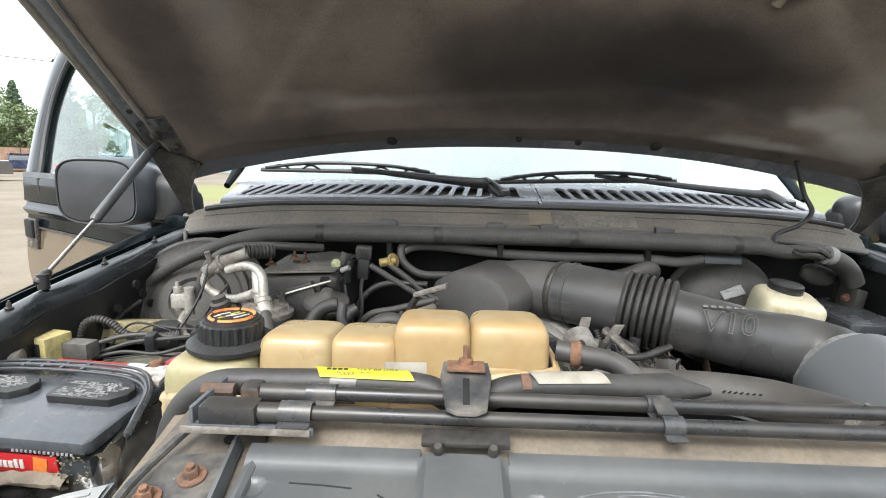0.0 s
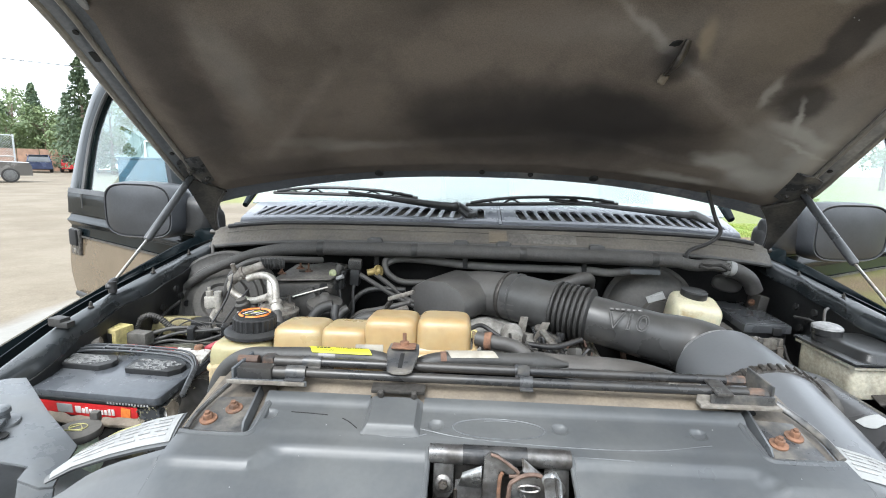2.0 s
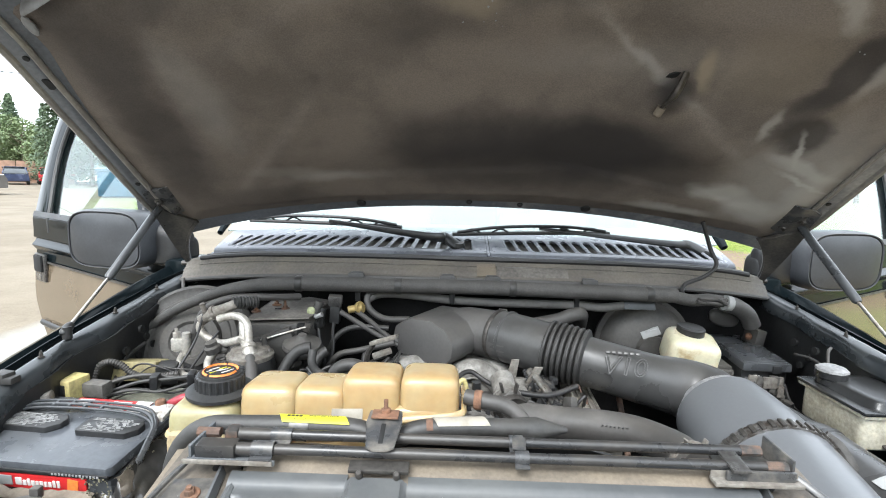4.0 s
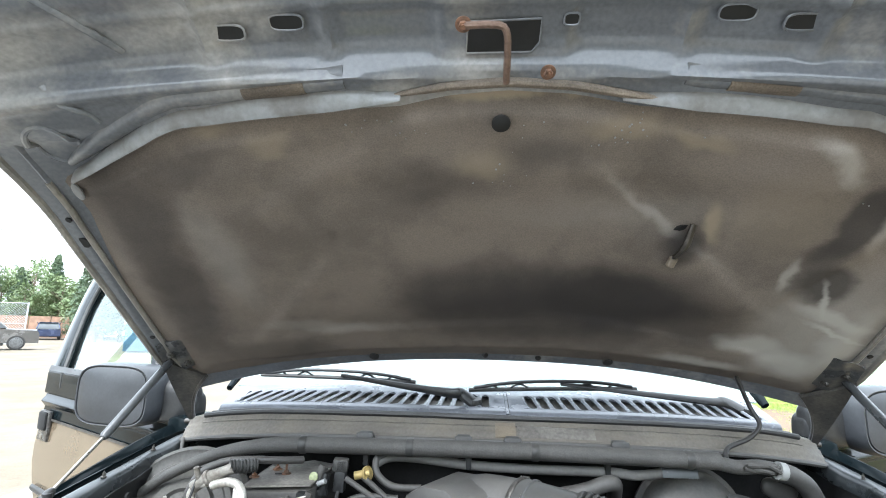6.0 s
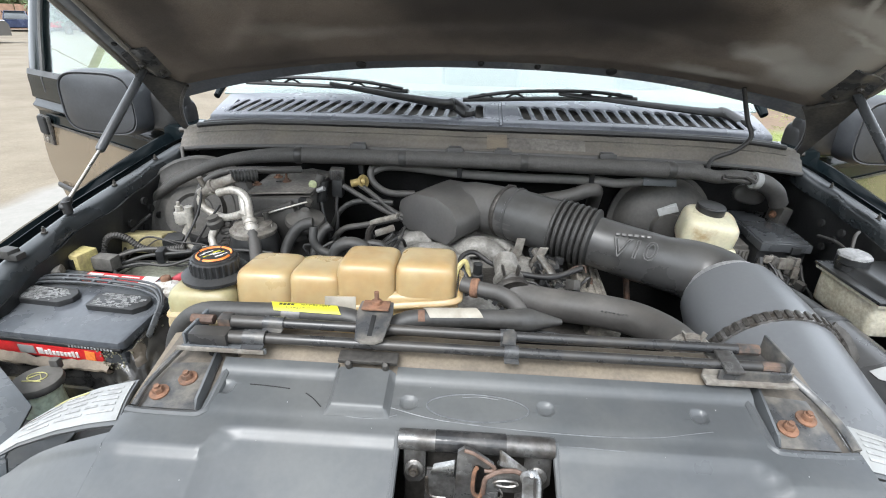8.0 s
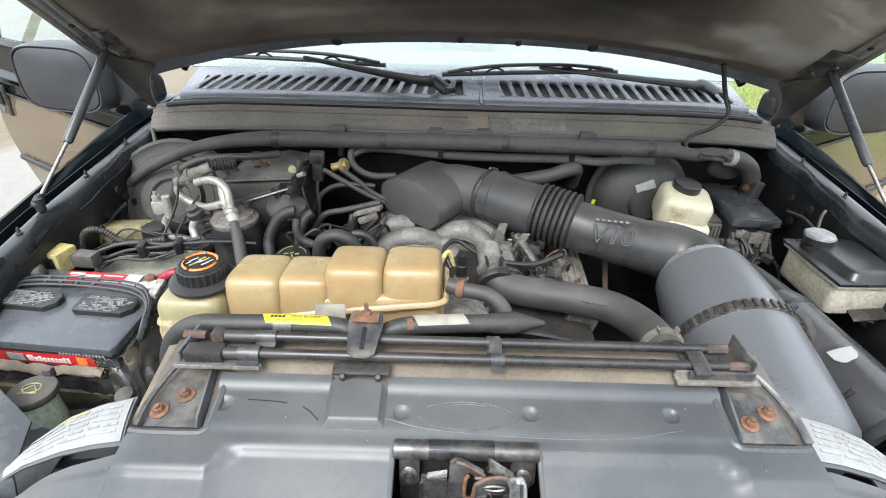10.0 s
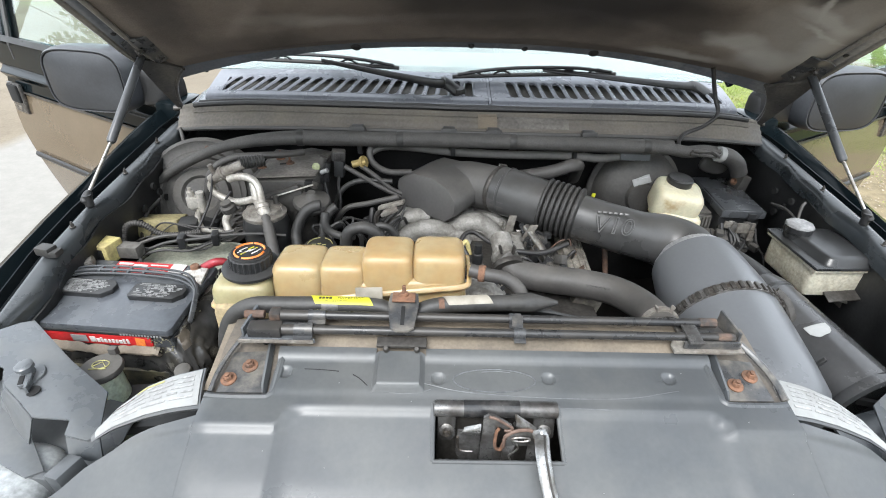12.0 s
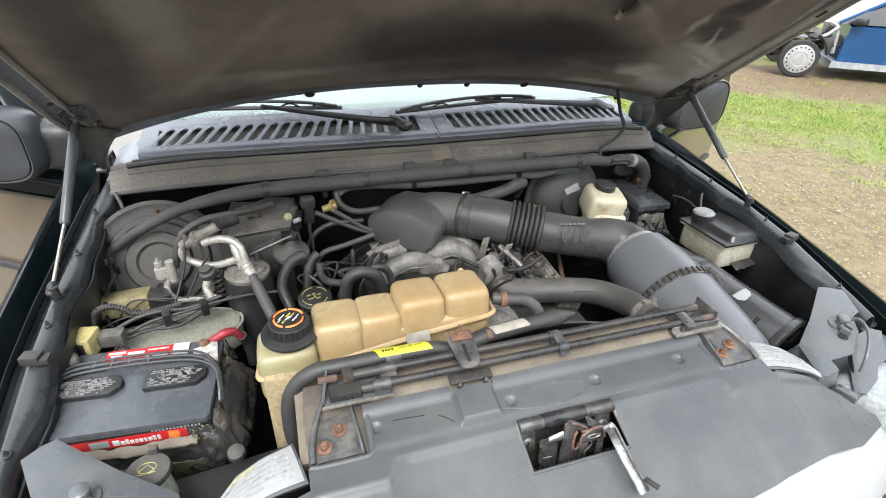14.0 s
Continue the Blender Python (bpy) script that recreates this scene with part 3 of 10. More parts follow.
def build_ground():
    bm = bmesh.new()
    xs = [-1500, -400, -120, -60] + [-40 + 2 * k for k in range(41)] + [60, 120, 400, 1500]
    ys = [-1500, -300, -60] + [-30 + 2 * k for k in range(46)] + [90, 160, 400, 1500]
    vs = [[bm.verts.new((x, y, 0.05 * noise.noise((x * 0.3, y * 0.3, 0)) if 4 < abs(x) + abs(y) < 60 else 0.0)) for y in ys] for x in xs]
    for i in range(len(xs) - 1):
        for j in range(len(ys) - 1):
            bm.faces.new((vs[i][j], vs[i + 1][j], vs[i + 1][j + 1], vs[i][j + 1]))
    part("ground", bm, ground_material(), None, "pale gravel lot turning to patchy grass and dirt", kind="structure", category="ground")


build_ground()

# ---- the vehicle: body, bay, hood, doors ----
suv = thing("suv", "black and beige two-tone SUV with its hood raised and doors open", "suv")


def ledge_z(y):
    return float(np.interp(y, [0.30, 0.45, 0.67, 0.81, 1.235, 1.4], [1.060, 1.105, 1.166, 1.19, 1.237, 1.245]))


def lip_z(y):
    return float(np.interp(y, [0.2, 0.445, 0.63, 0.81, 1.0, 1.25, 1.5], [1.0, 1.07, 1.108, 1.142, 1.172, 1.212, 1.238]))


def ledge_in(y):
    """How far the inner edge of the flange lies outside its mean line."""
    return float(np.interp(y, [0.30, 0.50, 0.62, 0.72, 0.88, 1.06, 1.24], [0.052, 0.046, 0.034, 0.038, 0.044, 0.040, 0.042])) + 0.005 * math.sin(y * 19) + 0.0035 * math.sin(y * 41)


def build_fender(side):
    ys = arc(30, 0.28, 1.42)

    def outer(y, k):
        zl, zf = ledge_z(y), lip_z(y)
        prof = [(0.908, zl - 0.006), (0.912, zl - 0.065), (0.918, zf - 0.055), (0.936, zf - 0.058), (0.964, zf + 0.000), (0.974, zf + 0.013),
                (0.988, zf + 0.008), (1.003, zf - 0.03), (1.010, zf - 0.10), (1.014, zf - 0.16), (1.015, 0.62)]
        x, z = prof[int(k)]
        return (side * x, y, z)
    f = part("fender", sheet(outer, ys, list(range(10)), 0.002), M["paint"], suv, "glossy black front fender", sharp=60)

    def low(y, k):
        z = lip_z(y) - 0.164
        return (side * (1.017 + 0.004 * (k == 1)), y, z if k == 0 else (z - 0.16 if k == 1 else 0.52))
    part("lower_panel", sheet(low, ys, [0, 1, 2], 0.003), M["paint_tan"], f, "beige lower fender panel")

    def ledge(y, k):
        zl = ledge_z(y)
        wob = ledge_in(y)
        prof = [(0.800 + wob, zl - 0.035), (0.803 + wob, zl - 0.010), (0.808 + wob, zl - 0.003), (0.866, zl), (0.873, zl - 0.001), (0.877, zl - 0.006), (0.880, zl - 0.034), (0.902, zl - 0.038), (0.907, zl - 0.030)]
        x, z = prof[int(k)]
        return (side * x, y, z)
    part("fender_ledge", sheet(ledge, arc(60, 0.405, 1.30), list(range(9)), 0.003), M["paint_bay"], suv, "dusty black inner fender flange with sky sheen in its colour", sharp=50)

    def wall(y, v):
        zl = ledge_z(y) - 0.03
        wob = ledge_in(y)
        x = 0.800 + wob + 0.03 * v + 0.012 * noise.noise((y * 7, v * 6, side))
        return (side * x, y, zl - v * 0.62)
    part("inner_fender", sheet(wall, arc(40, 0.26, 1.34), arc(14, 0, 1), 0.004), M["bay_dark"], suv, "grimy black inner fender wall")
    for y in (0.495, 0.74, 0.96, 1.13):
        part("flange_bolt", bolt((side * 0.862, y, ledge_z(y)), (0, 0, 1), 0.0036), M["steel_dark"], suv)
    for y, z in ((1.02, 1.13), (1.05, 1.10), (0.99, 1.09), (1.08, 1.15), (0.94, 1.12), (1.00, 1.155), (0.90, 1.10)):
        xw = 0.800 + ledge_in(y) + 0.03 * (ledge_z(y) - 0.03 - z) / 0.62 - 0.012
        part("punched_hole", lathe([(0.009, 0), (0.009, 0.006)], (side * xw, y, z), (-side, 0, 0.1), 12), M["hole"], suv)
    # rubber bumper on the flange
    y = 0.655
    rubber = rbox((side * 0.862, y, ledge_z(y) + 0.012), (0.032, 0.024, 0.018), 0.004, (0, 0, 12 * side))
    rbox((side * 0.846, y - 0.003, ledge_z(y) + 0.008), (0.022, 0.022, 0.012), 0.003, bm=rubber)
    part("bump_stop", rubber, M["rubber"], suv, "black rubber hood bump stop")


for side in (-1, 1):
    build_fender(side)


def build_bay():
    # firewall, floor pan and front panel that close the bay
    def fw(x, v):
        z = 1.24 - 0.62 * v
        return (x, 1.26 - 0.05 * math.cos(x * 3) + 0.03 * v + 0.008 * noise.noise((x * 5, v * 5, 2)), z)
    part("firewall", sheet(fw, arc(24, -0.84, 0.84), arc(8, 0, 1), 0.004), M["bay_deep"], suv, "grimy firewall with deep shade put into its near-black colour")

    # near-black sheet that paints the shade below the engine
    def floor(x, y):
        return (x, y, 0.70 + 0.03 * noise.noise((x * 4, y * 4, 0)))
    part("bay_floor", sheet(floor, arc(16, -0.84, 0.84), arc(14, 0.2, 1.3), 0.004), M["bay_deep"], suv, "near-black sheet standing in for the shade below the engine")

    def rad(x, v):
        return (x, 0.44 + 0.02 * v, 1.15 - 0.45 * v)
    part("radiator_panel", sheet(rad, arc(8, -0.36, 0.36), arc(4, 0, 1), 0.03), M["steel_dark"], suv, "dark radiator behind the front panel")
    # core support cross member, dirt covered
    def top(x, v):
        y = 0.335 + 0.125 * v
        z = 1.150 + 0.034 * min(1, v * 1.6) - 0.006 * (v > 0.93)
        if x > 0.42 or x < -0.42:
            z -= 0.02 * (abs(x) - 0.42) / 0.1
        if x < -0.322 or x > 0.308:
            z = min(z, 1.149 + 0.22 * (y - 0.325) - 0.008)
        return (x, y, z + 0.002 * noise.noise((x * 14, y * 14, 0)))
    part("core_support", sheet(top, arc(50, -0.435, 0.400), arc(12, 0, 1), 0.02), M["tan_metal"], suv, "dirt-covered radiator support beam")
    for side in (-1, 1):
        def on(x, y, up=0.0):
            return Vector((side * (x - (0.016 if side > 0 else 0.0)), y, 1.149 + 0.22 * (y - 0.325) + up))
        # dirt-caked base plate, black bolted plate on it, two upright flanges
        base = prism([on(x, y) for x, y in ((0.422, 0.312), (0.326, 0.312), (0.326, 0.400), (0.345, 0.455), (0.420, 0.455), (0.424, 0.40))], (0, 0, -0.008), bevel=0.001)
        p = part("support_bracket", base, M["tan_dark"], suv, "dirt-caked steel bracket with two rusty bolts")
        top = prism([on(x, y, 0.0015) for x, y in ((0.410, 0.323), (0.340, 0.323), (0.345, 0.393), (0.404, 0.388))], (0, 0, 0.003), bevel=0.001)
        part("bolted_plate", top, M["scuffed"], p, "scuffed black bolted plate")
        def flange(xa, ya, xb, yb, h):
            return sheet(lambda u, v: on(xa + (xb - xa) * u + 0.004 * v, ya + (yb - ya) * u, 0.002 + h * v * min(1, 6 * u + 0.45)), arc(10, 0, 1), arc(3, 0, 1), 0.004)
        part("flange", flange(0.338, 0.321, 0.346, 0.402, 0.012), M["shroud"], p)
        rimp = [(0.328, 0.392), (0.328, 0.330), (0.333, 0.317), (0.345, 0.314), (0.400, 0.314), (0.422, 0.316)]
        part("pocket_rim", tube([on(x, y, 0.006) for x, y in rimp], 0.0055, 8, 4), M["shroud"], p)
        for q in ((0.398, 0.343), (0.373, 0.365)) if side < 0 else ((0.362, 0.347), (0.390, 0.362)):
            part("bolt", bolt(on(q[0], q[1], 0.0045), (0, -0.2, 1), 0.0066), M["rust"], p, "rusty bolt with washer")
        part("slot_hole", lathe([(0.006, 0), (0.006, 0.0012)], on(0.362, 0.412, 0.0003), (0, -0.2, 1), 14), M["hole"], p)


build_bay()


def build_shroud():
    """The moulded cover over the radiator, with a cut-out for the hood latch."""
    PINS = ((-0.319, 0.353), (-0.094, 0.346), (0.068, 0.349), (0.247, 0.352))

    def z_of(x, y):
        ax = abs(x)
        z = float(np.interp(y, [0.06, 0.12, 0.208, 0.218, 0.262, 0.30, 0.316, 0.326, 0.372, 0.382, 0.392],
                            [1.062, 1.0925, 1.1360, 1.1405, 1.1482, 1.1548, 1.1578, 1.1615, 1.1695, 1.1742, 1.1772]))
        # the front edge of the raised deck, which steps forward towards the ends
        edge = 0.297 - 0.028 * min(1, max(0, (ax - 0.292) / 0.022))
        d = edge - max(y, 0.218)
        z -= 0.25 * 0.5 * (d + math.sqrt(d * d + 0.005 ** 2)) + 0.0030 * (1 - math.tanh((y - edge) / 0.0030))
        z += 0.0015 * math.tanh((y - 0.376) / 0.003)
        z -= 0.30 * max(0, ax - 0.415) + 0.10 * max(0, ax - 0.50)
        for px, py in PINS:
            d2 = math.hypot(x - px, y - py)
            if d2 < 0.012:
                z -= 0.0042 * (1 - min(1.0, d2 / 0.0105) ** 4)
        return z
    def front_edge(x):
        ax = abs(x)
        return 0.108 + 0.10 * ax + 0.22 * max(0.0, ax - 0.53)
    xs = sorted({-0.102, 0.076, -0.424, -0.4242, 0.409, 0.4092, -0.334, 0.319} | set(round(v, 3) for v in arc(110, -0.69, 0.69)) | {round(q[0] + d, 4) for q in PINS for d in (-0.0105, -0.008, -0.005, 0, 0.005, 0.008, 0.0105)})
    ys = sorted({0.238, 0.309} | set(round(v, 4) for v in arc(84, 0.06, 0.392)) | {round(0.350 + 0.002 * k, 4) for k in range(-8, 8)})

    def fore(x, y):
        """Rows ahead of the cut-out are drawn together towards the front edge."""
        ax = abs(x)
        f = front_edge(x)
        if ax > (0.4241 if x < 0 else 0.4091):
            e = max(f + 0.012, float(np.interp(ax, [0.41, 0.48, 0.53, 0.58, 0.61, 0.69], [0.287, 0.281, 0.268, 0.250, 0.228, 0.212])))
            return f + (y - 0.06) / 0.332 * (e - f)
        if y <= 0.2:
            return f + (y - 0.06) / 0.14 * (0.2 - f)
        return y

    def hole(x, y):
        if -0.102 < x < 0.076 and 0.238 < y < 0.309:
            return True
        ax = abs(x)
        if (-0.4241 < x < -0.334 or 0.319 < x < 0.4091) and y > 0.315:
            return True
        if -0.4242 < x < -0.4240 or 0.4090 < x < 0.4092:
            return True
        if -0.185 < x < -0.118 and y > 0.380:
            return True
        return False
    body = part("radiator_cover", sheet(lambda x, y: (x, fore(x, y), z_of(x, fore(x, y))), xs, ys, 0.004, hole), M["shroud"], suv, "smooth grey-black moulded plastic radiator cover", sharp=30)
    # raised lug near the centre
    def lug(u, v):
        x = -0.190 + 0.076 * u
        y = 0.322 + 0.060 * v
        edge = min(1, 9 * u, 9 * (1 - u), 9 * v)
        edge = edge * edge * (3 - 2 * edge)
        return (x, y, z_of(x, 0.322) + (z_of(x, y) - z_of(x, 0.322)) * (1 - edge) + edge * (0.011 + 0.012 * v) + 0.0006)
    part("raised_lug", sheet(lug, arc(30, 0, 1), arc(24, 0, 1), 0.003), M["shroud"], body)
    # round dimples and an oval outline
    oval = []
    for k in range(49):
        a = 2 * math.pi * k / 48
        x, y = -0.012 + 0.060 * math.cos(a), 0.344 + 0.019 * math.sin(a)
        oval.append((x, y, z_of(x, y) + 0.0003))
    part("oval_outline", tube(oval, 0.0010, 6, 1, smooth=False), M["scuff_line"], body)
    for line in ([(-0.190, 0.330), (-0.160, 0.322), (-0.125, 0.322), (-0.105, 0.328)], [(-0.118, 0.338), (-0.05, 0.324), (0.08, 0.318), (0.18, 0.320), (0.255, 0.332)], [(-0.03, 0.358), (-0.01, 0.360), (0.012, 0.358)], [(0.04, 0.30), (0.09, 0.303), (0.15, 0.302)]):
        part("scuff", tube([(x, y, z_of(x, y) + 0.0002) for x, y in line], 0.0006, 6, 8, flat=0.5), M["scuff_line"], body, "pale rubbed scuff line")
    # raised lip round the cut-out
    ring = [(-0.101, 0.308), (0.075, 0.308), (0.075, 0.239), (-0.101, 0.239), (-0.101, 0.308)]
    lip = bmesh.new()
    for (xa, ya), (xb, yb2) in zip(ring, ring[1:]):
        n = 8
        tube([(xa + (xb - xa) * k / n, ya + (yb2 - ya) * k / n, z_of(xa + (xb - xa) * k / n, ya + (yb2 - ya) * k / n) - 0.002) for k in range(n + 1)], 0.0035, 8, 1, lip, smooth=False)
    part("cutout_lip", lip, M["shroud"], body)
    for line in ([(-0.291, 0.358), (-0.265, 0.357), (-0.240, 0.355)], [(-0.219, 0.350), (-0.208, 0.343), (-0.196, 0.332)]):
        part("scratch", tube([(x, y, z_of(x, y) + 0.0003) for x, y in line], 0.0007, 6, 6, flat=0.6), M["hole"], body, "dark scratch in the plastic")
    sp = bmesh.new()
    rs = random.Random(31)
    for k in range(30):
        x, y = rs.uniform(-0.40, 0.40), rs.uniform(0.16, 0.37)
        if -0.12 < x < 0.10 and 0.22 < y < 0.33:
            continue
        r = rs.uniform(0.0003, 0.0008)
        lathe([(r, 0), (r * 0.6, 0.0006)], (x, y, z_of(x, y) + 0.0002), (0, -0.2, 1), 5, sp)
    tagged(part("pale_specks", sp, M["label_grey"], body), kind="stuff")
    # straps at the top edge by the lug
    st = bmesh.new()
    rbox((-0.150, 0.392, 1.190), (0.075, 0.018, 0.006), 0.002, (12, 0, 0), st)
    part("retainer", st, M["steel_dark"], body)
    for x in (-0.173, -0.127):
        part("clip_pin", lathe([(0.0045, 0), (0.0045, 0.008), (0.003, 0.010)], (x, 0.383, 1.182), (0, -0.5, 1), 12), M["steel_dark"], body)
    return z_of, front_edge


cover_z, cover_front = build_shroud()


def build_header():
    """Sticker plates, corner brackets and the bright front panel."""
    for side in (-1, 1):
        def wing(u, v):
            ks = [0, 0.25, 0.5, 0.75, 1]
            top = [np.interp(u, ks, q) for q in ([0.434, 0.480, 0.518, 0.547, 0.572], [0.373, 0.367, 0.354, 0.322, 0.290], [1.149, 1.139, 1.128, 1.117, 1.098])]
            low = [np.interp(u, ks, q) for q in ([0.416, 0.458, 0.500, 0.542, 0.569], [0.301, 0.303, 0.301, 0.292, 0.280], [1.144, 1.133, 1.121, 1.108, 1.095])]
            p = [float(a + (b - a) * v) for a, b in zip(top, low)]
            return (side * p[0] - 0.010, p[1], p[2] + 0.004 * math.sin(math.pi * v))
        w = part("corner_cover", sheet(wing, arc(18, 0, 1), arc(8, 0, 1), -0.004 * side), M["shroud"], suv, "curved black corner cover")

        def stick(u, v):
            p = wing(0.02 + 0.93 * u, 0.05 + 0.88 * v)
            return (p[0], p[1], p[2] + 0.0015)
        st = part("sticker", sheet(stick, arc(14, 0, 1), arc(6, 0, 1), -0.0006 * side), M["white"], w, "white printed service sticker")

        def bar(u0, u1, v0, v1):
            def f(u, v):
                p = wing(0.02 + 0.93 * (u0 + (u1 - u0) * u), 0.05 + 0.88 * (v0 + (v1 - v0) * v))
                return (p[0], p[1], p[2] + 0.0025)
            return sheet(f, arc(6, 0, 1), arc(1, 0, 1), -0.0004 * side)
        lines = bmesh.new()
        random.seed(5 + side)
        for r in range(5):
            u = 0.06
            while u < 0.75:
                w2 = random.uniform(0.08, 0.25)
                merge(lines, bar(u, min(u + w2, 0.8), 0.14 + 0.15 * r, 0.20 + 0.15 * r))
                u += w2 + 0.04
        tagged(part("fine_print", lines, M["faint_print"], w), kind="stuff")
        if side < 0:
            part("printed_band", bar(0.34, 0.60, 0.05, 0.12), M["faded_yellow"], w)
            part("printed_mark", bar(0.62, 0.82, 0.20, 0.225), M["rust_pale"], w)
        # stamped corner bracket
        out = [(0.795, 0.500), (0.700, 0.432), (0.617, 0.382), (0.604, 0.345), (0.589, 0.304), (0.602, 0.297), (0.633, 0.300), (0.640, 0.325), (0.688, 0.320), (0.720, 0.343), (0.754, 0.365), (0.775, 0.395), (0.800, 0.402), (0.830, 0.465), (0.812, 0.488)]
        pts = [(side * x, y, 1.075 + 0.055 * (x - 0.60) / 0.25 + 0.10 * (y - 0.35) * 0.4) for x, y in out]
        br = part("corner_bracket", prism(pts, (0, 0, 0.004), bevel=0.001), M["bracket"], suv, "grey dusty stamped corner bracket")
        fold = prism([pts[8], pts[9], pts[10], pts[11]] + [Vector(p) + Vector((side * 0.010, -0.014, -0.040)) for p in (pts[11], pts[10], pts[9], pts[8])], (0, -0.003, 0.0), bevel=0.0006)
        part("turned_edge", fold, M["bracket"], br)
        lip = prism([pts[4], pts[5], pts[6]] + [Vector(p) + Vector((0, -0.010, -0.032)) for p in (pts[6], pts[5], pts[4])], (0, 0.003, 0), bevel=0.0006)
        part("turned_foot", lip, M["bracket"], br)
        part("notch_hole", lathe([(0.010, 0), (0.010, 0.0012)], (side * 0.712, 0.362, 1.1045), (0, -0.1, 1), 16), M["hole"], br)
        low = [(0.845, 0.365), (0.832, 0.382), (0.764, 0.378), (0.724, 0.340), (0.655, 0.268), (0.672, 0.255), (0.720, 0.272), (0.755, 0.300), (0.800, 0.322)]
        part("lower_plate", prism([(side * x, y, 1.030 + 0.055 * (x - 0.60) / 0.25) for x, y in low], (0, 0, 0.004), bevel=0.001), M["bracket"], br)
        wire = [(side * x, y, z) for x, y, z in ((0.735, 0.395, 1.112), (0.752, 0.372, 1.135), (0.735, 0.335, 1.130), (0.705, 0.305, 1.105), (0.690, 0.292, 1.070))]
        if side > 0:
            part("adjuster_wire", tube(wire, 0.0035, 8, 6), M["bracket"], br, "grey adjuster wire")
        kn = lathe([(0.022, 0), (0.021, 0.003), (0.016, 0.004), (0.010, 0.006), (0.010, 0.016), (0.013, 0.018), (0.013, 0.024), (0.009, 0.027)], (side * 0.736, 0.392, 1.107), (0, -0.1, 1), 18)
        rbox((side * 0.728, 0.374, 1.114), (0.016, 0.022, 0.008), 0.002, (10, 0, 20), kn)
        rbox((side * 0.720, 0.366, 1.111), (0.004, 0.020, 0.014), 0.001, (0, 0, 20), kn)
        part("adjuster", kn, M["bracket"], br, "grey headlamp adjuster")
        part("adjuster_slot", rbox((side * 0.731, 0.371, 1.1175), (0.007, 0.016, 0.003), 0.0008, (10, 0, 20)), M["hole"], br)
        part("corner_panel", sheet(lambda u, v: (side * (0.60 + 0.30 * u), 0.285 + 0.13 * v + 0.05 * u, 1.005 + 0.045 * u + 0.006 * noise.noise((u * 5, v * 5, side))), arc(12, 0, 1), arc(8, 0, 1), 0.004), M["bracket"], suv, "dusty grey panel behind the headlamp")
        lamp = pillow((side * 0.775, 0.225, 0.965), (0.26, 0.22, 0.17), 0.4)
        part("headlamp", lamp, M["lamp"], suv, "clear headlamp housing with dull bright top")
        leg = rbox((side * 0.615, 0.262, 1.040), (0.030, 0.040, 0.05), 0.004, (0, 12 * side, 20 * side))
        rbox((side * 0.690, 0.268, 1.020), (0.12, 0.012, 0.05), 0.003, (0, 0, 10 * side), leg)
        part("lamp_bracket", leg, M["shroud"], suv)

    def grille(x, v):
        ax = abs(x)
        y = cover_front(x) + 0.008 - 0.085 * v + 0.9 * max(0, ax - 0.66) ** 1.2
        z = cover_z(x, cover_front(x)) - 0.010 - 0.022 * v - 0.14 * v ** 4
        return (x, y, z)
    part("header_panel", sheet(grille, arc(60, -0.79, 0.79), arc(14, 0, 1), 0.006), M["chrome"], suv, "bright silver front header panel")


build_header()


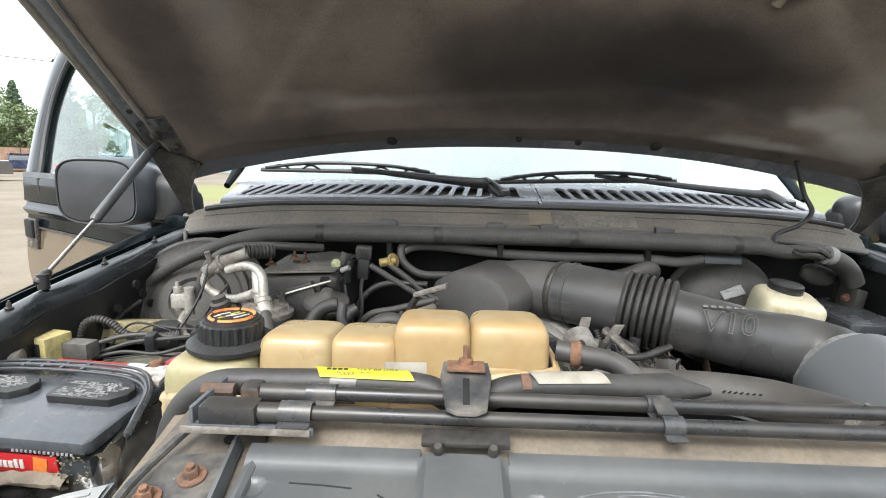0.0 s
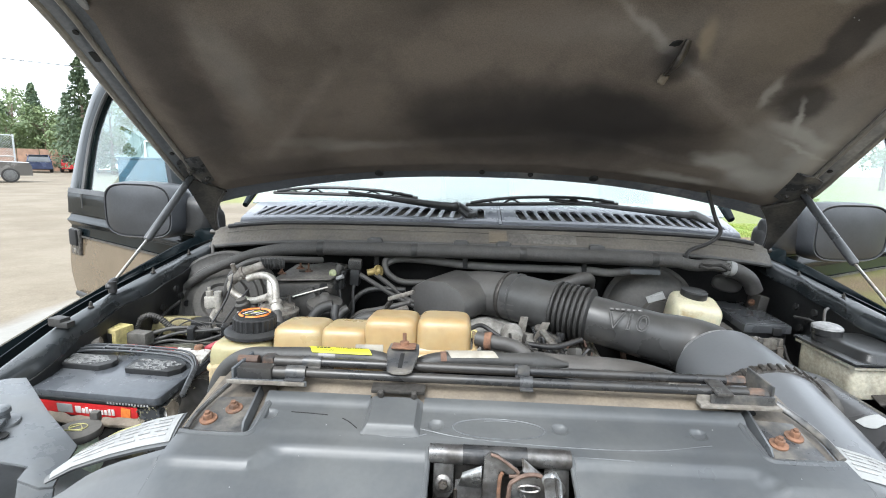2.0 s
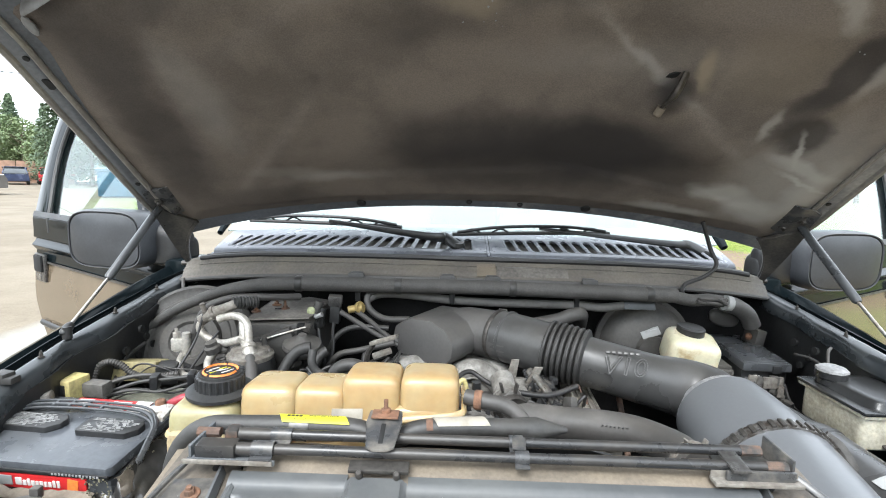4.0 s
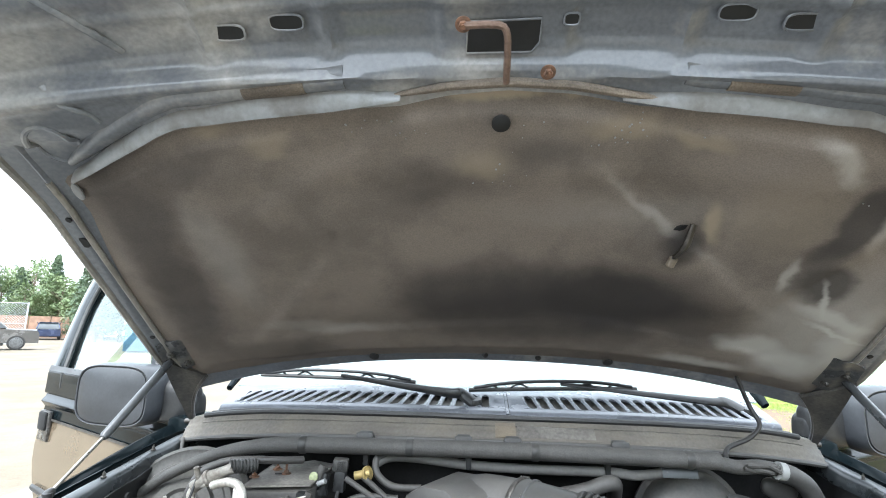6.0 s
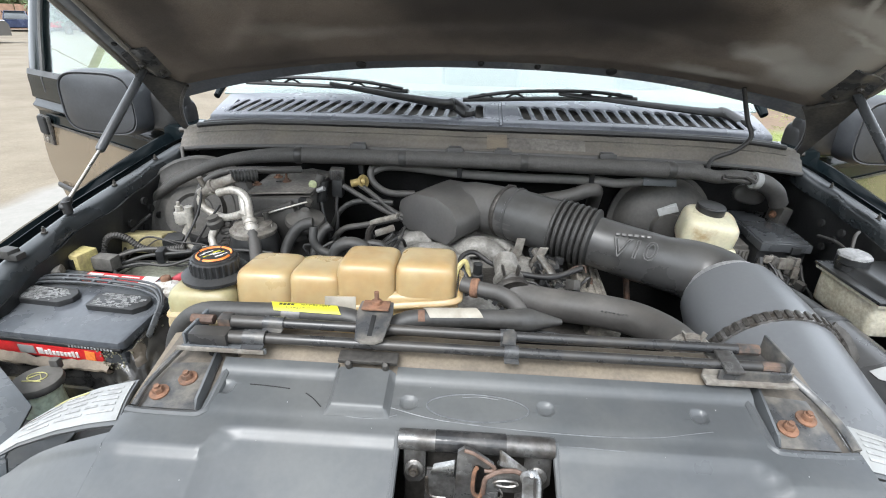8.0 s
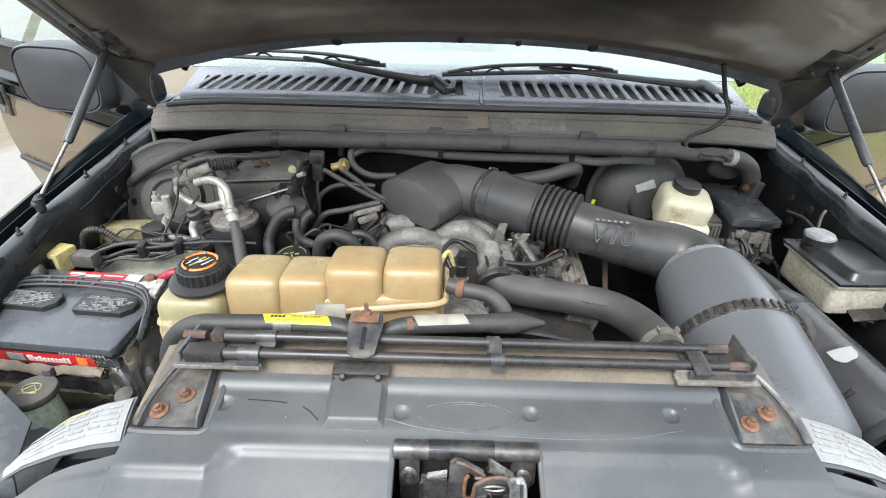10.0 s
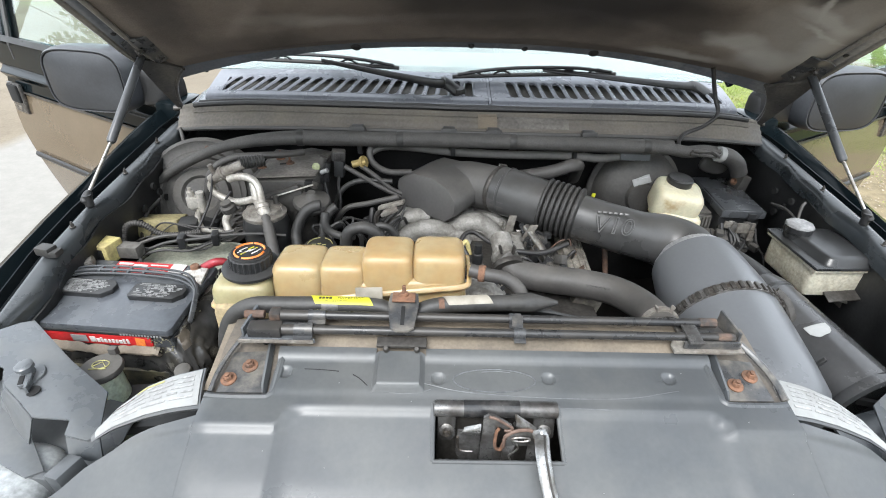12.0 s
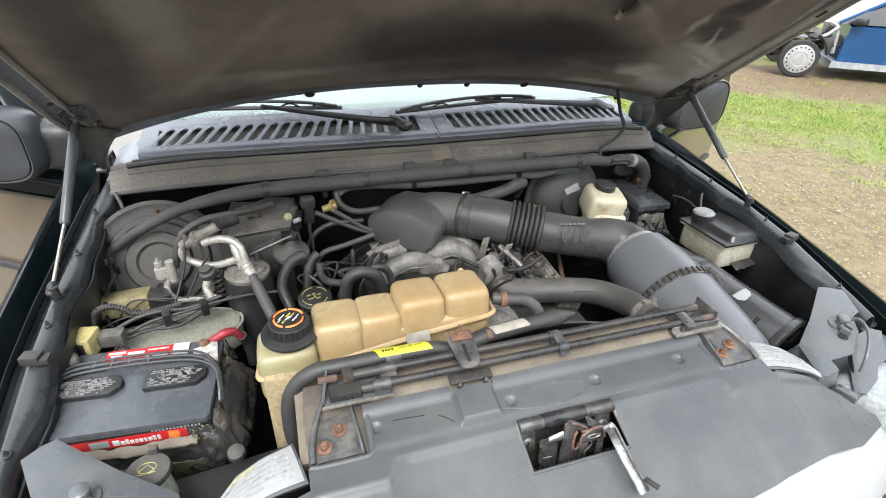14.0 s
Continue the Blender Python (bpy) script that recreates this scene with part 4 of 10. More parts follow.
def build_latch():
    la = thing("hood_latch", "greasy steel hood latch with a rusty lever", "latch", (0, 0.27, 1.10))

    def flat(outline, y, thick=0.003, lean=0.0, bev=0.0008, bm=None):
        """A steel plate that faces the front: an outline of (x, z) at a depth, leaning back by lean per metre of height."""
        return prism([(x, y + lean * (z - 1.13), z) for x, z in outline], (0, thick, 0), bm, bev)
    bar = lathe([(0.0115, 0), (0.0115, 0.172)], (-0.099, 0.303, 1.150), (1, 0, 0), 20)
    part("cross_bar", bar, M["steel_grease"], la, "worn greasy cross bar")
    part("bar_sleeve", lathe([(0.0122, 0), (0.0122, 0.078)], (-0.058, 0.303, 1.150), (1, 0, 0), 20), M["steel_gloss"], la, "black greasy sleeve on the bar")
    part("back_plate", rbox((-0.012, 0.312, 1.085), (0.165, 0.006, 0.10), 0.002, (-8, 0, 0)), M["steel_dark"], la)
    for x, w in ((-0.081, 0.0125), (0.057, 0.0150)):
        ear = flat([(x - w, 1.140), (x - w + 0.003, 1.143), (x + w - 0.003, 1.143), (x + w, 1.140), (x + w, 1.106), (x + w * 0.5, 1.099), (x - w * 0.6, 1.099), (x - w, 1.106)], 0.298, 0.003, 0.25)
        e = part("ear", ear, M["steel_grease"], la, "dull bent steel ear")
        part("bolt", bolt((x, 0.294, 1.116), (0, -0.9, 0.3), 0.0062), M["steel_worn"], e)
    # curled guide on one side, its sheet rolling over towards the front
    def curl(u, v):
        a = 2.3 * v
        return (-0.064 + 0.028 * u + 0.006 * v * (1 - u), 0.292 - 0.020 * math.sin(a) - 0.004 * u, 1.112 + 0.036 * v + 0.010 * math.sin(a) - 0.020 * (1 - u) * v * 0.6)
    part("guide_plate", sheet(curl, arc(10, 0, 1), arc(12, 0, 1), 0.003), M["steel_bright"], la, "worn bright curled guide")
    part("lower_guide", flat([(-0.066, 1.128), (-0.034, 1.128), (-0.034, 1.07), (-0.060, 1.07), (-0.068, 1.088)], 0.284, 0.003, 0.15), M["steel_grease"], la, "greasy grey guide plate")
    part("guide_lip", tube([(-0.066, 0.281, 1.118), (-0.065, 0.280, 1.098), (-0.058, 0.279, 1.091), (-0.044, 0.279, 1.090)], 0.0022, 6, 5), M["steel_worn"], la)
    # hooked catch with an upright slot
    catch = bmesh.new()
    flat([(-0.033, 1.166), (-0.026, 1.172), (-0.017, 1.169), (0.006, 1.153), (0.007, 1.147), (-0.003, 1.146), (-0.011, 1.151), (-0.0155, 1.149), (-0.0155, 1.110), (-0.0155, 1.06), (-0.037, 1.06), (-0.0345, 1.12)], 0.270, 0.004, 0.10, bm=catch)
    flat([(-0.0155, 1.110), (-0.004, 1.110), (-0.004, 1.06), (-0.0155, 1.06)], 0.270, 0.004, 0.10, bm=catch)
    part("catch_plate", catch, M["steel_grease"], la, "greasy steel catch plate")
    edge = tube([(-0.026, 0.2705, 1.172), (-0.016, 0.2705, 1.1685), (-0.004, 0.270, 1.160), (0.006, 0.2695, 1.152), (0.004, 0.2695, 1.147), (-0.004, 0.2695, 1.1465)], 0.0021, 8, 4)
    part("rusty_lip", edge, M["rust_pale"], la, "rusty rubbed lip")
    part("rusty_slot", tube([(-0.012, 0.2695, 1.150), (-0.0145, 0.2695, 1.142), (-0.0150, 0.2685, 1.118), (-0.011, 0.268, 1.110), (-0.006, 0.268, 1.111), (-0.004, 0.2685, 1.122)], 0.0024, 8, 5), M["rust"], la)
    part("slot_pin", rod((-0.010, 0.282, 1.146), (-0.004, 0.280, 1.146), 0.004), M["steel_worn"], la)
    # safety lever with an arched rim and an oval slot
    lev = bmesh.new()
    top = [(-0.004, 1.118), (-0.003, 1.136), (0.002, 1.142), (0.012, 1.148), (0.022, 1.150), (0.031, 1.149), (0.037, 1.143), (0.041, 1.126)]
    flat(top + [(0.041, 1.124), (0.030, 1.121), (0.012, 1.121)], 0.2665, 0.003, 0.1, bm=lev)
    flat([(-0.004, 1.1175), (0.012, 1.1205), (0.012, 1.06), (-0.006, 1.06)], 0.2665, 0.003, 0.1, bm=lev)
    flat([(0.030, 1.1205), (0.041, 1.1235), (0.043, 1.06), (0.028, 1.06)], 0.2665, 0.003, 0.1, bm=lev)
    part("release_lever", lev, M["steel_grease"], la, "worn safety release lever")
    part("lever_rim", tube([(x, 0.2655 + 0.1 * (z - 1.13), z + 0.001) for x, z in top], 0.0026, 8, 4), M["rust_pale"], la, "pale rubbed lever rim")
    part("lever_slot", lathe([(0.0045, 0), (0.0045, 0.0008)], (0.019, 0.2660, 1.134), (0, -1, 0), 16), M["hole"], la)
    part("slot_rim", tube([(0.019 + 0.0125 * math.cos(a), 0.2655, 1.134 + 0.0042 * math.sin(a)) for a in arc(20, 0, 2 * math.pi)], 0.0016, 6, 1, smooth=False), M["steel_worn"], la)
    part("lever_spring", tube([(0.013, 0.264, 1.127), (0.016, 0.262, 1.121), (0.011, 0.261, 1.114), (0.005, 0.261, 1.106), (0.008, 0.262, 1.095)], 0.0014, 6, 5), M["steel_worn"], la)
    arm = sheet(lambda u, v: (0.012 + 0.030 * u, 0.288 - 0.010 * math.sin(math.pi * v), 1.157 - 0.026 * u - 0.014 * v), arc(8, 0, 1), arc(6, 0, 1), 0.003)
    part("latch_arm", arm, M["steel_worn"], la, "bent worn latch arm")
    hook = [(0.034, 0.264, 1.146), (0.043, 0.260, 1.152), (0.044, 0.257, 1.151), (0.042, 0.235, 1.147), (0.043, 0.216, 1.139), (0.045, 0.199, 1.130), (0.048, 0.184, 1.122), (0.050, 0.167, 1.113)]
    part("handle", tube(hook, [0.005, 0.008, 0.0098, 0.0098, 0.0098, 0.0092, 0.0098, 0.0098], 10, 5, flat=0.38), M["steel_bright"], la, "worn bright steel pull handle")
    part("handle_groove", tube([Vector(p) + Vector((0.003, -0.001, 0.0036)) for p in hook[2:]], 0.0016, 6, 5), M["steel_dark"], la)
    part("handle_tab", plate([(-0.011, -0.006), (0.011, -0.006), (0.011, 0.006), (-0.011, 0.006)], 0.004, 0.001, pose(0.064, 0.173, 1.120, 24, 0, 118)), M["plastic"], la, "black tab on the handle")
    for k in range(6):
        part("grille_bar", rod((-0.098 + 0.009 * k, 0.244, 1.03), (-0.098 + 0.009 * k, 0.266, 1.088), 0.003, seg=8), M["plastic"], la)
    for k in range(4):
        part("grille_bar", rod((0.048 + 0.009 * k, 0.244, 1.03), (0.048 + 0.009 * k, 0.266, 1.088), 0.003, seg=8), M["plastic"], la)


build_latch()


# ---- raised hood ----
HA = radians(37)


def hood_p(x, s, h):
    """A place on the hood: across, along from the hinge line, and height over its mean plane."""
    return Vector((x, 1.24 - math.cos(HA) * s + math.sin(HA) * h, 1.36 + math.sin(HA) * s + math.cos(HA) * h))


def hood_w(s):
    return float(np.interp(s, [0, 0.15, 0.6, 0.85, 1.0, 1.10, 1.16], [0.84, 0.872, 0.872, 0.86, 0.84, 0.80, 0.72]))


def hood_h(x, s):
    """Height of the under side."""
    q = min(1.0, abs(x) / 0.86)
    crown = 0.100 * (1 - q ** 2.4)
    nose = max(0.0, (s - 0.62) / 0.5)
    return crown - (0.03 + 0.11 * q * q) * nose ** 1.5


def build_hood():
    us, ss = arc(44, -1, 1), arc(30, 0.0, 1.16)

    def rear(u, s):
        # the rear edge bows towards the nose in the middle
        return s + 0.036 * (1 - s) ** 6 * (1 - u * u)

    def skin_top(u, s):
        x = u * hood_w(s)
        return hood_p(x, rear(u, s), hood_h(x, s) + 0.055 - 0.05 * abs(u) ** 6)
    hood = part("hood", sheet(skin_top, us, ss, -0.002), M["paint"], suv, "raised glossy black hood", sharp=60)

    def frame_h(u, s):
        x = u * hood_w(s)
        return hood_h(x, s) + 0.006 * (1 - abs(u) ** 4)

    def inner(u, s):
        x = u * hood_w(s) * 0.992
        rib = -0.012 * math.exp(-((s - 0.885) / 0.012) ** 2) + 0.012 * math.exp(-((s - 0.915) / 0.02) ** 2) - 0.010 * math.exp(-((s - 1.02) / 0.03) ** 2)
        rib += 0.010 * math.tanh((s - 0.925) * 60) * (s > 0.8)
        if s > 0.9:
            front = min(1.0, (s - 0.9) / 0.02)
            for xc in (-0.475, -0.289, 0.262, 0.446):
                rib += front * 0.006 * math.tanh((abs(x - xc) - 0.010) / 0.004) - front * 0.006
            rib += front * 0.007 * math.tanh((abs(x + 0.014) - 0.105) / 0.006)
            rib -= front * 0.005 * math.exp(-((s - 0.985) / 0.008) ** 2)
        rib += 0.006 * math.tanh((s - 0.872 - 0.05 * abs(x)) / 0.004) * (s > 0.8) + 0.004 * noise.noise((x * 3, s * 3, 4)) * (s > 0.86)
        return hood_p(x, rear(u, s), frame_h(u, s) + rib)
    part("inner_frame", sheet(inner, arc(130, -1, 1), arc(34, 0.0, 0.85)[:-1] + arc(56, 0.85, 1.155), 0.002), M["hood_steel"], hood, "dusty black pressed steel inner frame, reflected haze in its colour", sharp=50)

    # rolled rim along the sides
    for side in (-1, 1):
        rim = tube([hood_p(side * (hood_w(s) - 0.004), s, hood_h(side * hood_w(s), s) + 0.002) for s in arc(16, 0.02, 1.10)], 0.009, 8, 2)
        part("side_rim", rim, M["hood_grime"], hood)
        ridge = tube([hood_p(side * (hood_w(s) - 0.045), s, hood_h(side * (hood_w(s) - 0.045), s) - 0.004) for s in arc(16, 0.12, 0.72)], 0.006, 8, 2)
        part("side_ridge", ridge, M["hood_grime"], hood)
        for s, r in ((0.199, 0.009), (0.565, 0.013), (0.625, 0.006), (0.246, 0.006)):
            x = side * (hood_w(s) - 0.028)
            part("punched_hole", lathe([(r, -0.001), (r, 0.002)], hood_p(x, s, hood_h(x, s) - 0.001), hood_p(0, 0, -1) - hood_p(0, 0, 0), 14), M["hole"], hood)

    # felt liner
    def pad_front(x):
        return float(np.interp(abs(x), [0, 0.10, 0.20, 0.30, 0.43, 0.50, 0.55, 0.585, 0.624, 0.68, 0.733, 0.80], [0.872, 0.866, 0.850, 0.838, 0.832, 0.827, 0.827, 0.816, 0.797, 0.772, 0.748, 0.722]))

    def crease(x, s, ax, a_s, bx, b_s, w):
        """A step in the felt that runs from a to b and fades out beyond its ends."""
        dx, ds = bx - ax, b_s - a_s
        n = math.hypot(dx, ds)
        along = ((x - ax) * dx + (s - a_s) * ds) / (n * n)
        off = ((x - ax) * ds - (s - a_s) * dx) / n
        fade = 1.0 if 0 < along < 1 else math.exp(-((along - min(1, max(0, along))) * n / 0.06) ** 2)
        return math.tanh(off / w) * math.exp(-(off / 0.16) ** 2) * fade

    def pad(u, v):
        x = u * (0.800 + 0.028 * math.sin(math.pi * min(1.0, v * 1.15)))
        s = 0.055 + 0.020 * (1 - u * u) + (pad_front(x) - 0.055 - 0.020 * (1 - u * u)) * v
        edge = min(1.0, 14 * (1 - abs(u)), 12 * v + 0.0, 14 * (1 - v))
        big = noise.noise((x * 2.6, s * 2.6, 7.0)) * 0.010 + noise.noise((x * 6, s * 6, 3.0)) * 0.004
        # pressed shapes: raised centre panel and side creases
        rib = 0.012 * math.tanh((0.60 + 0.12 * (0.3 - s) - abs(x)) * 26) + 0.007 * math.tanh((s - 0.25 - 0.35 * max(0, abs(x + 0.1) - 0.3)) * 30)
        rib += 0.006 * math.tanh((abs(x) - 0.33 - 0.5 * abs(s - 0.5)) * 30) + 0.006 * math.exp(-((s - 0.70) / 0.03) ** 2)
        fold = 0.010 * crease(x, s, 0.158, 0.712, 0.548, 0.385, 0.010) - 0.009 * crease(x, s, -0.611, 0.690, -0.659, 0.330, 0.010) + 0.008 * crease(x, s, -0.571, 0.244, -0.400, 0.45, 0.012)
        fold += 0.009 * crease(x, s, 0.555, 0.760, 0.690, 0.560, 0.008) + 0.007 * crease(x, s, 0.690, 0.560, 0.600, 0.400, 0.008) - 0.007 * crease(x, s, -0.19, 0.800, -0.46, 0.640, 0.014) + 0.006 * crease(x, s, -0.46, 0.22, 0.10, 0.25, 0.012)
        fold += 0.005 * crease(x, s, 0.20, 0.27, 0.62, 0.20, 0.010)
        return hood_p(x, s, hood_h(x, s) - 0.022 * edge - big * edge - rib * edge * 0.30 - fold * edge * 0.42)
    part("hood_liner", sheet(pad, arc(150, -1, 1), arc(90, 0, 1), 0.008), M["pad"], hood, "soiled dark felt liner with blackened and rubbed patches", sharp=70)

    def lip(side):
        """Pale strip turned up over the front edge of the liner, narrowing towards the middle."""
        xs2 = arc(40, side * 0.18, side * 0.765)

        def f(x, v):
            w = float(np.interp(abs(x), [0.18, 0.30, 0.43, 0.57, 0.68, 0.765], [0.006, 0.032, 0.032, 0.026, 0.022, 0.014])) + 0.004 * noise.noise((x * 6, 0, side))
            return hood_p(x, pad_front(x) - 0.010 + w * v, hood_h(x, pad_front(x)) - 0.027 + 0.022 * v * v + 0.002 * noise.noise((x * 9, v, 2)))
        return sheet(f, xs2, arc(6, 0, 1), 0.003)
    for side in (-1, 1):
        part("liner_edge", lip(side), M["pad_edge"], hood, "pale rubbed liner edge")
    # grey pressed band beyond the lip, with dirt caked on part of it
    def band(side, x0, x1, v0, v1, up):
        def f(x, v):
            q = v0 + (v1 - v0) * v
            s = pad_front(x) + 0.016 + 0.040 * q * min(1.0, max(0.2, (0.80 - abs(x)) / 0.12))
            h = hood_h(x, s) - 0.016 * math.sin(math.pi * min(1, q * 1.1)) ** 0.7 + 0.002 * noise.noise((x * 12, q, side)) - up
            return hood_p(x, s, h)
        return sheet(f, arc(36, side * x0, side * x1), arc(9, 0, 1), 0.003)
    dn0 = (hood_p(0, 0, -1) - hood_p(0, 0, 0)).normalized()
    for side in (-1, 1):
        part("pressed_band", band(side, 0.27, 0.755, 0.0, 1.0, 0.0), M["hood_steel"], hood, "grey pressed band before the liner", sharp=60)
        part("caked_dirt", band(side, 0.335, 0.435, 0.10, 0.62, 0.0022), M["pad_roll"], hood, "tan dirt caked on the band")
        # embossed ring and creases in the corner
        ring = [Vector(inner(side * (0.762 + 0.030 * math.cos(t)) / (hood_w(0.8) * 0.992), 0.800 + 0.042 * math.sin(t))) for t in arc(28, 0, 2 * math.pi)]
        part("embossed_ring", tube([p - dn0 * 0.003 for p in ring], 0.0055, 8, 1, smooth=False), M["hood_steel"], hood, "embossed ring in the corner")
        for way in (((0.716, 0.905), (0.694, 0.876), (0.674, 0.852), (0.668, 0.835)), ((0.800, 0.865), (0.815, 0.80), (0.820, 0.735), (0.822, 0.66)), ((0.60, 0.935), (0.63, 0.985), (0.66, 1.03), (0.69, 1.06))):
            part("pressed_crease", tube([Vector(inner(side * x / (hood_w(q) * 0.992), q)) for x, q in way], 0.006, 8, 4, flat=0.6), M["hood_steel"], hood)
        pl = lathe([(0.015, 0), (0.015, 0.003), (0.011, 0.005)], (0, 0, 0), (0, 0, 1), 18)
        c = hood_p(side * 0.776, 0.700, hood_h(0.776, 0.70) - 0.018)
        ay = (hood_p(0, 1, 0) - hood_p(0, 0, 0)).normalized()
        az = (hood_p(0, 0, -1) - hood_p(0, 0, 0)).normalized()
        pl.transform(Matrix.Translation(c) @ Matrix((ay.cross(az) * 0.6, ay * 1.2, az)).transposed().to_4x4())
        part("pale_plug", pl, M["pad_edge"], hood, "pale oval liner plug")
    roll = tube([hood_p(x, pad_front(x) - 0.004, hood_h(x, pad_front(x)) - 0.014) for x in arc(24, -0.22, 0.29)], [0.003, 0.009, 0.011, 0.011, 0.011, 0.009, 0.003], 10, 2, flat=0.7)
    part("liner_roll", roll, M["pad_roll"], hood, "tan rolled front edge of the liner")
    dn = hood_p(0, 0, -1) - hood_p(0, 0, 0)
    for x, s, r in ((-0.013, 0.802, 0.016), (-0.319, 0.098, 0.013), (0.30, 0.10, 0.013), (-0.02, 0.105, 0.008), (0.12, 0.10, 0.008)):
        part("liner_pin", lathe([(r, 0), (r, 0.003), (r * 0.7, 0.006)], hood_p(x, s, hood_h(x, s) - (0.032 if 0.12 < s < 0.82 else 0.024)), dn, 18), M["hole"], hood)
    # lamp bracket showing through a slot in the liner
    hk = bmesh.new()
    c = hood_p(0.362, 0.548, hood_h(0.362, 0.548) - 0.018)
    lathe([(0.030, 0), (0.028, 0.002)], c, dn, 18, hk)
    part("liner_slot", hk, M["hole"], hood)
    a, b = hood_p(0.372, 0.580, hood_h(0.37, 0.58) - 0.022), hood_p(0.350, 0.505, hood_h(0.35, 0.50) - 0.042)
    hk = tube([a, a.lerp(b, 0.5) + dn * 0.012, b], [0.010, 0.013, 0.008], 8, 4, flat=0.5)
    part("under_hood_lamp", hk, M["steel_dark"], hood, "dirty metal lamp bracket")
    part("lamp_tip", lathe([(0.009, 0), (0.009, 0.018), (0.005, 0.022)], b, b - a, 12), M["tan_metal"], hood)
    # flecks where the felt is worn through
    fl = bmesh.new()
    random.seed(11)
    for cx, cs, n, sp in ((-0.254, 0.797, 7, 0.02), (-0.166, 0.778, 5, 0.02), (0.194, 0.779, 20, 0.04), (-0.035, 0.678, 9, 0.03), (0.592, 0.66, 7, 0.05), (0.05, 0.80, 5, 0.05)):
        for _ in range(n):
            x, s = cx + random.gauss(0, sp), cs + random.gauss(0, sp * 0.5)
            r = random.uniform(0.0008, 0.0021)
            lathe([(r, 0), (r * 0.8, 0.0015)], hood_p(x, s, hood_h(x, s) - 0.0255), dn, 6, fl)
    tagged(part("worn_flecks", fl, M["pad_edge"], hood), kind="stuff")
    # openings in the front cross rail
    def oval(x, s, w, hgt):
        nrm = dn.normalized()
        ax, ay = Vector((1, 0, 0)), (hood_p(0, 1, 0) - hood_p(0, 0, 0)).normalized()
        cc = Vector(inner(x / (hood_w(s) * 0.992), s)) + nrm * 0.003
        top = [cc + ax * (w * math.copysign(abs(math.cos(t)) ** 0.6, math.cos(t))) + ay * (hgt * math.copysign(abs(math.sin(t)) ** 0.6, math.sin(t))) for t in [2 * math.pi * k / 20 for k in range(20)]]
        op = part("rail_opening", prism(top, nrm * 0.0015), M["hole"], hood)
        part("rolled_edge", tube([p + nrm * 0.001 for p in top + top[:1]], 0.0022, 6, 1, smooth=False), M["hood_steel"], op)
    for x, s in ((-0.440, 0.951), (-0.349, 0.961), (0.323, 0.966), (0.414, 0.956)):
        oval(x, s, 0.027, 0.012)
    oval(0.087, 0.957, 0.012, 0.009)
    nrm = dn.normalized()
    ring = [Vector(inner(x / (hood_w(s) * 0.992), s)) + nrm * 0.004 for x, s in ((-0.070, 0.956), (0.041, 0.960), (0.042, 0.924), (0.030, 0.909), (-0.072, 0.908))]
    op = part("latch_opening", prism(ring, nrm * 0.0015), M["hole"], hood, "dark opening behind the striker")
    part("rolled_edge", tube([p + nrm * 0.001 for p in ring + ring[:1]], 0.0022, 6, 1, smooth=False), M["hood_steel"], op)
    sk = tube([hood_p(-0.074, 0.965, 0.052), hood_p(-0.030, 0.967, 0.048), hood_p(-0.014, 0.960, 0.046), hood_p(-0.010, 0.93, 0.046), hood_p(-0.009, 0.876, 0.055)], 0.0055, 8, 3)
    part("striker", sk, M["rust_pale"], hood, "rusty hood striker rod")
    for x, s in ((-0.076, 0.965), (0.055, 0.892)):
        part("striker_bolt", bolt(hood_p(x, s, 0.058), dn, 0.007), M["rust"], hood)
    # hinge arms
    for side in (-1, 1):
        foot = Vector((side * 0.880, 1.320, 1.264))

        def gusset(u, v):
            """Plate that sweeps from the hood's corner down to the hinge pin, hollow on its inner edge."""
            x, q = 0.778 + 0.077 * u, 0.062 + 0.094 * u
            outer = hood_p(side * 0.855, 0.156, hood_h(0.855, 0.156) - 0.010)
            top = hood_p(side * x, q, hood_h(x, q) - 0.010)
            bow = Vector((0, -0.010, 0.006)) * math.sin(math.pi * v)
            return outer.lerp(foot, v) + bow + (top - outer) * ((1 - v) ** 1.5 * 0.84 + 0.16)
        part("hinge_arm", sheet(gusset, arc(8, 0, 1), arc(12, 0, 1), 0.010), M["hinge_dark"], hood, "dusty black hood hinge plate")
        part("hinge_lip", tube([gusset(0, v) for v in arc(8, 0, 1)], 0.005, 8, 2), M["hinge_dark"], hood)
        part("hinge_pin", lathe([(0.008, -0.012), (0.008, 0.012), (0.006, 0.014)], foot, (side, 0, 0), 14), M["steel_dark"], hood)
        pt = sheet(lambda u, v: hood_p(side * (0.862 - 0.10 * u - 0.02 * v), 0.10 + 0.12 * v + 0.02 * u, hood_h(0.86 - 0.10 * u, 0.15) - 0.008 + 0.004 * math.sin(9 * u)), arc(8, 0, 1), arc(5, 0, 1), 0.004)
        part("hinge_plate", pt, M["scuffed"], hood)
        for u, v in ((0.86 - 0.035, 0.175), (0.86 - 0.06, 0.135)):
            part("hinge_bolt", bolt(hood_p(side * u, v, hood_h(u, v) - 0.010), dn, 0.007), M["steel_dark"], hood)
        # gas strut
        st = thing("gas_strut", "black gas strut with a chrome rod holding the hood", "strut", (side * 0.868, 0.81, 1.19), group="hood struts")
        low, mid, high = Vector((side * 0.868, 0.812, 1.208)), Vector((side * 0.850, 0.925, 1.297)), Vector((side * 0.838, 1.128, 1.452))
        part("piston_rod", rod(low, mid, 0.0036), M["steel"], st, "bright piston rod")
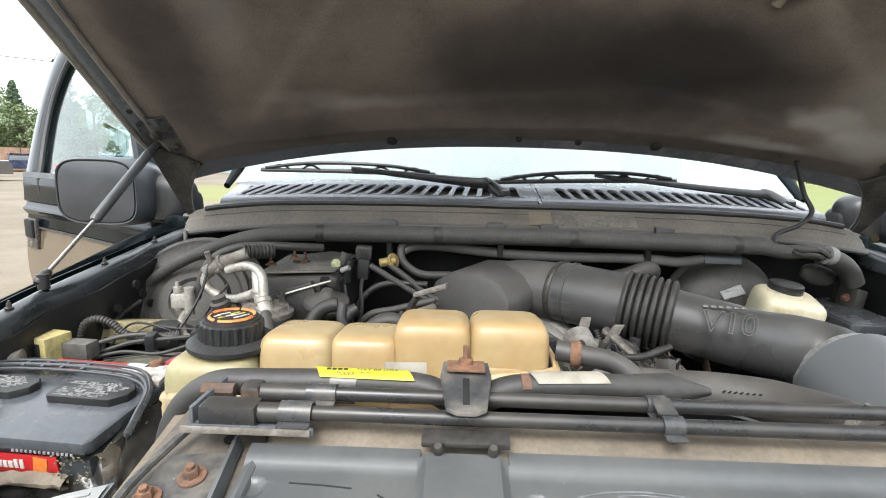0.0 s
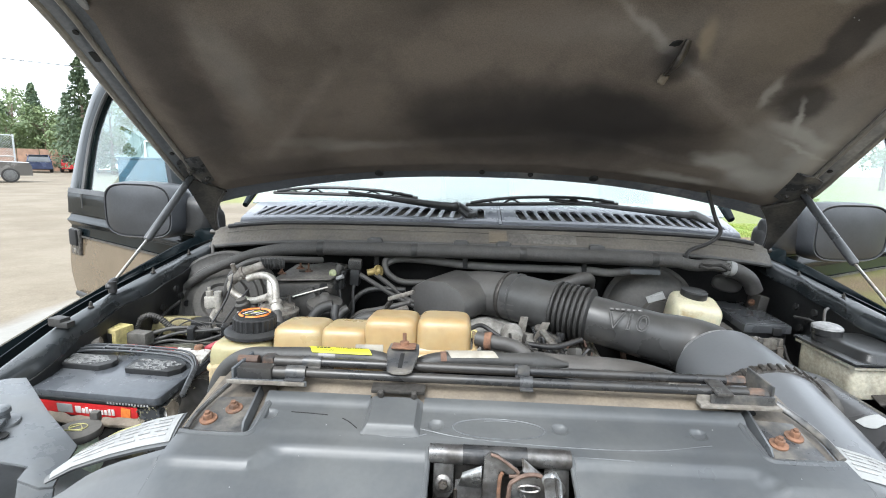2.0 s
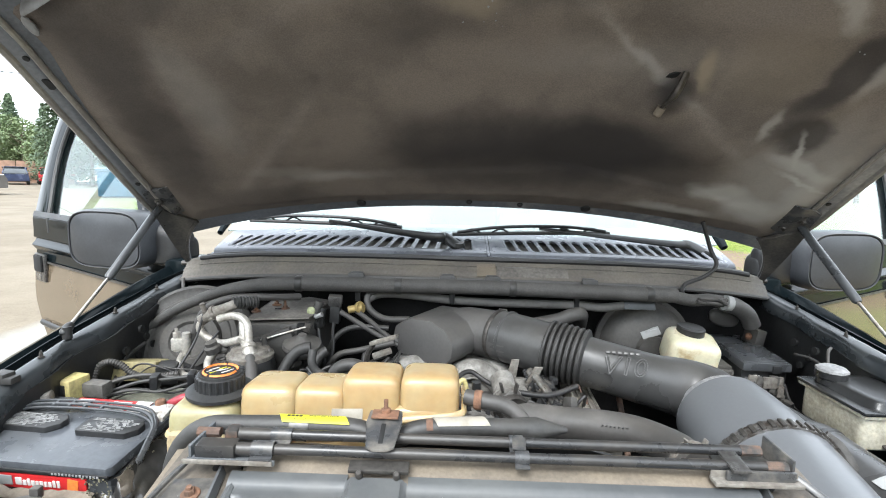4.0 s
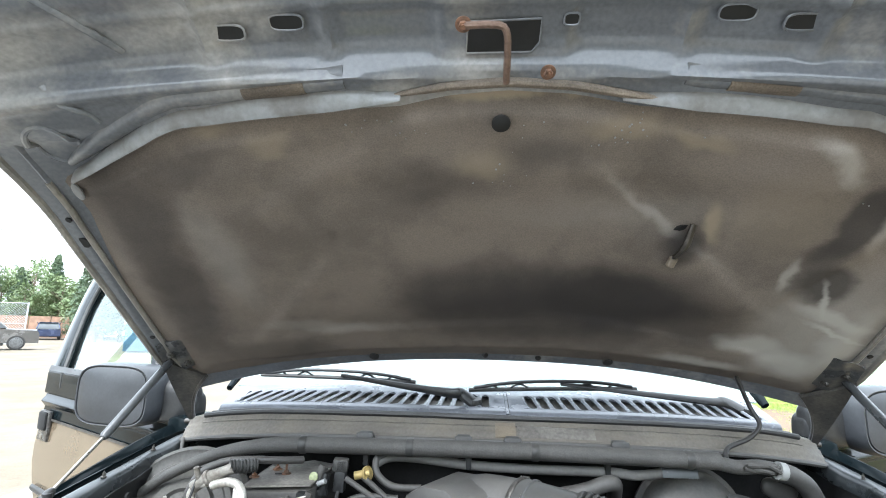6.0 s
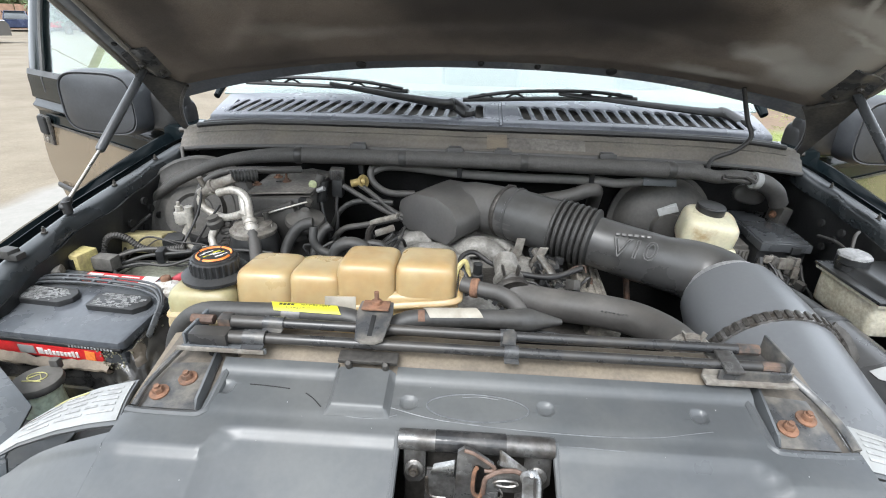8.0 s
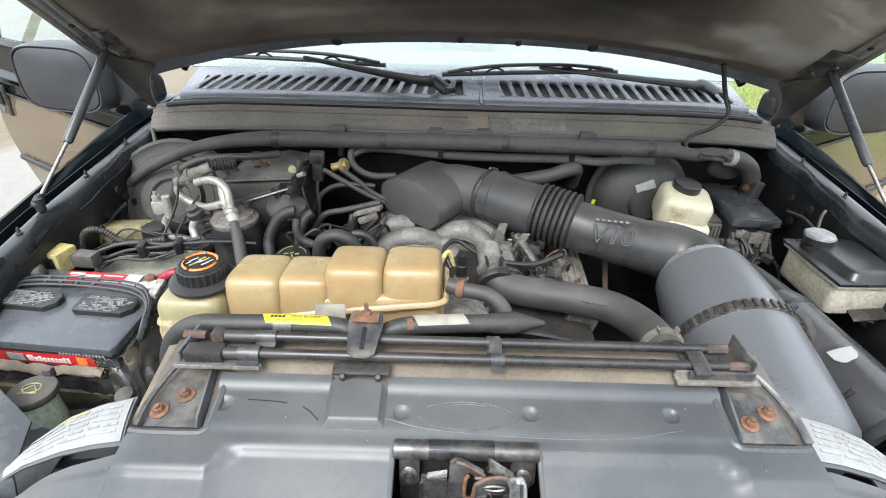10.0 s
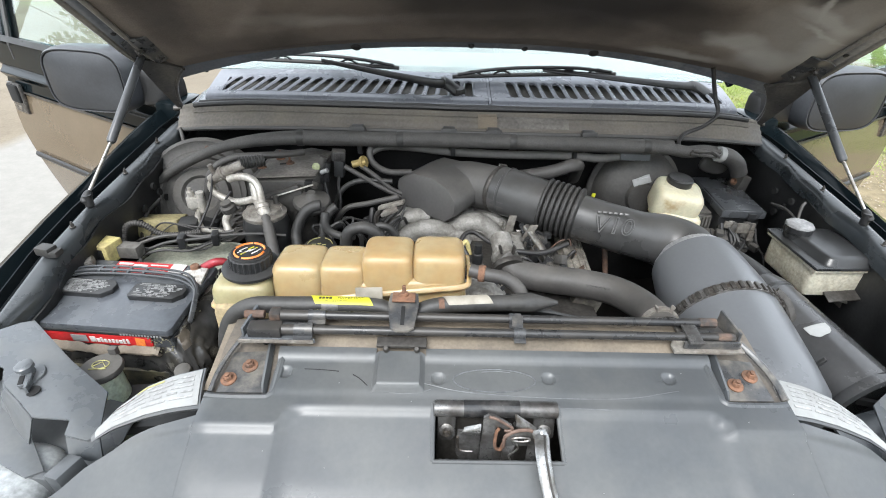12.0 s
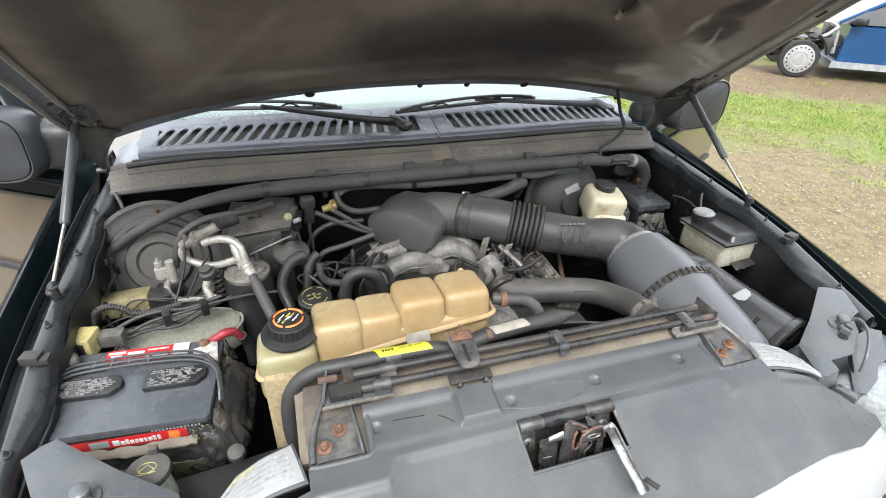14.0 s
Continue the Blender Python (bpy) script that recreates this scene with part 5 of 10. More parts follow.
        part("cylinder", lathe([(0.007, 0), (0.0098, 0.006), (0.0098, (high - mid).length - 0.01), (0.006, (high - mid).length)], mid, high - mid, 16), M["plastic_clean"], st)
        end = lathe([(0.006, -0.010), (0.0095, -0.005), (0.0095, 0.012), (0.006, 0.020)], low, mid - low, 14)
        lathe([(0.009, 0), (0.009, 0.026)], low - Vector((side * 0.004, 0, 0.016)), (0, 0, 1), 12, end)
        part("ball_socket", end, M["plastic"], st)


build_hood()

# ---- cowl, windscreen, wipers, cabin, doors ----
def cowl_y(x):
    """Front edge of the cowl panel: bowed, its ends further back."""
    return 1.208 + 0.075 * (abs(x) / 0.78) ** 2.2


def build_cowl():
    # lower rubber-edged strip between the bay and the grille
    def strip(x, v):
        yf = 1.108 + 0.115 * (abs(x) / 0.84) ** 2.4
        yb = cowl_y(x) - 0.004
        zf = 1.284 - 0.050 * (abs(x) / 0.84) ** 3
        zb = 1.324 - 0.018 * (abs(x) / 0.8) ** 3 - 0.020 * (abs(x) / 0.85) ** 10
        y = yf + (yb - yf) * v
        z = zf + (zb - zf) * v + 0.007 * math.sin(v * math.pi) + 0.006 * math.exp(-((v - 0.62) / 0.06) ** 2) - 0.008 * math.exp(-((v - 0.76) / 0.045) ** 2) - 0.006 * math.exp(-((v - 0.16) / 0.05) ** 2) + 0.003 * math.exp(-((v - 0.40) / 0.04) ** 2)
        return (x, y, z + 0.0015 * noise.noise((x * 9, v * 3, 1)))
    cs = part("cowl_strip", sheet(strip, arc(70, -0.85, 0.85), arc(40, 0, 1), 0.006), M["cowl_grey"], suv, "dusty grey cowl closing panel")
    edge = tube([(x, 1.108 + 0.115 * (abs(x) / 0.84) ** 2.4 - 0.001, 1.282 - 0.050 * (abs(x) / 0.84) ** 3) for x in arc(30, -0.85, 0.85)], 0.006, 8, 2)
    part("rubber_edge", edge, M["rubber_grey"], cs)
    seal = tube([(x, cowl_y(x) - 0.030, strip(x, 0.66)[2] + 0.006) for x in arc(30, -0.80, 0.80)], 0.0075, 8, 2)
    part("seal_bead", seal, M["cable"], cs)
    lip = tube([(x, cowl_y(x) - 0.010, strip(x, 0.90)[2] + 0.004) for x in arc(30, -0.79, 0.79)], 0.005, 8, 2)
    part("upper_bead", lip, M["cable"], cs)
    for x in (-0.313, -0.073, 0.045, 0.298):
        bm = rbox((x, 1.100, 1.281), (0.042, 0.014, 0.026), 0.004, (-8, 0, 0))
        rbox((x, 1.110, 1.291), (0.032, 0.022, 0.008), 0.003, (0, 0, 0), bm)
        part("edge_clip", bm, M["rubber"], cs, "black rubber edge clip")
    tear = sheet(lambda u, v: (0.005 + 0.05 * u, strip(0.03, 0.12 + 0.42 * v)[1], strip(0.03, 0.12 + 0.42 * v)[2] + 0.003 + 0.002 * u), arc(5, 0, 1), arc(6, 0, 1), 0.001)
    part("torn_flap", tear, M["tan_metal"], cs)

    dustb = sheet(lambda u, v: (0.06 + 0.19 * u, *[q + 0.002 * k for k, q in enumerate(strip(0.06 + 0.19 * u, 0.18 + (0.30 + 0.05 * math.sin(9 * u)) * v)[1:])]), arc(20, 0, 1), arc(8, 0, 1), 0.001)
    part("dust_film", dustb, M["plate_dusty"], cs, "pale dust lying on the panel")
    for v in (0.50,):
        part("pressed_ridge", tube([(x, *strip(x, v)[1:]) for x in arc(40, -0.80, 0.80)], 0.0032, 6, 2), M["cowl_grey"], cs)

    # grille with slots
    def gz(x, v):
        base = 1.336 - 0.022 * (abs(x) / 0.8) ** 3
        return base + 0.052 * v - 0.012 * v * v + (-0.010 if v < 0.0 else 0)

    def gy(x, v):
        return cowl_y(x) + 0.178 * v * (1 - 0.16 * (abs(x) / 0.8) ** 2)

    def gpt(x, v):
        # front lip rolls down
        if v < 0.03:
            return (x, gy(x, 0) - 0.002, gz(x, 0) - 0.016 * (0.03 - v) / 0.03)
        return (x, gy(x, v), gz(x, v))
    PITCH = 0.0345
    for lo, hi in ((-0.775, 0.036), (0.046, 0.775)):
        x0, x1 = lo + 0.045, hi - 0.035
        xs = sorted({x0, x1} | set(arc(40, lo, hi)))
        vs = [0.0, 0.015, 0.03, 0.07, 0.12, 0.16, 0.25, 0.35, 0.45, 0.56, 0.66, 0.74, 0.86, 1.0]
        g = part("cowl_grille", sheet(gpt, xs, vs, 0.006, lambda x, v: x0 < x < x1 and 0.16 < v < 0.66), M["cowl"], suv, "satin grey-black slotted cowl grille")
        n = int(round((x1 - x0) / PITCH))
        w = (x1 - x0) / n
        for k in range(n + 1):
            xc = x0 + w * k
            lean = 0.020 * min(1.0, max(-1.0, -xc / 0.45)) if lo < 0 else -0.006

            def slat(a, b, xc=xc, lean=lean):
                v = 0.155 + 0.51 * b
                e = abs(2 * b - 1)
                half = w * (0.19 + 0.31 * max(0.0, (e - 0.72) / 0.28) ** 2.2)
                x = min(max(xc + lean * (b - 0.5) * 2 + half * a, x0 - 0.004), x1 + 0.004)
                p = gpt(x, v)
                return (p[0], p[1], p[2] + 0.0008 - 0.0035 * abs(a) ** 3 * (1 - e ** 6))
            part("slat", sheet(slat, [-1, -0.6, 0, 0.6, 1], [0, 0.05, 0.1, 0.16, 0.3, 0.5, 0.7, 0.84, 0.9, 0.95, 1], 0.007), M["cowl"], g)
    part("cowl_seam", rbox((0.041, cowl_y(0) + 0.085, 1.352), (0.008, 0.18, 0.008), 0.001, (14, 0, 0)), M["cowl"], suv)
    under = sheet(lambda x, v: (x, gy(x, v) + 0.004, gz(x, v) - 0.017), arc(20, -0.77, 0.77), arc(4, 0.05, 1), 0.003)
    part("cowl_tray", under, M["plastic_dusty"], suv)
    for side in (-1, 1):
        corner = sheet(lambda u, v: (side * (0.70 + 0.160 * u), 1.246 + 0.02 * u + (0.16 + 0.03 * u) * v, 1.302 - 0.052 * u * u + (0.030 - 0.006 * u) * v), arc(8, 0, 1), arc(6, 0, 1), 0.004)
        part("cowl_corner", corner, M["cowl"], suv, "satin panel closing the end of the cowl")
    for side in (-1, 1):
        part("cowl_plug", lathe([(0.006, 0), (0.006, 0.016), (0.004, 0.02)], (side * 0.765, 1.335, 1.310), (0, 0.1, 1), 12), M["plastic"], suv)


build_cowl()


def screen_p(x, v):
    """Windscreen, from its foot upwards."""
    q = (abs(x) / 0.80) ** 2
    return Vector((x * (1 - 0.10 * v), 1.375 + 0.10 * q + 0.66 * v, 1.372 - 0.020 * q + 0.52 * v - 0.03 * v * v))


def build_cabin():
    gl = part("windscreen", sheet(lambda x, v: screen_p(x, v), arc(24, -0.82, 0.82), arc(10, 0, 1), 0.005), M["screen"], suv, "pale windscreen, the sky's reflection partly put into its colour")
    gl.visible_shadow = False
    band = sheet(lambda x, v: screen_p(x, 0.005 + 0.035 * v) + Vector((0, 0.004, -0.006)), arc(24, -0.82, 0.82), arc(1, 0, 1), 0.001)
    part("black_frit", band, M["plastic_clean"], suv)
    part("dashboard", sheet(lambda x, v: (x, 1.46 + 0.10 * (x / 0.8) ** 2 + 0.42 * v, 1.352 + 0.01 * math.sin(v * 3) - 0.25 * max(0, v - 0.9)), arc(12, -0.80, 0.80), arc(8, 0, 1), 0.01), M["interior"], suv, "grey dashboard top")
    for side in (-1, 1):
        pil = tube([screen_p(side * 0.835, v) + Vector((side * 0.015, 0.02, 0)) for v in arc(8, -0.02, 1.0)], [0.012, 0.022, 0.030, 0.030, 0.030, 0.030, 0.030, 0.030, 0.030], 10, 2, flat=0.8)
        part("windscreen_pillar", pil, M["paint"], suv)
        sill = sheet(lambda y, v: (side * (0.99 - 0.03 * v), y, 0.42 + 0.12 * v), arc(6, 1.42, 3.0), arc(3, 0, 1), 0.02)
        part("sill", sill, M["paint_tan"], suv)
        post = rbox((side * 0.97, 2.66, 1.18), (0.06, 0.16, 1.35), 0.02, (0, -4 * side, 0))
        part("centre_post", post, M["paint"], suv)
        seat = rbox((side * 0.42, 2.25, 0.95), (0.50, 0.50, 0.16), 0.05)
        rbox((side * 0.42, 2.52, 1.28), (0.48, 0.16, 0.62), 0.06, (-14, 0, 0), seat)
        rbox((side * 0.42, 2.60, 1.66), (0.26, 0.10, 0.18), 0.04, (-10, 0, 0), seat)
        part("front_seat", seat, M["interior"], suv, "grey front seat")
        # cowl side and door jamb
        part("door_jamb", rbox((side * 0.945, 1.46, 0.95), (0.10, 0.14, 0.62), 0.02), M["paint"], suv)
        w = lathe([(0.20, -0.12), (0.385, -0.115), (0.40, -0.07), (0.40, 0.07), (0.385, 0.115), (0.20, 0.12)], (side * 0.88, 0.55, 0.40), (1, 0, 0), 36)
        part("tyre", w, M["tyre"], suv, "black front tyre")
    for side in (-1, 1):
        def flank(y, k):
            prof = [(0.985, 0.50), (1.010, 0.62), (1.015, 0.90), (1.005, 1.165), (1.000, 1.175), (0.985, 1.30)]
            return (side * prof[int(k)][0], y, prof[int(k)][1])
        ys2 = arc(10, 2.66, 5.30)
        part("rear_side", sheet(flank, ys2, [0, 1, 2, 3], 0.03 * side), M["paint_tan"], suv, "beige lower rear side")
        part("rear_belt", sheet(flank, ys2, [4, 5], 0.03 * side), M["paint"], suv, "black rear belt panel")
        part("roof_rail", rbox((side * 0.86, 3.98, 1.835), (0.08, 2.68, 0.10), 0.03), M["paint"], suv)
        for y in (3.68, 4.62, 5.26):
            part("window_post", prism([(side * 0.985, y - 0.05, 1.30), (side * 0.985, y + 0.05, 1.30), (side * 0.88, y + 0.04, 1.80), (side * 0.88, y - 0.04, 1.80)], (side * -0.03, 0, 0)), M["paint"], suv)
        for y0, y1 in ((2.72, 3.63), (3.73, 4.57), (4.67, 5.21)):
            part("side_window", prism([(side * 0.978, y0, 1.30), (side * 0.978, y1, 1.30), (side * 0.878, y1, 1.79), (side * 0.878, y0, 1.79)], (side * -0.006, 0, 0)), M["tinted"], suv, "dark tinted side window")
        w = lathe([(0.20, -0.12), (0.385, -0.115), (0.40, -0.07), (0.40, 0.07), (0.385, 0.115), (0.20, 0.12)], (side * 0.88, 4.05, 0.40), (1, 0, 0), 36)
        part("tyre", w, M["tyre"], suv, "black rear tyre")
        for y in (0.55, 4.05):
            part("rim", lathe([(0.21, 0.09), (0.20, 0.125), (0.12, 0.115), (0.05, 0.135)], (side * 0.88, y, 0.40), (side, 0, 0), 24), M["steel"], suv)
    part("tail_wall", rbox((0, 5.30, 0.95), (1.98, 0.06, 0.95), 0.03), M["paint_tan"], suv)
    part("tail_window", prism([(-0.90, 5.31, 1.42), (0.90, 5.31, 1.42), (0.80, 5.24, 1.82), (-0.80, 5.24, 1.82)], (0, -0.008, 0)), M["tinted"], suv)
    part("front_bumper", rbox((0, 0.00, 0.62), (1.96, 0.20, 0.24), 0.06), M["chrome"], suv, "bright front bumper")
    for k in range(4):
        part("grille_bar", rbox((0, 0.065, 0.76 + 0.055 * k), (1.10, 0.03, 0.03), 0.008), M["chrome"], suv)
    part("grille_back", rbox((0, 0.10, 0.85), (1.12, 0.02, 0.26), 0.004), M["plastic"], suv)
    part("roof", sheet(lambda x, y: (x, y, 1.86 + 0.05 * (1 - (x / 0.75) ** 2) + 0.03 * math.sin((y - 2.0) * 0.9)), arc(12, -0.75, 0.75), arc(14, 2.02, 5.30), 0.03), M["paint"], suv, "black roof")
    part("rear_wall", rbox((0, 3.60, 1.15), (1.9, 0.06, 1.4), 0.03), M["interior"], suv)
    part("cabin_floor", rbox((0, 2.5, 0.48), (1.9, 2.2, 0.06), 0.02), M["interior"], suv)


build_cabin()


def build_wiper(name, pivot, elbow, tip, b0, b1):
    w = thing("wiper", "black windscreen wiper parked on the glass", "wiper", pivot, group="windscreen wipers")
    p, e, t = Vector(pivot), Vector(elbow), Vector(tip)
    arm = tube([p + Vector((0, 0, -0.004)), p.lerp(e, 0.5) + Vector((0, 0, 0.012)), e, t], [0.019, 0.017, 0.012, 0.006], 10, 6, flat=0.6)
    lathe([(0.017, -0.012), (0.019, 0.0), (0.015, 0.012)], p, (0, -0.2, 1), 16, arm)
    part("arm", arm, M["plastic"], w)
    b0, b1 = Vector(b0), Vector(b1)
    bl = tube([b0, b0.lerp(b1, 0.5) + Vector((0, 0, 0.002)), b1], 0.006, 8, 8)
    part("blade", bl, M["rubber"], w, "black rubber wiper blade")
    fr = bmesh.new()
    up = Vector((0, -0.008, 0.020))
    tube([b0.lerp(b1, 0.03) + up * 0.3, b0.lerp(b1, 0.25) + up, b0.lerp(b1, 0.5) + up * 1.2, b0.lerp(b1, 0.75) + up, b0.lerp(b1, 0.97) + up * 0.3], 0.005, 8, 5, fr)
    for k in (0.12, 0.3, 0.7, 0.88):
        tube([b0.lerp(b1, k - 0.07), b0.lerp(b1, k) + up * 0.8, b0.lerp(b1, k + 0.07)], 0.003, 6, 4, fr)
    part("bow", fr, M["plastic"], w)


build_wiper("wiper", (-0.044, 1.262, 1.350), (-0.13, 1.245, 1.378), (-0.45, 1.375, 1.402), (-0.72, 1.425, 1.392), (-0.22, 1.352, 1.392))
build_wiper("wiper", (0.724, 1.355, 1.338), (0.60, 1.345, 1.366), (0.20, 1.335, 1.402), (-0.063, 1.322, 1.378), (0.42, 1.352, 1.392))


def build_door(side):
    ang = radians(32)
    hx, hy = side * 1.0, 1.45
    d = Vector((side * math.cos(ang), math.sin(ang), 0))
    n = Vector((side * math.sin(ang), -math.cos(ang), 0))  # towards the front

    def P(a, z, o=0.0):
        """Along the door from its hinge, height, and outwards."""
        lean = 0.0 if z < 1.32 else -0.30 * (z - 1.32)
        bulge = 0.03 * math.sin(min(1, max(0, (z - 0.5) / 0.75)) * math.pi)
        return Vector((hx, hy, 0)) + d * a + n * (o + lean + bulge) + Vector((0, 0, z))
    L = 1.125
    crease = 1.128
    ups = sheet(lambda a, z: P(a, z, 0.014 * math.exp(-((z - 1.195) / 0.012) ** 2) - 0.006 * (z < 1.18) + 0.010 * (z > 1.225)), arc(16, 0, L), [crease, crease + 0.012, 1.150, 1.170, 1.180, 1.186, 1.192, 1.198, 1.204, 1.212, 1.222, 1.230, 1.27, 1.31, 1.345], 0.05 * side)
    door = part("front_door", ups, M["paint"], suv, "open two-tone front door, black above")

    def low_edge(a, z):
        cut = 0.0 if z > 0.97 else (a / L) ** 3 * 0.72 * (0.97 - z) ** 1.2
        return P(a - cut, z, -0.004)
    part("lower_panel", sheet(low_edge, arc(16, 0, L), arc(10, 0.52, crease - 0.004), 0.05 * side), M["paint_tan"], door, "beige lower door panel")
    part("accent_stripe", sheet(lambda a, z: P(a, z, 0.004), arc(12, 0, L), [crease - 0.006, crease + 0.002], 0.003 * side), M["steel_dark"], door)
    part("side_moulding", sheet(lambda a, v: P(a - 0.06 * (a / L) ** 3, 0.835 + 0.03 * v, 0.006 + 0.008 * math.sin(v * 3.14)), arc(10, 0.02, L - 0.03), arc(4, 0, 1), 0.012 * side), M["plastic"], door, "black side moulding")
    fr = tube([P(0.06, 1.27), P(0.10, 1.35), P(0.34, 1.64), P(0.48, 1.785), P(0.62, 1.84)], 0.048, 10, 5, flat=0.7)
    outer = spline([(1.125, 1.26, 0), (1.135, 1.34, 0), (1.165, 1.54, 0), (1.170, 1.71, 0), (1.115, 1.85, 0), (0.96, 1.895, 0), (0.60, 1.885, 0)], 5)
    inner_e = spline([(0.965, 1.26, 0), (0.972, 1.34, 0), (1.015, 1.49, 0), (1.030, 1.63, 0), (0.985, 1.775, 0), (0.89, 1.815, 0), (0.60, 1.80, 0)], 5)
    merge(fr, sheet(lambda k, v: P(*outer[k].lerp(inner_e[k], v).xy, 0.010 * math.sin(v * 3.14) - 0.004 * v), list(range(len(outer))), arc(5, 0, 1), 0.035 * side))
    part("window_frame", fr, M["paint"], door, "black window frame")
    seal = tube([P(*q.xy, 0.004) for q in inner_e], 0.009, 8, 1, smooth=False)
    part("window_seal", seal, M["rubber"], door)
    gl = bmesh.new()
    outl = [(0.10, 1.33), (0.34, 1.63), (0.48, 1.77), (0.64, 1.81), (0.88, 1.82), (0.99, 1.775), (1.03, 1.64), (1.015, 1.49), (0.97, 1.33)]
    prism([P(a, z, -0.012) for a, z in outl], n * 0.004, gl)
    g = part("window_pane", gl, M["glass"], door, "clear door glass mirroring the yard")
    g.visible_shadow = False
    part("belt_trim", sheet(lambda a, v: P(a, 1.325 + 0.022 * v, 0.014), arc(10, 0.02, L - 0.01), arc(2, 0, 1), 0.01 * side), M["plastic"], door)
    mm = Matrix(((d.x, -n.x, 0, 0), (d.y, -n.y, 0, 0), (0, 0, 1, 0), (0, 0, 0, 1)))
    at = Matrix.Translation(P(1.035, 1.098, 0.004)) @ mm
    hb = rbox((0, 0, 0), (0.105, 0.014, 0.125), 0.006)
    hb.transform(at)
    hd = part("door_handle", hb, M["steel_grease"], door, "dull bright door handle plate")
    pd = rbox((0.0, -0.010, 0.020), (0.080, 0.014, 0.075), 0.008)
    pd.transform(at)
    part("paddle", pd, M["hole"], hd, "black pull paddle")
    part("lock", lathe([(0.011, 0), (0.011, 0.004), (0.007, 0.005)], at @ Vector((0, -0.006, -0.042)), n, 16), M["steel"], hd)
    # mirror
    c = Vector((side * 1.172, 1.445, 1.318))
    mm3 = pose(*c, 90, 0, side * 10)
    rings = []
    for k, dz in ((0.55, -0.085), (0.80, -0.075), (0.95, -0.045), (1.0, -0.005), (0.995, 0.030), (0.965, 0.050), (0.930, 0.058), (0.905, 0.057), (0.895, 0.051), (0.880, 0.051), (0.870, 0.057), (0.70, 0.064), (0.40, 0.068), (0.05, 0.069)):
        rings.append([mm3 @ Vector((0.145 * k * math.copysign(abs(math.cos(t)) ** 0.52, math.cos(t)), 0.098 * k * math.copysign(abs(math.sin(t)) ** 0.52, math.sin(t)), dz)) for t in arc(47, 0, 2 * math.pi * 47 / 48)])
    shell = skin(bmesh.new(), rings)
    part("wing_mirror", shell, M["mirror"], door, "satin grey-black plastic mirror shell")
    armm = pillow((side * 1.035, 1.475, 1.300), (0.19, 0.11, 0.135), 0.6, (0, 0, side * 8), 24, 14)
    merge(armm, pillow((side * 0.985, 1.485, 1.270), (0.10, 0.10, 0.12), 0.6, (0, 0, 0), 20, 12))
    part("mirror_arm", armm, M["plastic"], door)


M["mirror"] = mat("satin_grey_mirror_plastic", (0.030, 0.032, 0.036), 0.36, scale=4, grain=0.1, bump=0.05, dust=0.05)
for side in (-1, 1):
    build_door(side)

# ---- things in the bay ----
def text_on(body, size, m, material, parent, name, lift=0.0008, squash=1.0):
    """Raised lettering as a mesh, laid by the matrix m."""
    cu = bpy.data.curves.new(name, "FONT")
    cu.body, cu.size, cu.extrude, cu.align_x, cu.align_y = body, size, lift, "CENTER", "CENTER"
    cu.resolution_u = 3
    tmp = bpy.data.objects.new("tmp", cu)
    scene.collection.objects.link(tmp)
    bpy.context.view_layer.update()
    me = bpy.data.meshes.new_from_object(tmp)
    bpy.data.objects.remove(tmp)
    bm = bmesh.new()
    bm.from_mesh(me)
    bpy.data.meshes.remove(me)
    bm.transform(m @ Matrix.Diagonal((1, squash, 1, 1)))
    return part(name, bm, material, parent)


def outline_on(body, size, m, material, parent, name, r=0.0012, slant=0.25):
    """Embossed outline lettering laid by the matrix m."""
    cu = bpy.data.curves.new(name, "FONT")
    cu.body, cu.size, cu.align_x, cu.align_y, cu.shear = body, size, "CENTER", "CENTER", slant
    cu.fill_mode, cu.bevel_depth, cu.bevel_resolution, cu.resolution_u = "NONE", r, 1, 3
    tmp = bpy.data.objects.new("tmp", cu)
    scene.collection.objects.link(tmp)
    bpy.context.view_layer.update()
    me = bpy.data.meshes.new_from_object(tmp)
    bpy.data.objects.remove(tmp)
    bm = bmesh.new()
    bm.from_mesh(me)
    bpy.data.meshes.remove(me)
    bm.transform(m)
    return part(name, bm, material, parent)


M["film"] = mat("crumpled_black_film", (0.024, 0.024, 0.024), 0.18, col2=(0.085, 0.075, 0.050), scale=13, amount=0.45, bump=0.4, fine=60, dust=0.10, lo=0.5, hi=0.66)


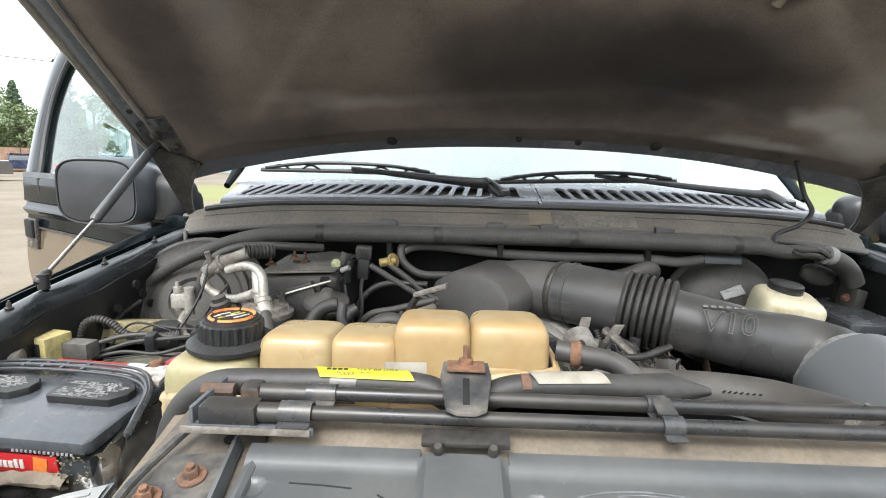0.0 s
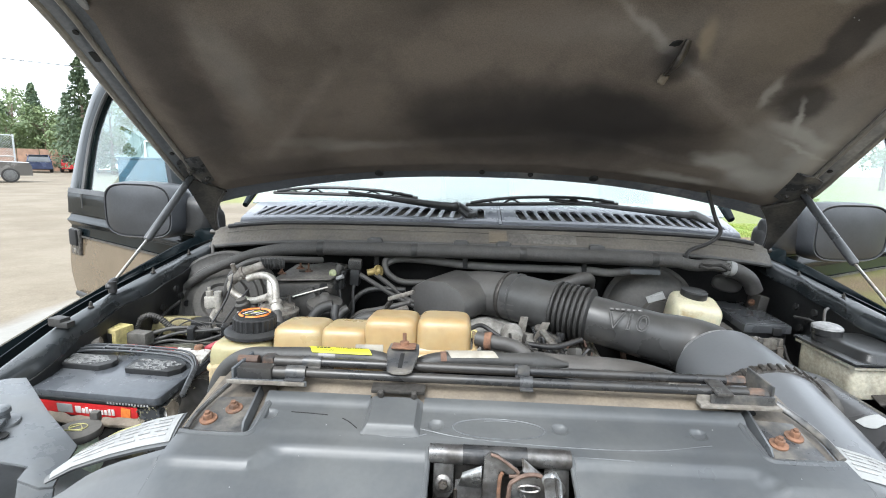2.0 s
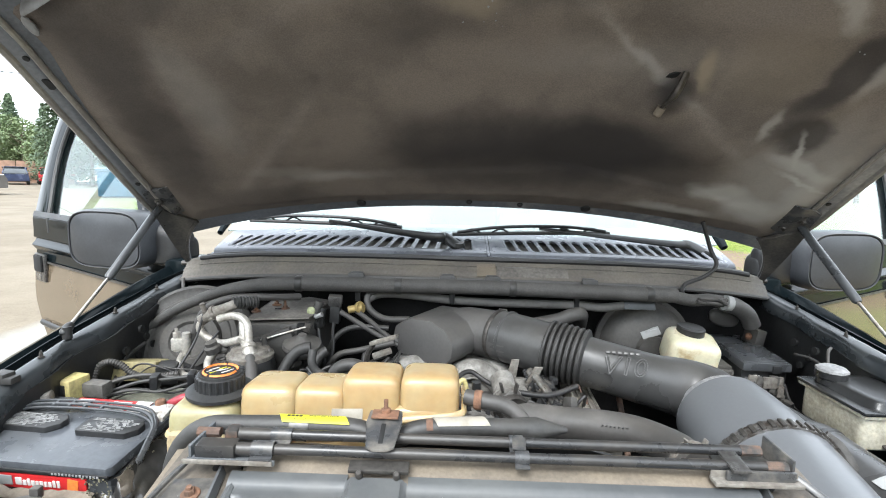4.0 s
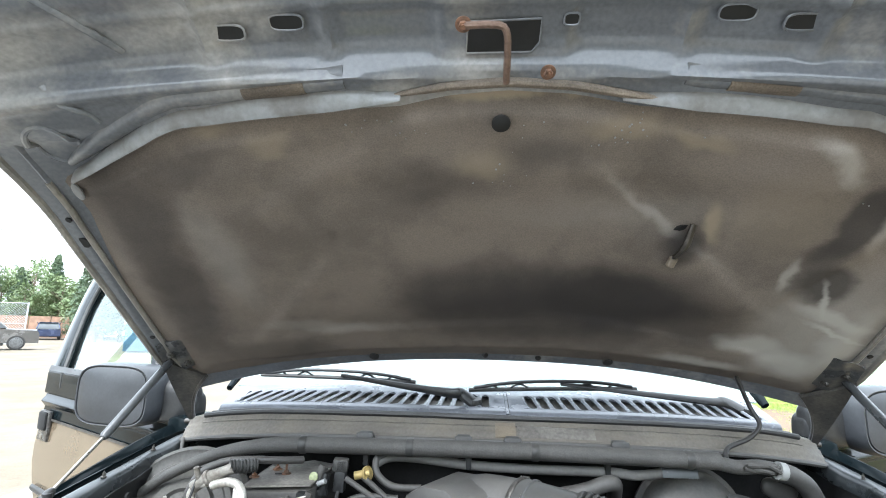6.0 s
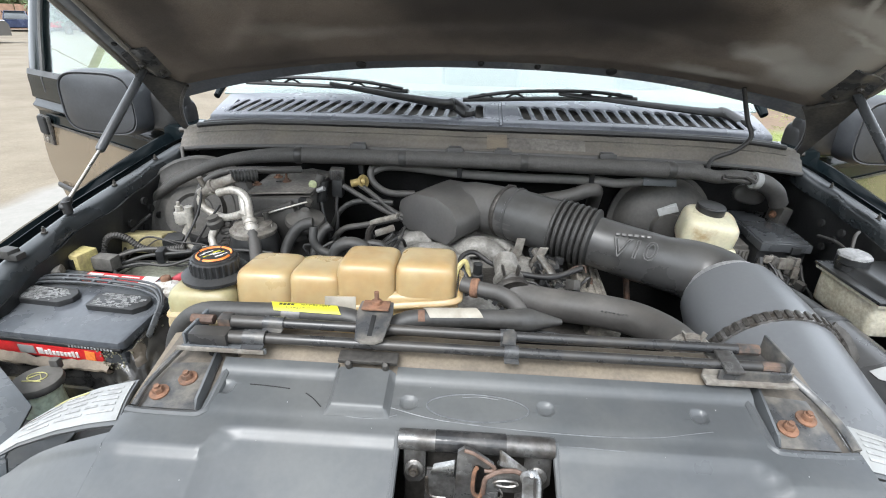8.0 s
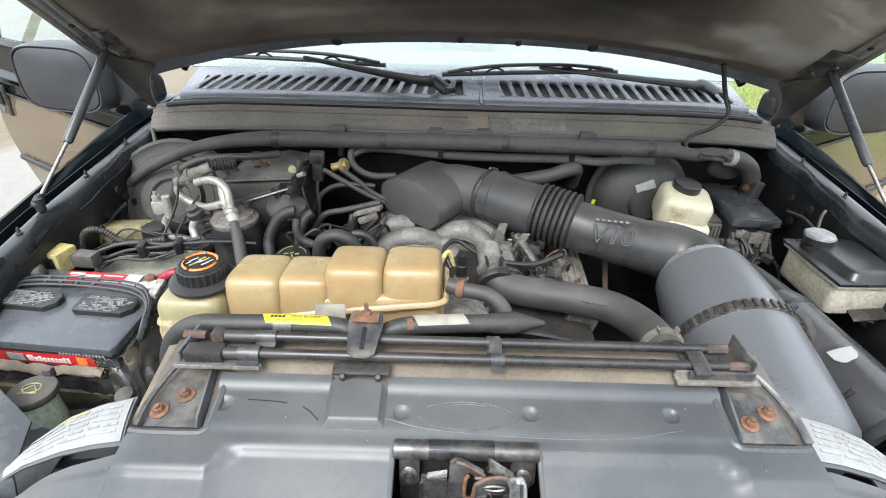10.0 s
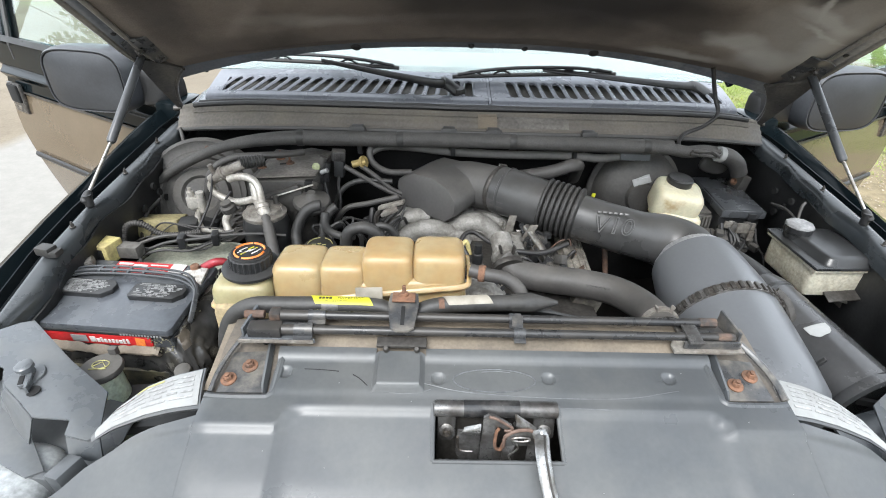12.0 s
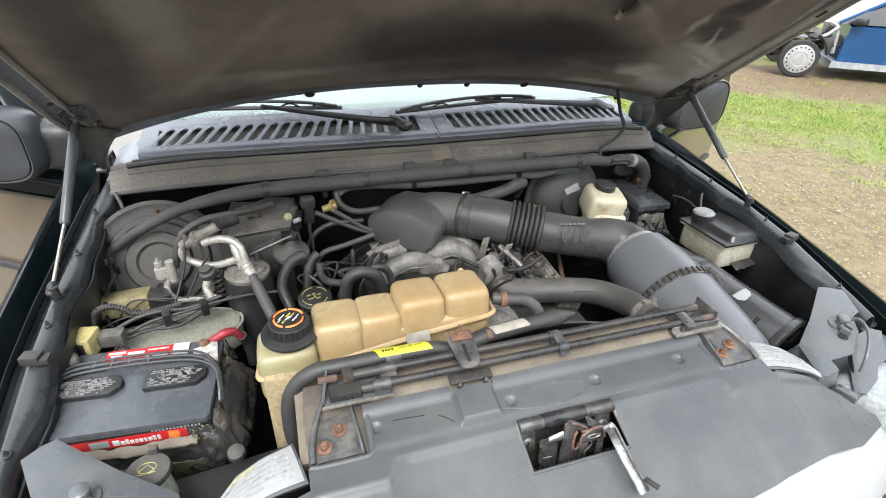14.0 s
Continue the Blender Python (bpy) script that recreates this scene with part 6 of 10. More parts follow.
def build_battery():
    b = thing("battery", "black car battery with a red front label and worn sticker print", "battery", (-0.719, 0.626, 0.90))
    m = pose(-0.719, 0.626, 1.096, 5, 0, -4.4)

    def bx(c, s, bev=0.004, rot=(0, 0, 0), bm=None):
        own = rbox(c, s, bev, rot)
        own.transform(m)
        return merge(bm, own)

    def slab(outline, z, lift, bev, bm=None):
        return plate(outline, lift, bev, m @ pose(0, 0, z), bm)
    part("case", bx((0, 0.002, -0.112), (0.278, 0.186, 0.178), 0.006), M["plastic_clean"], b)
    lid = slab([(-0.142, -0.094), (0.136, -0.094), (0.142, -0.086), (0.143, 0.062), (-0.143, 0.062)], -0.017, 0.017, 0.004)
    part("lid", lid, M["battery_lid"], b, "grey-black battery lid")
    part("rear_deck", bx((0, 0.080, -0.012), (0.284, 0.044, 0.016), 0.003), M["battery_lid"], b)
    part("lid_lip", bx((0.0, -0.0945, -0.0145), (0.278, 0.004, 0.006), 0.0015), M["plastic"], b)
    for x, w, seed in ((-0.076, 0.058, 3), (0.072, 0.054, 8)):
        o = slab([(x - w, -0.016), (x - w + 0.004, -0.020), (x + w - 0.016, -0.020), (x + w, -0.004), (x + w, 0.012), (x + w - 0.010, 0.024), (x - w + 0.010, 0.024), (x - w, 0.014)], -0.001, 0.012, 0.003)
        cap = part("vent_cover", o, M["plastic"], b, "raised vent cover with worn white print")
        ln = bmesh.new()
        rp = random.Random(seed)
        for r in range(9):
            u = -w + 0.008 + rp.uniform(0, 0.006)
            while u < w - 0.014 - 0.004 * abs(r - 5):
                q = rp.uniform(0.002, 0.010)
                if rp.random() < 0.74:
                    bx((x + u + q / 2, -0.0155 + 0.0042 * r + rp.uniform(-0.0005, 0.0005), 0.0113), (q, rp.uniform(0.0018, 0.0036), 0.0006), 0, bm=ln)
                u += q + rp.uniform(0.0006, 0.002)
        part("worn_print", ln, M["worn_print"], cap)
    part("front_label", bx((-0.003, -0.0935, -0.0335), (0.206, 0.003, 0.025), 0.001), M["red"], b, "red front label")
    part("logo_plate", bx((-0.040, -0.0953, -0.0325), (0.030, 0.002, 0.017), 0.001), M["white"], b, "pale logo plate")
    nm = bmesh.new()
    for k, (w, h) in enumerate(((0.011, 0.013), (0.006, 0.009), (0.005, 0.012), (0.006, 0.009), (0.005, 0.009), (0.006, 0.009), (0.005, 0.009), (0.006, 0.009), (0.005, 0.012), (0.005, 0.012))):
        bx((-0.014 + 0.0072 * k + (0.003 if k else 0), -0.0954, -0.0350 + h / 2 - 0.0045), (w, 0.0016, h), 0.0006, bm=nm)
    part("name_bars", nm, M["print_white"], b)
    part("label_corner", bx((0.078, -0.0952, -0.0335), (0.018, 0.002, 0.021), 0.001, (0, 8, 0)), M["orange"], b)
    # printed label on the rear deck
    top = part("top_label", bx((0.004, 0.079, -0.0035), (0.150, 0.042, 0.002), 0.0004), M["red"], b, "red and white top label")
    wl = bx((0.064, 0.079, -0.0022), (0.030, 0.042, 0.001), 0)
    for c, q in (((-0.052, 0.092), (0.030, 0.006)), ((-0.018, 0.088), (0.030, 0.007)), ((-0.052, 0.083), (0.020, 0.005)), ((0.022, 0.070), (0.040, 0.010)), ((0.022, 0.092), (0.038, 0.003))):
        bx((*c, -0.0022), (*q, 0.001), 0, bm=wl)
    part("label_white", wl, M["print_white"], top)
    text_on("MAX", 0.019, m @ pose(-0.040, 0.066, -0.0020), M["orange"], top, "label_word", 0.0002, 0.8)
    dots = bmesh.new()
    for k in range(14):
        bx((0.048 + 0.0058 * k, -0.0972, -0.0135), (0.0030, 0.001, 0.0034), 0, bm=dots)
    part("stamp", dots, M["label_grey"], b)
    # carrying strap: two flat ribs joined by bridges
    way = [(-0.141, -0.014, -0.006), (-0.136, 0.022, 0.004), (-0.116, 0.045, 0.011), (-0.052, 0.052, 0.013), (0.029, 0.053, 0.013), (0.100, 0.046, 0.012), (0.138, 0.020, 0.006), (0.150, -0.020, -0.006), (0.152, -0.045, -0.020)]
    st = bmesh.new()
    for off, up, r in ((0.0, 0.0, 0.0055), (0.010, 0.001, 0.004), (-0.009, -0.002, 0.0045)):
        tube([m @ Vector((x * (1 + off * 0.6), y + off * (0.4 if abs(x) > 0.12 else 1), z + up)) for x, y, z in way], r, 8, 6, st, flat=0.6)
    for x in (-0.075, -0.045, -0.015, 0.018):
        bx((x, 0.053, 0.0135), (0.005, 0.020, 0.005), 0.001, bm=st)
    part("carry_strap", st, M["plastic_clean"], b, "black carrying strap")
    t = lathe([(0.015, 0), (0.015, 0.006), (0.010, 0.008), (0.009, 0.022), (0.007, 0.024)], m @ Vector((0.112, 0.074, -0.004)), (0, 0, 1), 16)
    part("terminal", t, M["rust"], b, "corroded terminal")
    cl = bx((0.112, 0.060, 0.006), (0.036, 0.022, 0.012), 0.004, (8, 0, 20))
    bx((0.130, 0.060, 0.004), (0.016, 0.050, 0.012), 0.004, (0, 10, 8), cl)
    part("terminal_clamp", cl, M["crust"], b, "white corroded clamp")
    lug = bx((-0.128, 0.078, 0.004), (0.030, 0.030, 0.022), 0.008, (0, -10, 30))
    part("cable_lug", lug, M["steel_dirty"], b, "dull grey cable lug")
    tr = thing("battery_tray", "weathered black battery tray with moss and straps", "tray", (-0.719, 0.626, 0.86))

    def wrap(t, v):
        """Crumpled film that bulges round the battery below its lid."""
        a = 2 * math.pi * t
        c, s = math.cos(a), math.sin(a)
        n1 = noise.noise((c * 2.2, s * 2.2, v * 3.0 + 4)) * 0.008
        n2 = abs(noise.noise((c * 6 + v * 3, s * 6, v * 7.0))) * -0.012 + noise.noise((c * 14 + v * 3, s * 14, v * 5.0)) * 0.003
        g = 0.004 + 0.034 * math.sin(math.pi * min(1, v * 1.05)) ** 0.8 * (0.6 + 1.0 * max(0, c)) + n1 * min(1, v * 3) + n2 * min(1, v * 4)
        x = (0.140 + g) * math.copysign(abs(c) ** 0.36, c)
        y = 0.002 + (0.094 + g * (0.75 if s < 0 else 0.3)) * math.copysign(abs(s) ** 0.36, s)
        rise = 0.034 * max(0.0, c) ** 3 * (1 - v)
        return m @ Vector((x, y, -0.050 - 0.135 * v + rise + 0.007 * noise.noise((c * 5, s * 5, 1.0)) * (1 - v)))
    part("wrap", sheet(wrap, arc(170, 0, 1), arc(30, 0, 1), -0.003), M["film"], tr, "crumpled black insulating wrap with dull moss", sharp=50)
    # torn felt under the label
    def felt(u, v):
        x = -0.118 + 0.232 * u
        return m @ Vector((x, -0.097 - 0.012 * math.sin(math.pi * v) - 0.004 * noise.noise((u * 9, v * 2, 3)), -0.044 + 0.003 * math.sin(9 * u) + 0.004 * noise.noise((u * 14, 0, 5)) - (0.016 + 0.006 * noise.noise((u * 6, 0, 9))) * v))
    part("strip", sheet(felt, arc(60, 0, 1), arc(8, 0, 1), 0.002), M["tan_metal"], tr, "torn dirt-caked felt strip")
    cr = bmesh.new()
    rc = random.Random(12)
    for k in range(80):
        u = rc.uniform(0, 1)
        if u < 0.55:
            p = Vector((rc.uniform(0.098, 0.146), -0.098 - rc.uniform(0, 0.006), rc.uniform(-0.052, -0.012)))
        else:
            p = Vector((0.146 + rc.uniform(0, 0.010), rc.uniform(-0.09, 0.06), rc.uniform(-0.045, -0.012)))
        pillow(m @ p, (rc.uniform(0.002, 0.005), rc.uniform(0.001, 0.003), rc.uniform(0.001, 0.003)), 0.8, (rc.uniform(0, 90), rc.uniform(0, 90), 0), 6, 4, cr)
    tagged(part("moss_crumbs", cr, M["crumbs"], tr), kind="stuff")
    # torn edges of the film along the side
    for k in range(9):
        y0 = -0.092 + 0.021 * k
        def flake(u, v, y0=y0, k=k):
            return m @ Vector((0.147 + 0.012 * u + 0.006 * math.sin(3 * v + k), y0 + 0.034 * v + 0.004 * math.sin(5 * u + k), -0.016 - 0.030 * u + 0.006 * noise.noise((u * 3, v * 3, k))))
        part("torn_edge", sheet(flake, arc(6, 0, 1), arc(8, 0, 1), 0.0012), M["film" if k % 3 else "tan_dark"], tr)
    wall = bmesh.new()
    for c, s in (((0, -0.106, -0.145), (0.29, 0.012, 0.10)), ((0.150, 0, -0.135), (0.012, 0.20, 0.12)), ((-0.148, 0, -0.145), (0.012, 0.20, 0.10)), ((0, 0.10, -0.14), (0.29, 0.012, 0.11)), ((0, 0, -0.208), (0.30, 0.21, 0.016))):
        bx(c, s, 0.004, bm=wall)
    part("tray_wall", wall, M["moss"], tr)
    cb = thing("battery_cable", "short dark red battery cable end", "cable", (-0.58, 0.70, 1.10))
    part("sleeve", tube([(-0.598, 0.700, 1.106), (-0.580, 0.704, 1.114), (-0.562, 0.708, 1.120), (-0.545, 0.716, 1.112), (-0.530, 0.73, 1.07)], [0.007, 0.009, 0.009, 0.008, 0.008], 10, 5), M["red_dark"], cb)
    part("boot", tube([(-0.536, 0.722, 1.095), (-0.528, 0.735, 1.06), (-0.526, 0.74, 1.0)], 0.011, 10, 5), M["cable"], cb)


M["battery_lid"] = mat("worn_grey_black_lid", (0.068, 0.074, 0.083), 0.26, col2=(0.125, 0.128, 0.130), scale=8, amount=0.5, grain=0.12, bump=0.06)
M["print_white"] = mat("white_print", (0.62, 0.60, 0.58), 0.5, col2=(0.42, 0.38, 0.34), scale=60, amount=0.5, bump=0, grain=0.05)
M["crust"] = mat("white_corrosion_crust", (0.50, 0.49, 0.46), 0.8, col2=(0.22, 0.19, 0.16), scale=60, amount=0.8, bump=0.5)
M["crumbs"] = mat("mossy_crumbs", (0.16, 0.15, 0.10), 0.9, col2=(0.08, 0.075, 0.045), scale=60, amount=0.8, bump=0.3)
M["red_dark"] = mat("dark_red_cable_sleeve", (0.30, 0.018, 0.03), 0.4, col2=(0.18, 0.03, 0.03), scale=30, amount=0.6, bump=0.05)
build_battery()


def build_tank():
    t = thing("coolant_tank", "yellowed translucent coolant tank with a black cap", "tank", (-0.26, 0.57, 1.06))
    lobes = ((-0.347, 0.592, 1.168, 0.090, 0.106, 0.076), (-0.268, 0.596, 1.168, 0.084, 0.102, 0.072),
             (-0.187, 0.600, 1.182, 0.094, 0.106, 0.084), (-0.095, 0.602, 1.183, 0.096, 0.106, 0.084))
    for x, y, z, sx, sy, sz in lobes:
        part("tank_lobe", pillow((x, y, z), (sx, sy, sz + 0.02), 0.33, (-6, 0, 0), 40, 24), M["tank"], t, "yellowed rounded chamber")
    # lower shell and seam
    part("lower_shell", pillow((-0.245, 0.594, 1.130), (0.405, 0.096, 0.11), 0.25, (0, -4, 0), 36, 12), M["tank"], t, "yellowed lower shell")
    seam = tube([(-0.492, 0.560, 1.152), (-0.486, 0.520, 1.150), (-0.40, 0.520, 1.154), (-0.25, 0.535, 1.166), (-0.12, 0.542, 1.178), (-0.050, 0.546, 1.186), (-0.040, 0.57, 1.190), (-0.040, 0.64, 1.190)], 0.0055, 8, 6, flat=0.6)
    part("weld_seam", seam, M["tank"], t, "moulded weld seam")
    neck = pillow((-0.441, 0.566, 1.140), (0.105, 0.100, 0.110), 0.36, (0, 0, 0), 28, 16)
    part("filler_chamber", neck, M["tank_low"], t, "greenish filler chamber")
    part("lower_body", rbox((-0.435, 0.535, 1.06), (0.095, 0.075, 0.20), 0.014, (0, 0, -8)), M["beige_tank"], t, "dull lower leg of the tank")
    part("cap_collar", lathe([(0.044, 0), (0.051, 0.003), (0.051, 0.008), (0.040, 0.012)], (-0.431, 0.573, 1.196), (0.02, -0.02, 1), 40), M["plastic"], t, "black collar under the cap")
    # ribbed cap
    bm = bmesh.new()
    at, ax = Vector((-0.431, 0.573, 1.206)), Vector((0.02, 0.0, 1)).normalized()
    u = ax.orthogonal().normalized()
    v = ax.cross(u)
    rings = []
    for r, h in ((0.0345, 0), (0.0352, 0.002), (0.0352, 0.021), (0.0330, 0.0225), (0.0325, 0.0255), (0.030, 0.0265)):
        rings.append([at + ax * h + (r + (0.0020 if k % 5 in (0, 1) and 0 < h < 0.022 else 0)) * (math.cos(2 * math.pi * k / 120) * u + math.sin(2 * math.pi * k / 120) * v) for k in range(120)])
    skin(bm, rings)
    cap = part("cap", bm, M["plastic"], t, "ribbed black screw cap", sharp=25)
    part("cap_label", lathe([(0.0300, 0.0266), (0.0300, 0.0272)], at, ax, 32), M["ink"], cap)
    ring = bmesh.new()
    for s0, s1 in ((-0.5, 0.75), (0.85, 2.1), (2.3, 3.5), (3.7, 5.5)):
        pts = [at + ax * 0.0274 + 0.0255 * (math.cos(a) * u + math.sin(a) * v) for a in arc(12, s0, s1)]
        tube(pts, 0.0027, 6, 1, ring, smooth=False, flat=0.3)
    part("cap_ring", ring, M["orange"], cap)
    side_u, side_v = Vector((1, 0, 0)), ax.cross(Vector((1, 0, 0))).normalized()
    for key, bars in (("print_white", ((-0.012, 0.006, 0.003, 0.016), (-0.004, -0.002, 0.004, 0.018), (0.004, 0.004, 0.003, 0.014), (0.010, -0.004, 0.004, 0.012), (0.015, 0.004, 0.002, 0.010), (-0.016, -0.004, 0.003, 0.008))), ("yellow", ((-0.008, -0.008, 0.004, 0.010), (0.000, 0.010, 0.004, 0.012), (0.008, 0.010, 0.003, 0.008)))):
        pr = bmesh.new()
        for dx, dy, w2, l2 in bars:
            own = rbox((0, 0, 0), (w2 * 0.7, l2, 0.0008), 0, (0, 0, -38))
            own.transform(Matrix.Translation(at + ax * 0.0276 + side_u * dx + side_v * dy) @ Matrix((side_u, side_v, ax)).transposed().to_4x4())
            merge(pr, own)
        part("cap_print", pr, M[key], cap)
    hs = tube([(-0.038, 0.570, 1.205), (-0.010, 0.560, 1.203), (0.028, 0.556, 1.196), (0.052, 0.545, 1.176), (0.055, 0.535, 1.14), (0.050, 0.53, 1.10)], 0.0125, 12, 6)
    h = thing("overflow_hose", "grey rubber overflow hose with a rusty clamp", "hose", (0.03, 0.55, 1.15))
    part("hose", hs, M["rubber_grey"], h)
    part("clamp", lathe([(0.0145, -0.004), (0.0155, -0.002), (0.0155, 0.006), (0.0145, 0.008)], (-0.020, 0.562, 1.204), (1, -0.2, 0), 16), M["rust"], h, "rusty spring clamp")
    tg = thing("paper_tag", "torn white paper tag on the tank", "label", (-0.215, 0.500, 1.19))
    part("paper", rbox((-0.212, 0.497, 1.196), (0.045, 0.002, 0.032), 0.0005, (-20, 0, 4)), M["cream_label"], tg)


M["cream_label"] = mat("worn_cream_label", (0.31, 0.285, 0.235), 0.6, col2=(0.16, 0.14, 0.11), scale=35, amount=0.8, bump=0.0, grain=0.1)
M["beige_tank"] = mat("dull_beige_tank_plastic", (0.36, 0.29, 0.17), 0.55, col2=(0.2, 0.15, 0.09), scale=9, amount=0.6, sss=0.1)
build_tank()


def build_rods():
    r = thing("hold_bars", "two black enamel bars clipped to the radiator support", "bars", (0, 0.42, 1.19))
    for (y, z, x0, x1) in ((0.432, 1.207, -0.372, 0.345), (0.404, 1.202, -0.376, 0.362)):
        part("bar", rod((x0 + 0.03, y, z), (x1 - 0.028, y, z), 0.0068), M["rod"], r)
        part("bar_grip", rod((x0 + 0.02, y, z - 0.001), (x0 + 0.085, y, z - 0.001), 0.0086), M["rod"], r, "black flattened bar sleeve")
        part("bar_end", rod((x1 - 0.030, y, z), (x1 - 0.004, y, z), 0.0074, seg=8), M["bar_tip"], r, "rusty flattened bar end")
    part("tip", rod((-0.395, 0.432, 1.207), (-0.365, 0.432, 1.207), 0.0065, seg=8), M["rust_dark"], r)
    def wrap_clip(x, y, z, rad, w):
        """A spring strap bent over one bar, with short turned feet."""
        def f(u, v):
            a2 = -1.9 + 3.8 * v
            return (x + w * (u - 0.5), y + rad * math.sin(a2), z + rad * math.cos(a2))
        own = sheet(f, arc(2, 0, 1), arc(14, 0, 1), 0.0016)
        rbox((x, y - rad * 1.15, z - rad * 0.55), (w, 0.010, 0.002), 0.0006, (10, 0, 0), own)
        return own
    for x, y, z, rad, w in ((-0.268, 0.462, 1.203, 0.0150, 0.026), (-0.283, 0.432, 1.207, 0.0088, 0.027), (-0.298, 0.404, 1.202, 0.0102, 0.028), (0.024, 0.432, 1.207, 0.0090, 0.018), (0.028, 0.404, 1.202, 0.0090, 0.018)):
        part("clip", wrap_clip(x, y, z, rad, w), M["scuffed"], r, "grey spring clip")
    part("clip_bridge", rbox((0.026, 0.418, 1.2135), (0.017, 0.026, 0.002), 0.0006, (6, 0, -6)), M["scuffed"], r)
    part("flat_end", rbox((-0.356, 0.403, 1.2015), (0.050, 0.023, 0.0185), 0.004), M["rod"], r, "flattened bar end")
    part("flat_end", rbox((-0.348, 0.432, 1.2068), (0.018, 0.020, 0.0165), 0.004), M["bar_tip"], r, "crimped rusty sleeve end")
    end = rbox((0.325, 0.418, 1.191), (0.085, 0.052, 0.004), 0.0015)
    prism([(0.362, 0.398, 1.190), (0.352, 0.446, 1.194), (0.352, 0.446, 1.222), (0.362, 0.398, 1.214)], (0.004, 0.001, 0), end, 0.001)
    rbox((0.320, 0.392, 1.196), (0.085, 0.005, 0.014), 0.002, (0, 0, 0), end)
    part("end_bracket", end, M["scuffed"], r, "scuffed black end bracket")
    ch = rbox((0.316, 0.391, 1.188), (0.108, 0.016, 0.005), 0.0015, (0, 0, 0))
    rbox((0.316, 0.399, 1.193), (0.108, 0.003, 0.012), 0.001, (0, 0, 0), ch)
    part("steel_channel", ch, M["steel_dirty"], r, "pale scuffed steel channel")
    part("bar_clip", rbox((0.292, 0.402, 1.208), (0.022, 0.040, 0.004), 0.0015, (6, 0, 0)), M["steel_grease"], r, "pale worn clip")
    le = rbox((-0.345, 0.414, 1.190), (0.085, 0.052, 0.004), 0.0015)
    prism([(-0.388, 0.398, 1.188), (-0.378, 0.446, 1.192), (-0.378, 0.446, 1.214), (-0.388, 0.398, 1.206)], (-0.004, 0.001, 0), le, 0.001)
    rbox((-0.335, 0.391, 1.191), (0.11, 0.004, 0.008), 0.002, (0, 0, 0), le)
    part("end_bracket", le, M["bracket"], r, "scuffed grey end bracket")
    part("bracket_lip", rbox((-0.338, 0.387, 1.192), (0.112, 0.003, 0.006), 0.0012), M["steel_dirty"], r, "pale rubbed bracket lip")
    # flange rails that run from the bar ends down beside the bolted plates
    for pts in ([(0.364, 0.420, 1.192), (0.392, 0.385, 1.176), (0.404, 0.352, 1.166), (0.408, 0.322, 1.156)], [(-0.386, 0.420, 1.190), (-0.405, 0.385, 1.174), (-0.415, 0.350, 1.164), (-0.418, 0.322, 1.154)]):
        part("stay", tube(pts, 0.0052, 8, 4, flat=0.7), M["scuffed"], r)
    br = thing("tank_strap", "rusty bolted strap bracket", "bracket", (-0.15, 0.45, 1.20))
    part("strap", prism([(-0.172, 0.462, 1.226), (-0.128, 0.462, 1.226), (-0.126, 0.440, 1.222), (-0.132, 0.396, 1.212), (-0.142, 0.390, 1.211), (-0.158, 0.390, 1.211), (-0.168, 0.396, 1.212), (-0.174, 0.440, 1.222)], (0, 0.001, 0.004), bevel=0.0012), M["scuffed"], br)
    part("strap_slot", rbox((-0.150, 0.418, 1.2205), (0.006, 0.036, 0.002), 0.0005, (13, 0, 0)), M["hole"], br)
    part("rusty_top", rbox((-0.150, 0.452, 1.230), (0.036, 0.024, 0.003), 0.001, (-2, 0, 0)), M["rust"], br, "rusty strap end")
    part("stud", lathe([(0.007, 0), (0.007, 0.005), (0.003, 0.006), (0.003, 0.018)], (-0.150, 0.455, 1.231), (0, 0.05, 1), 10), M["rust"], br)


build_rods()


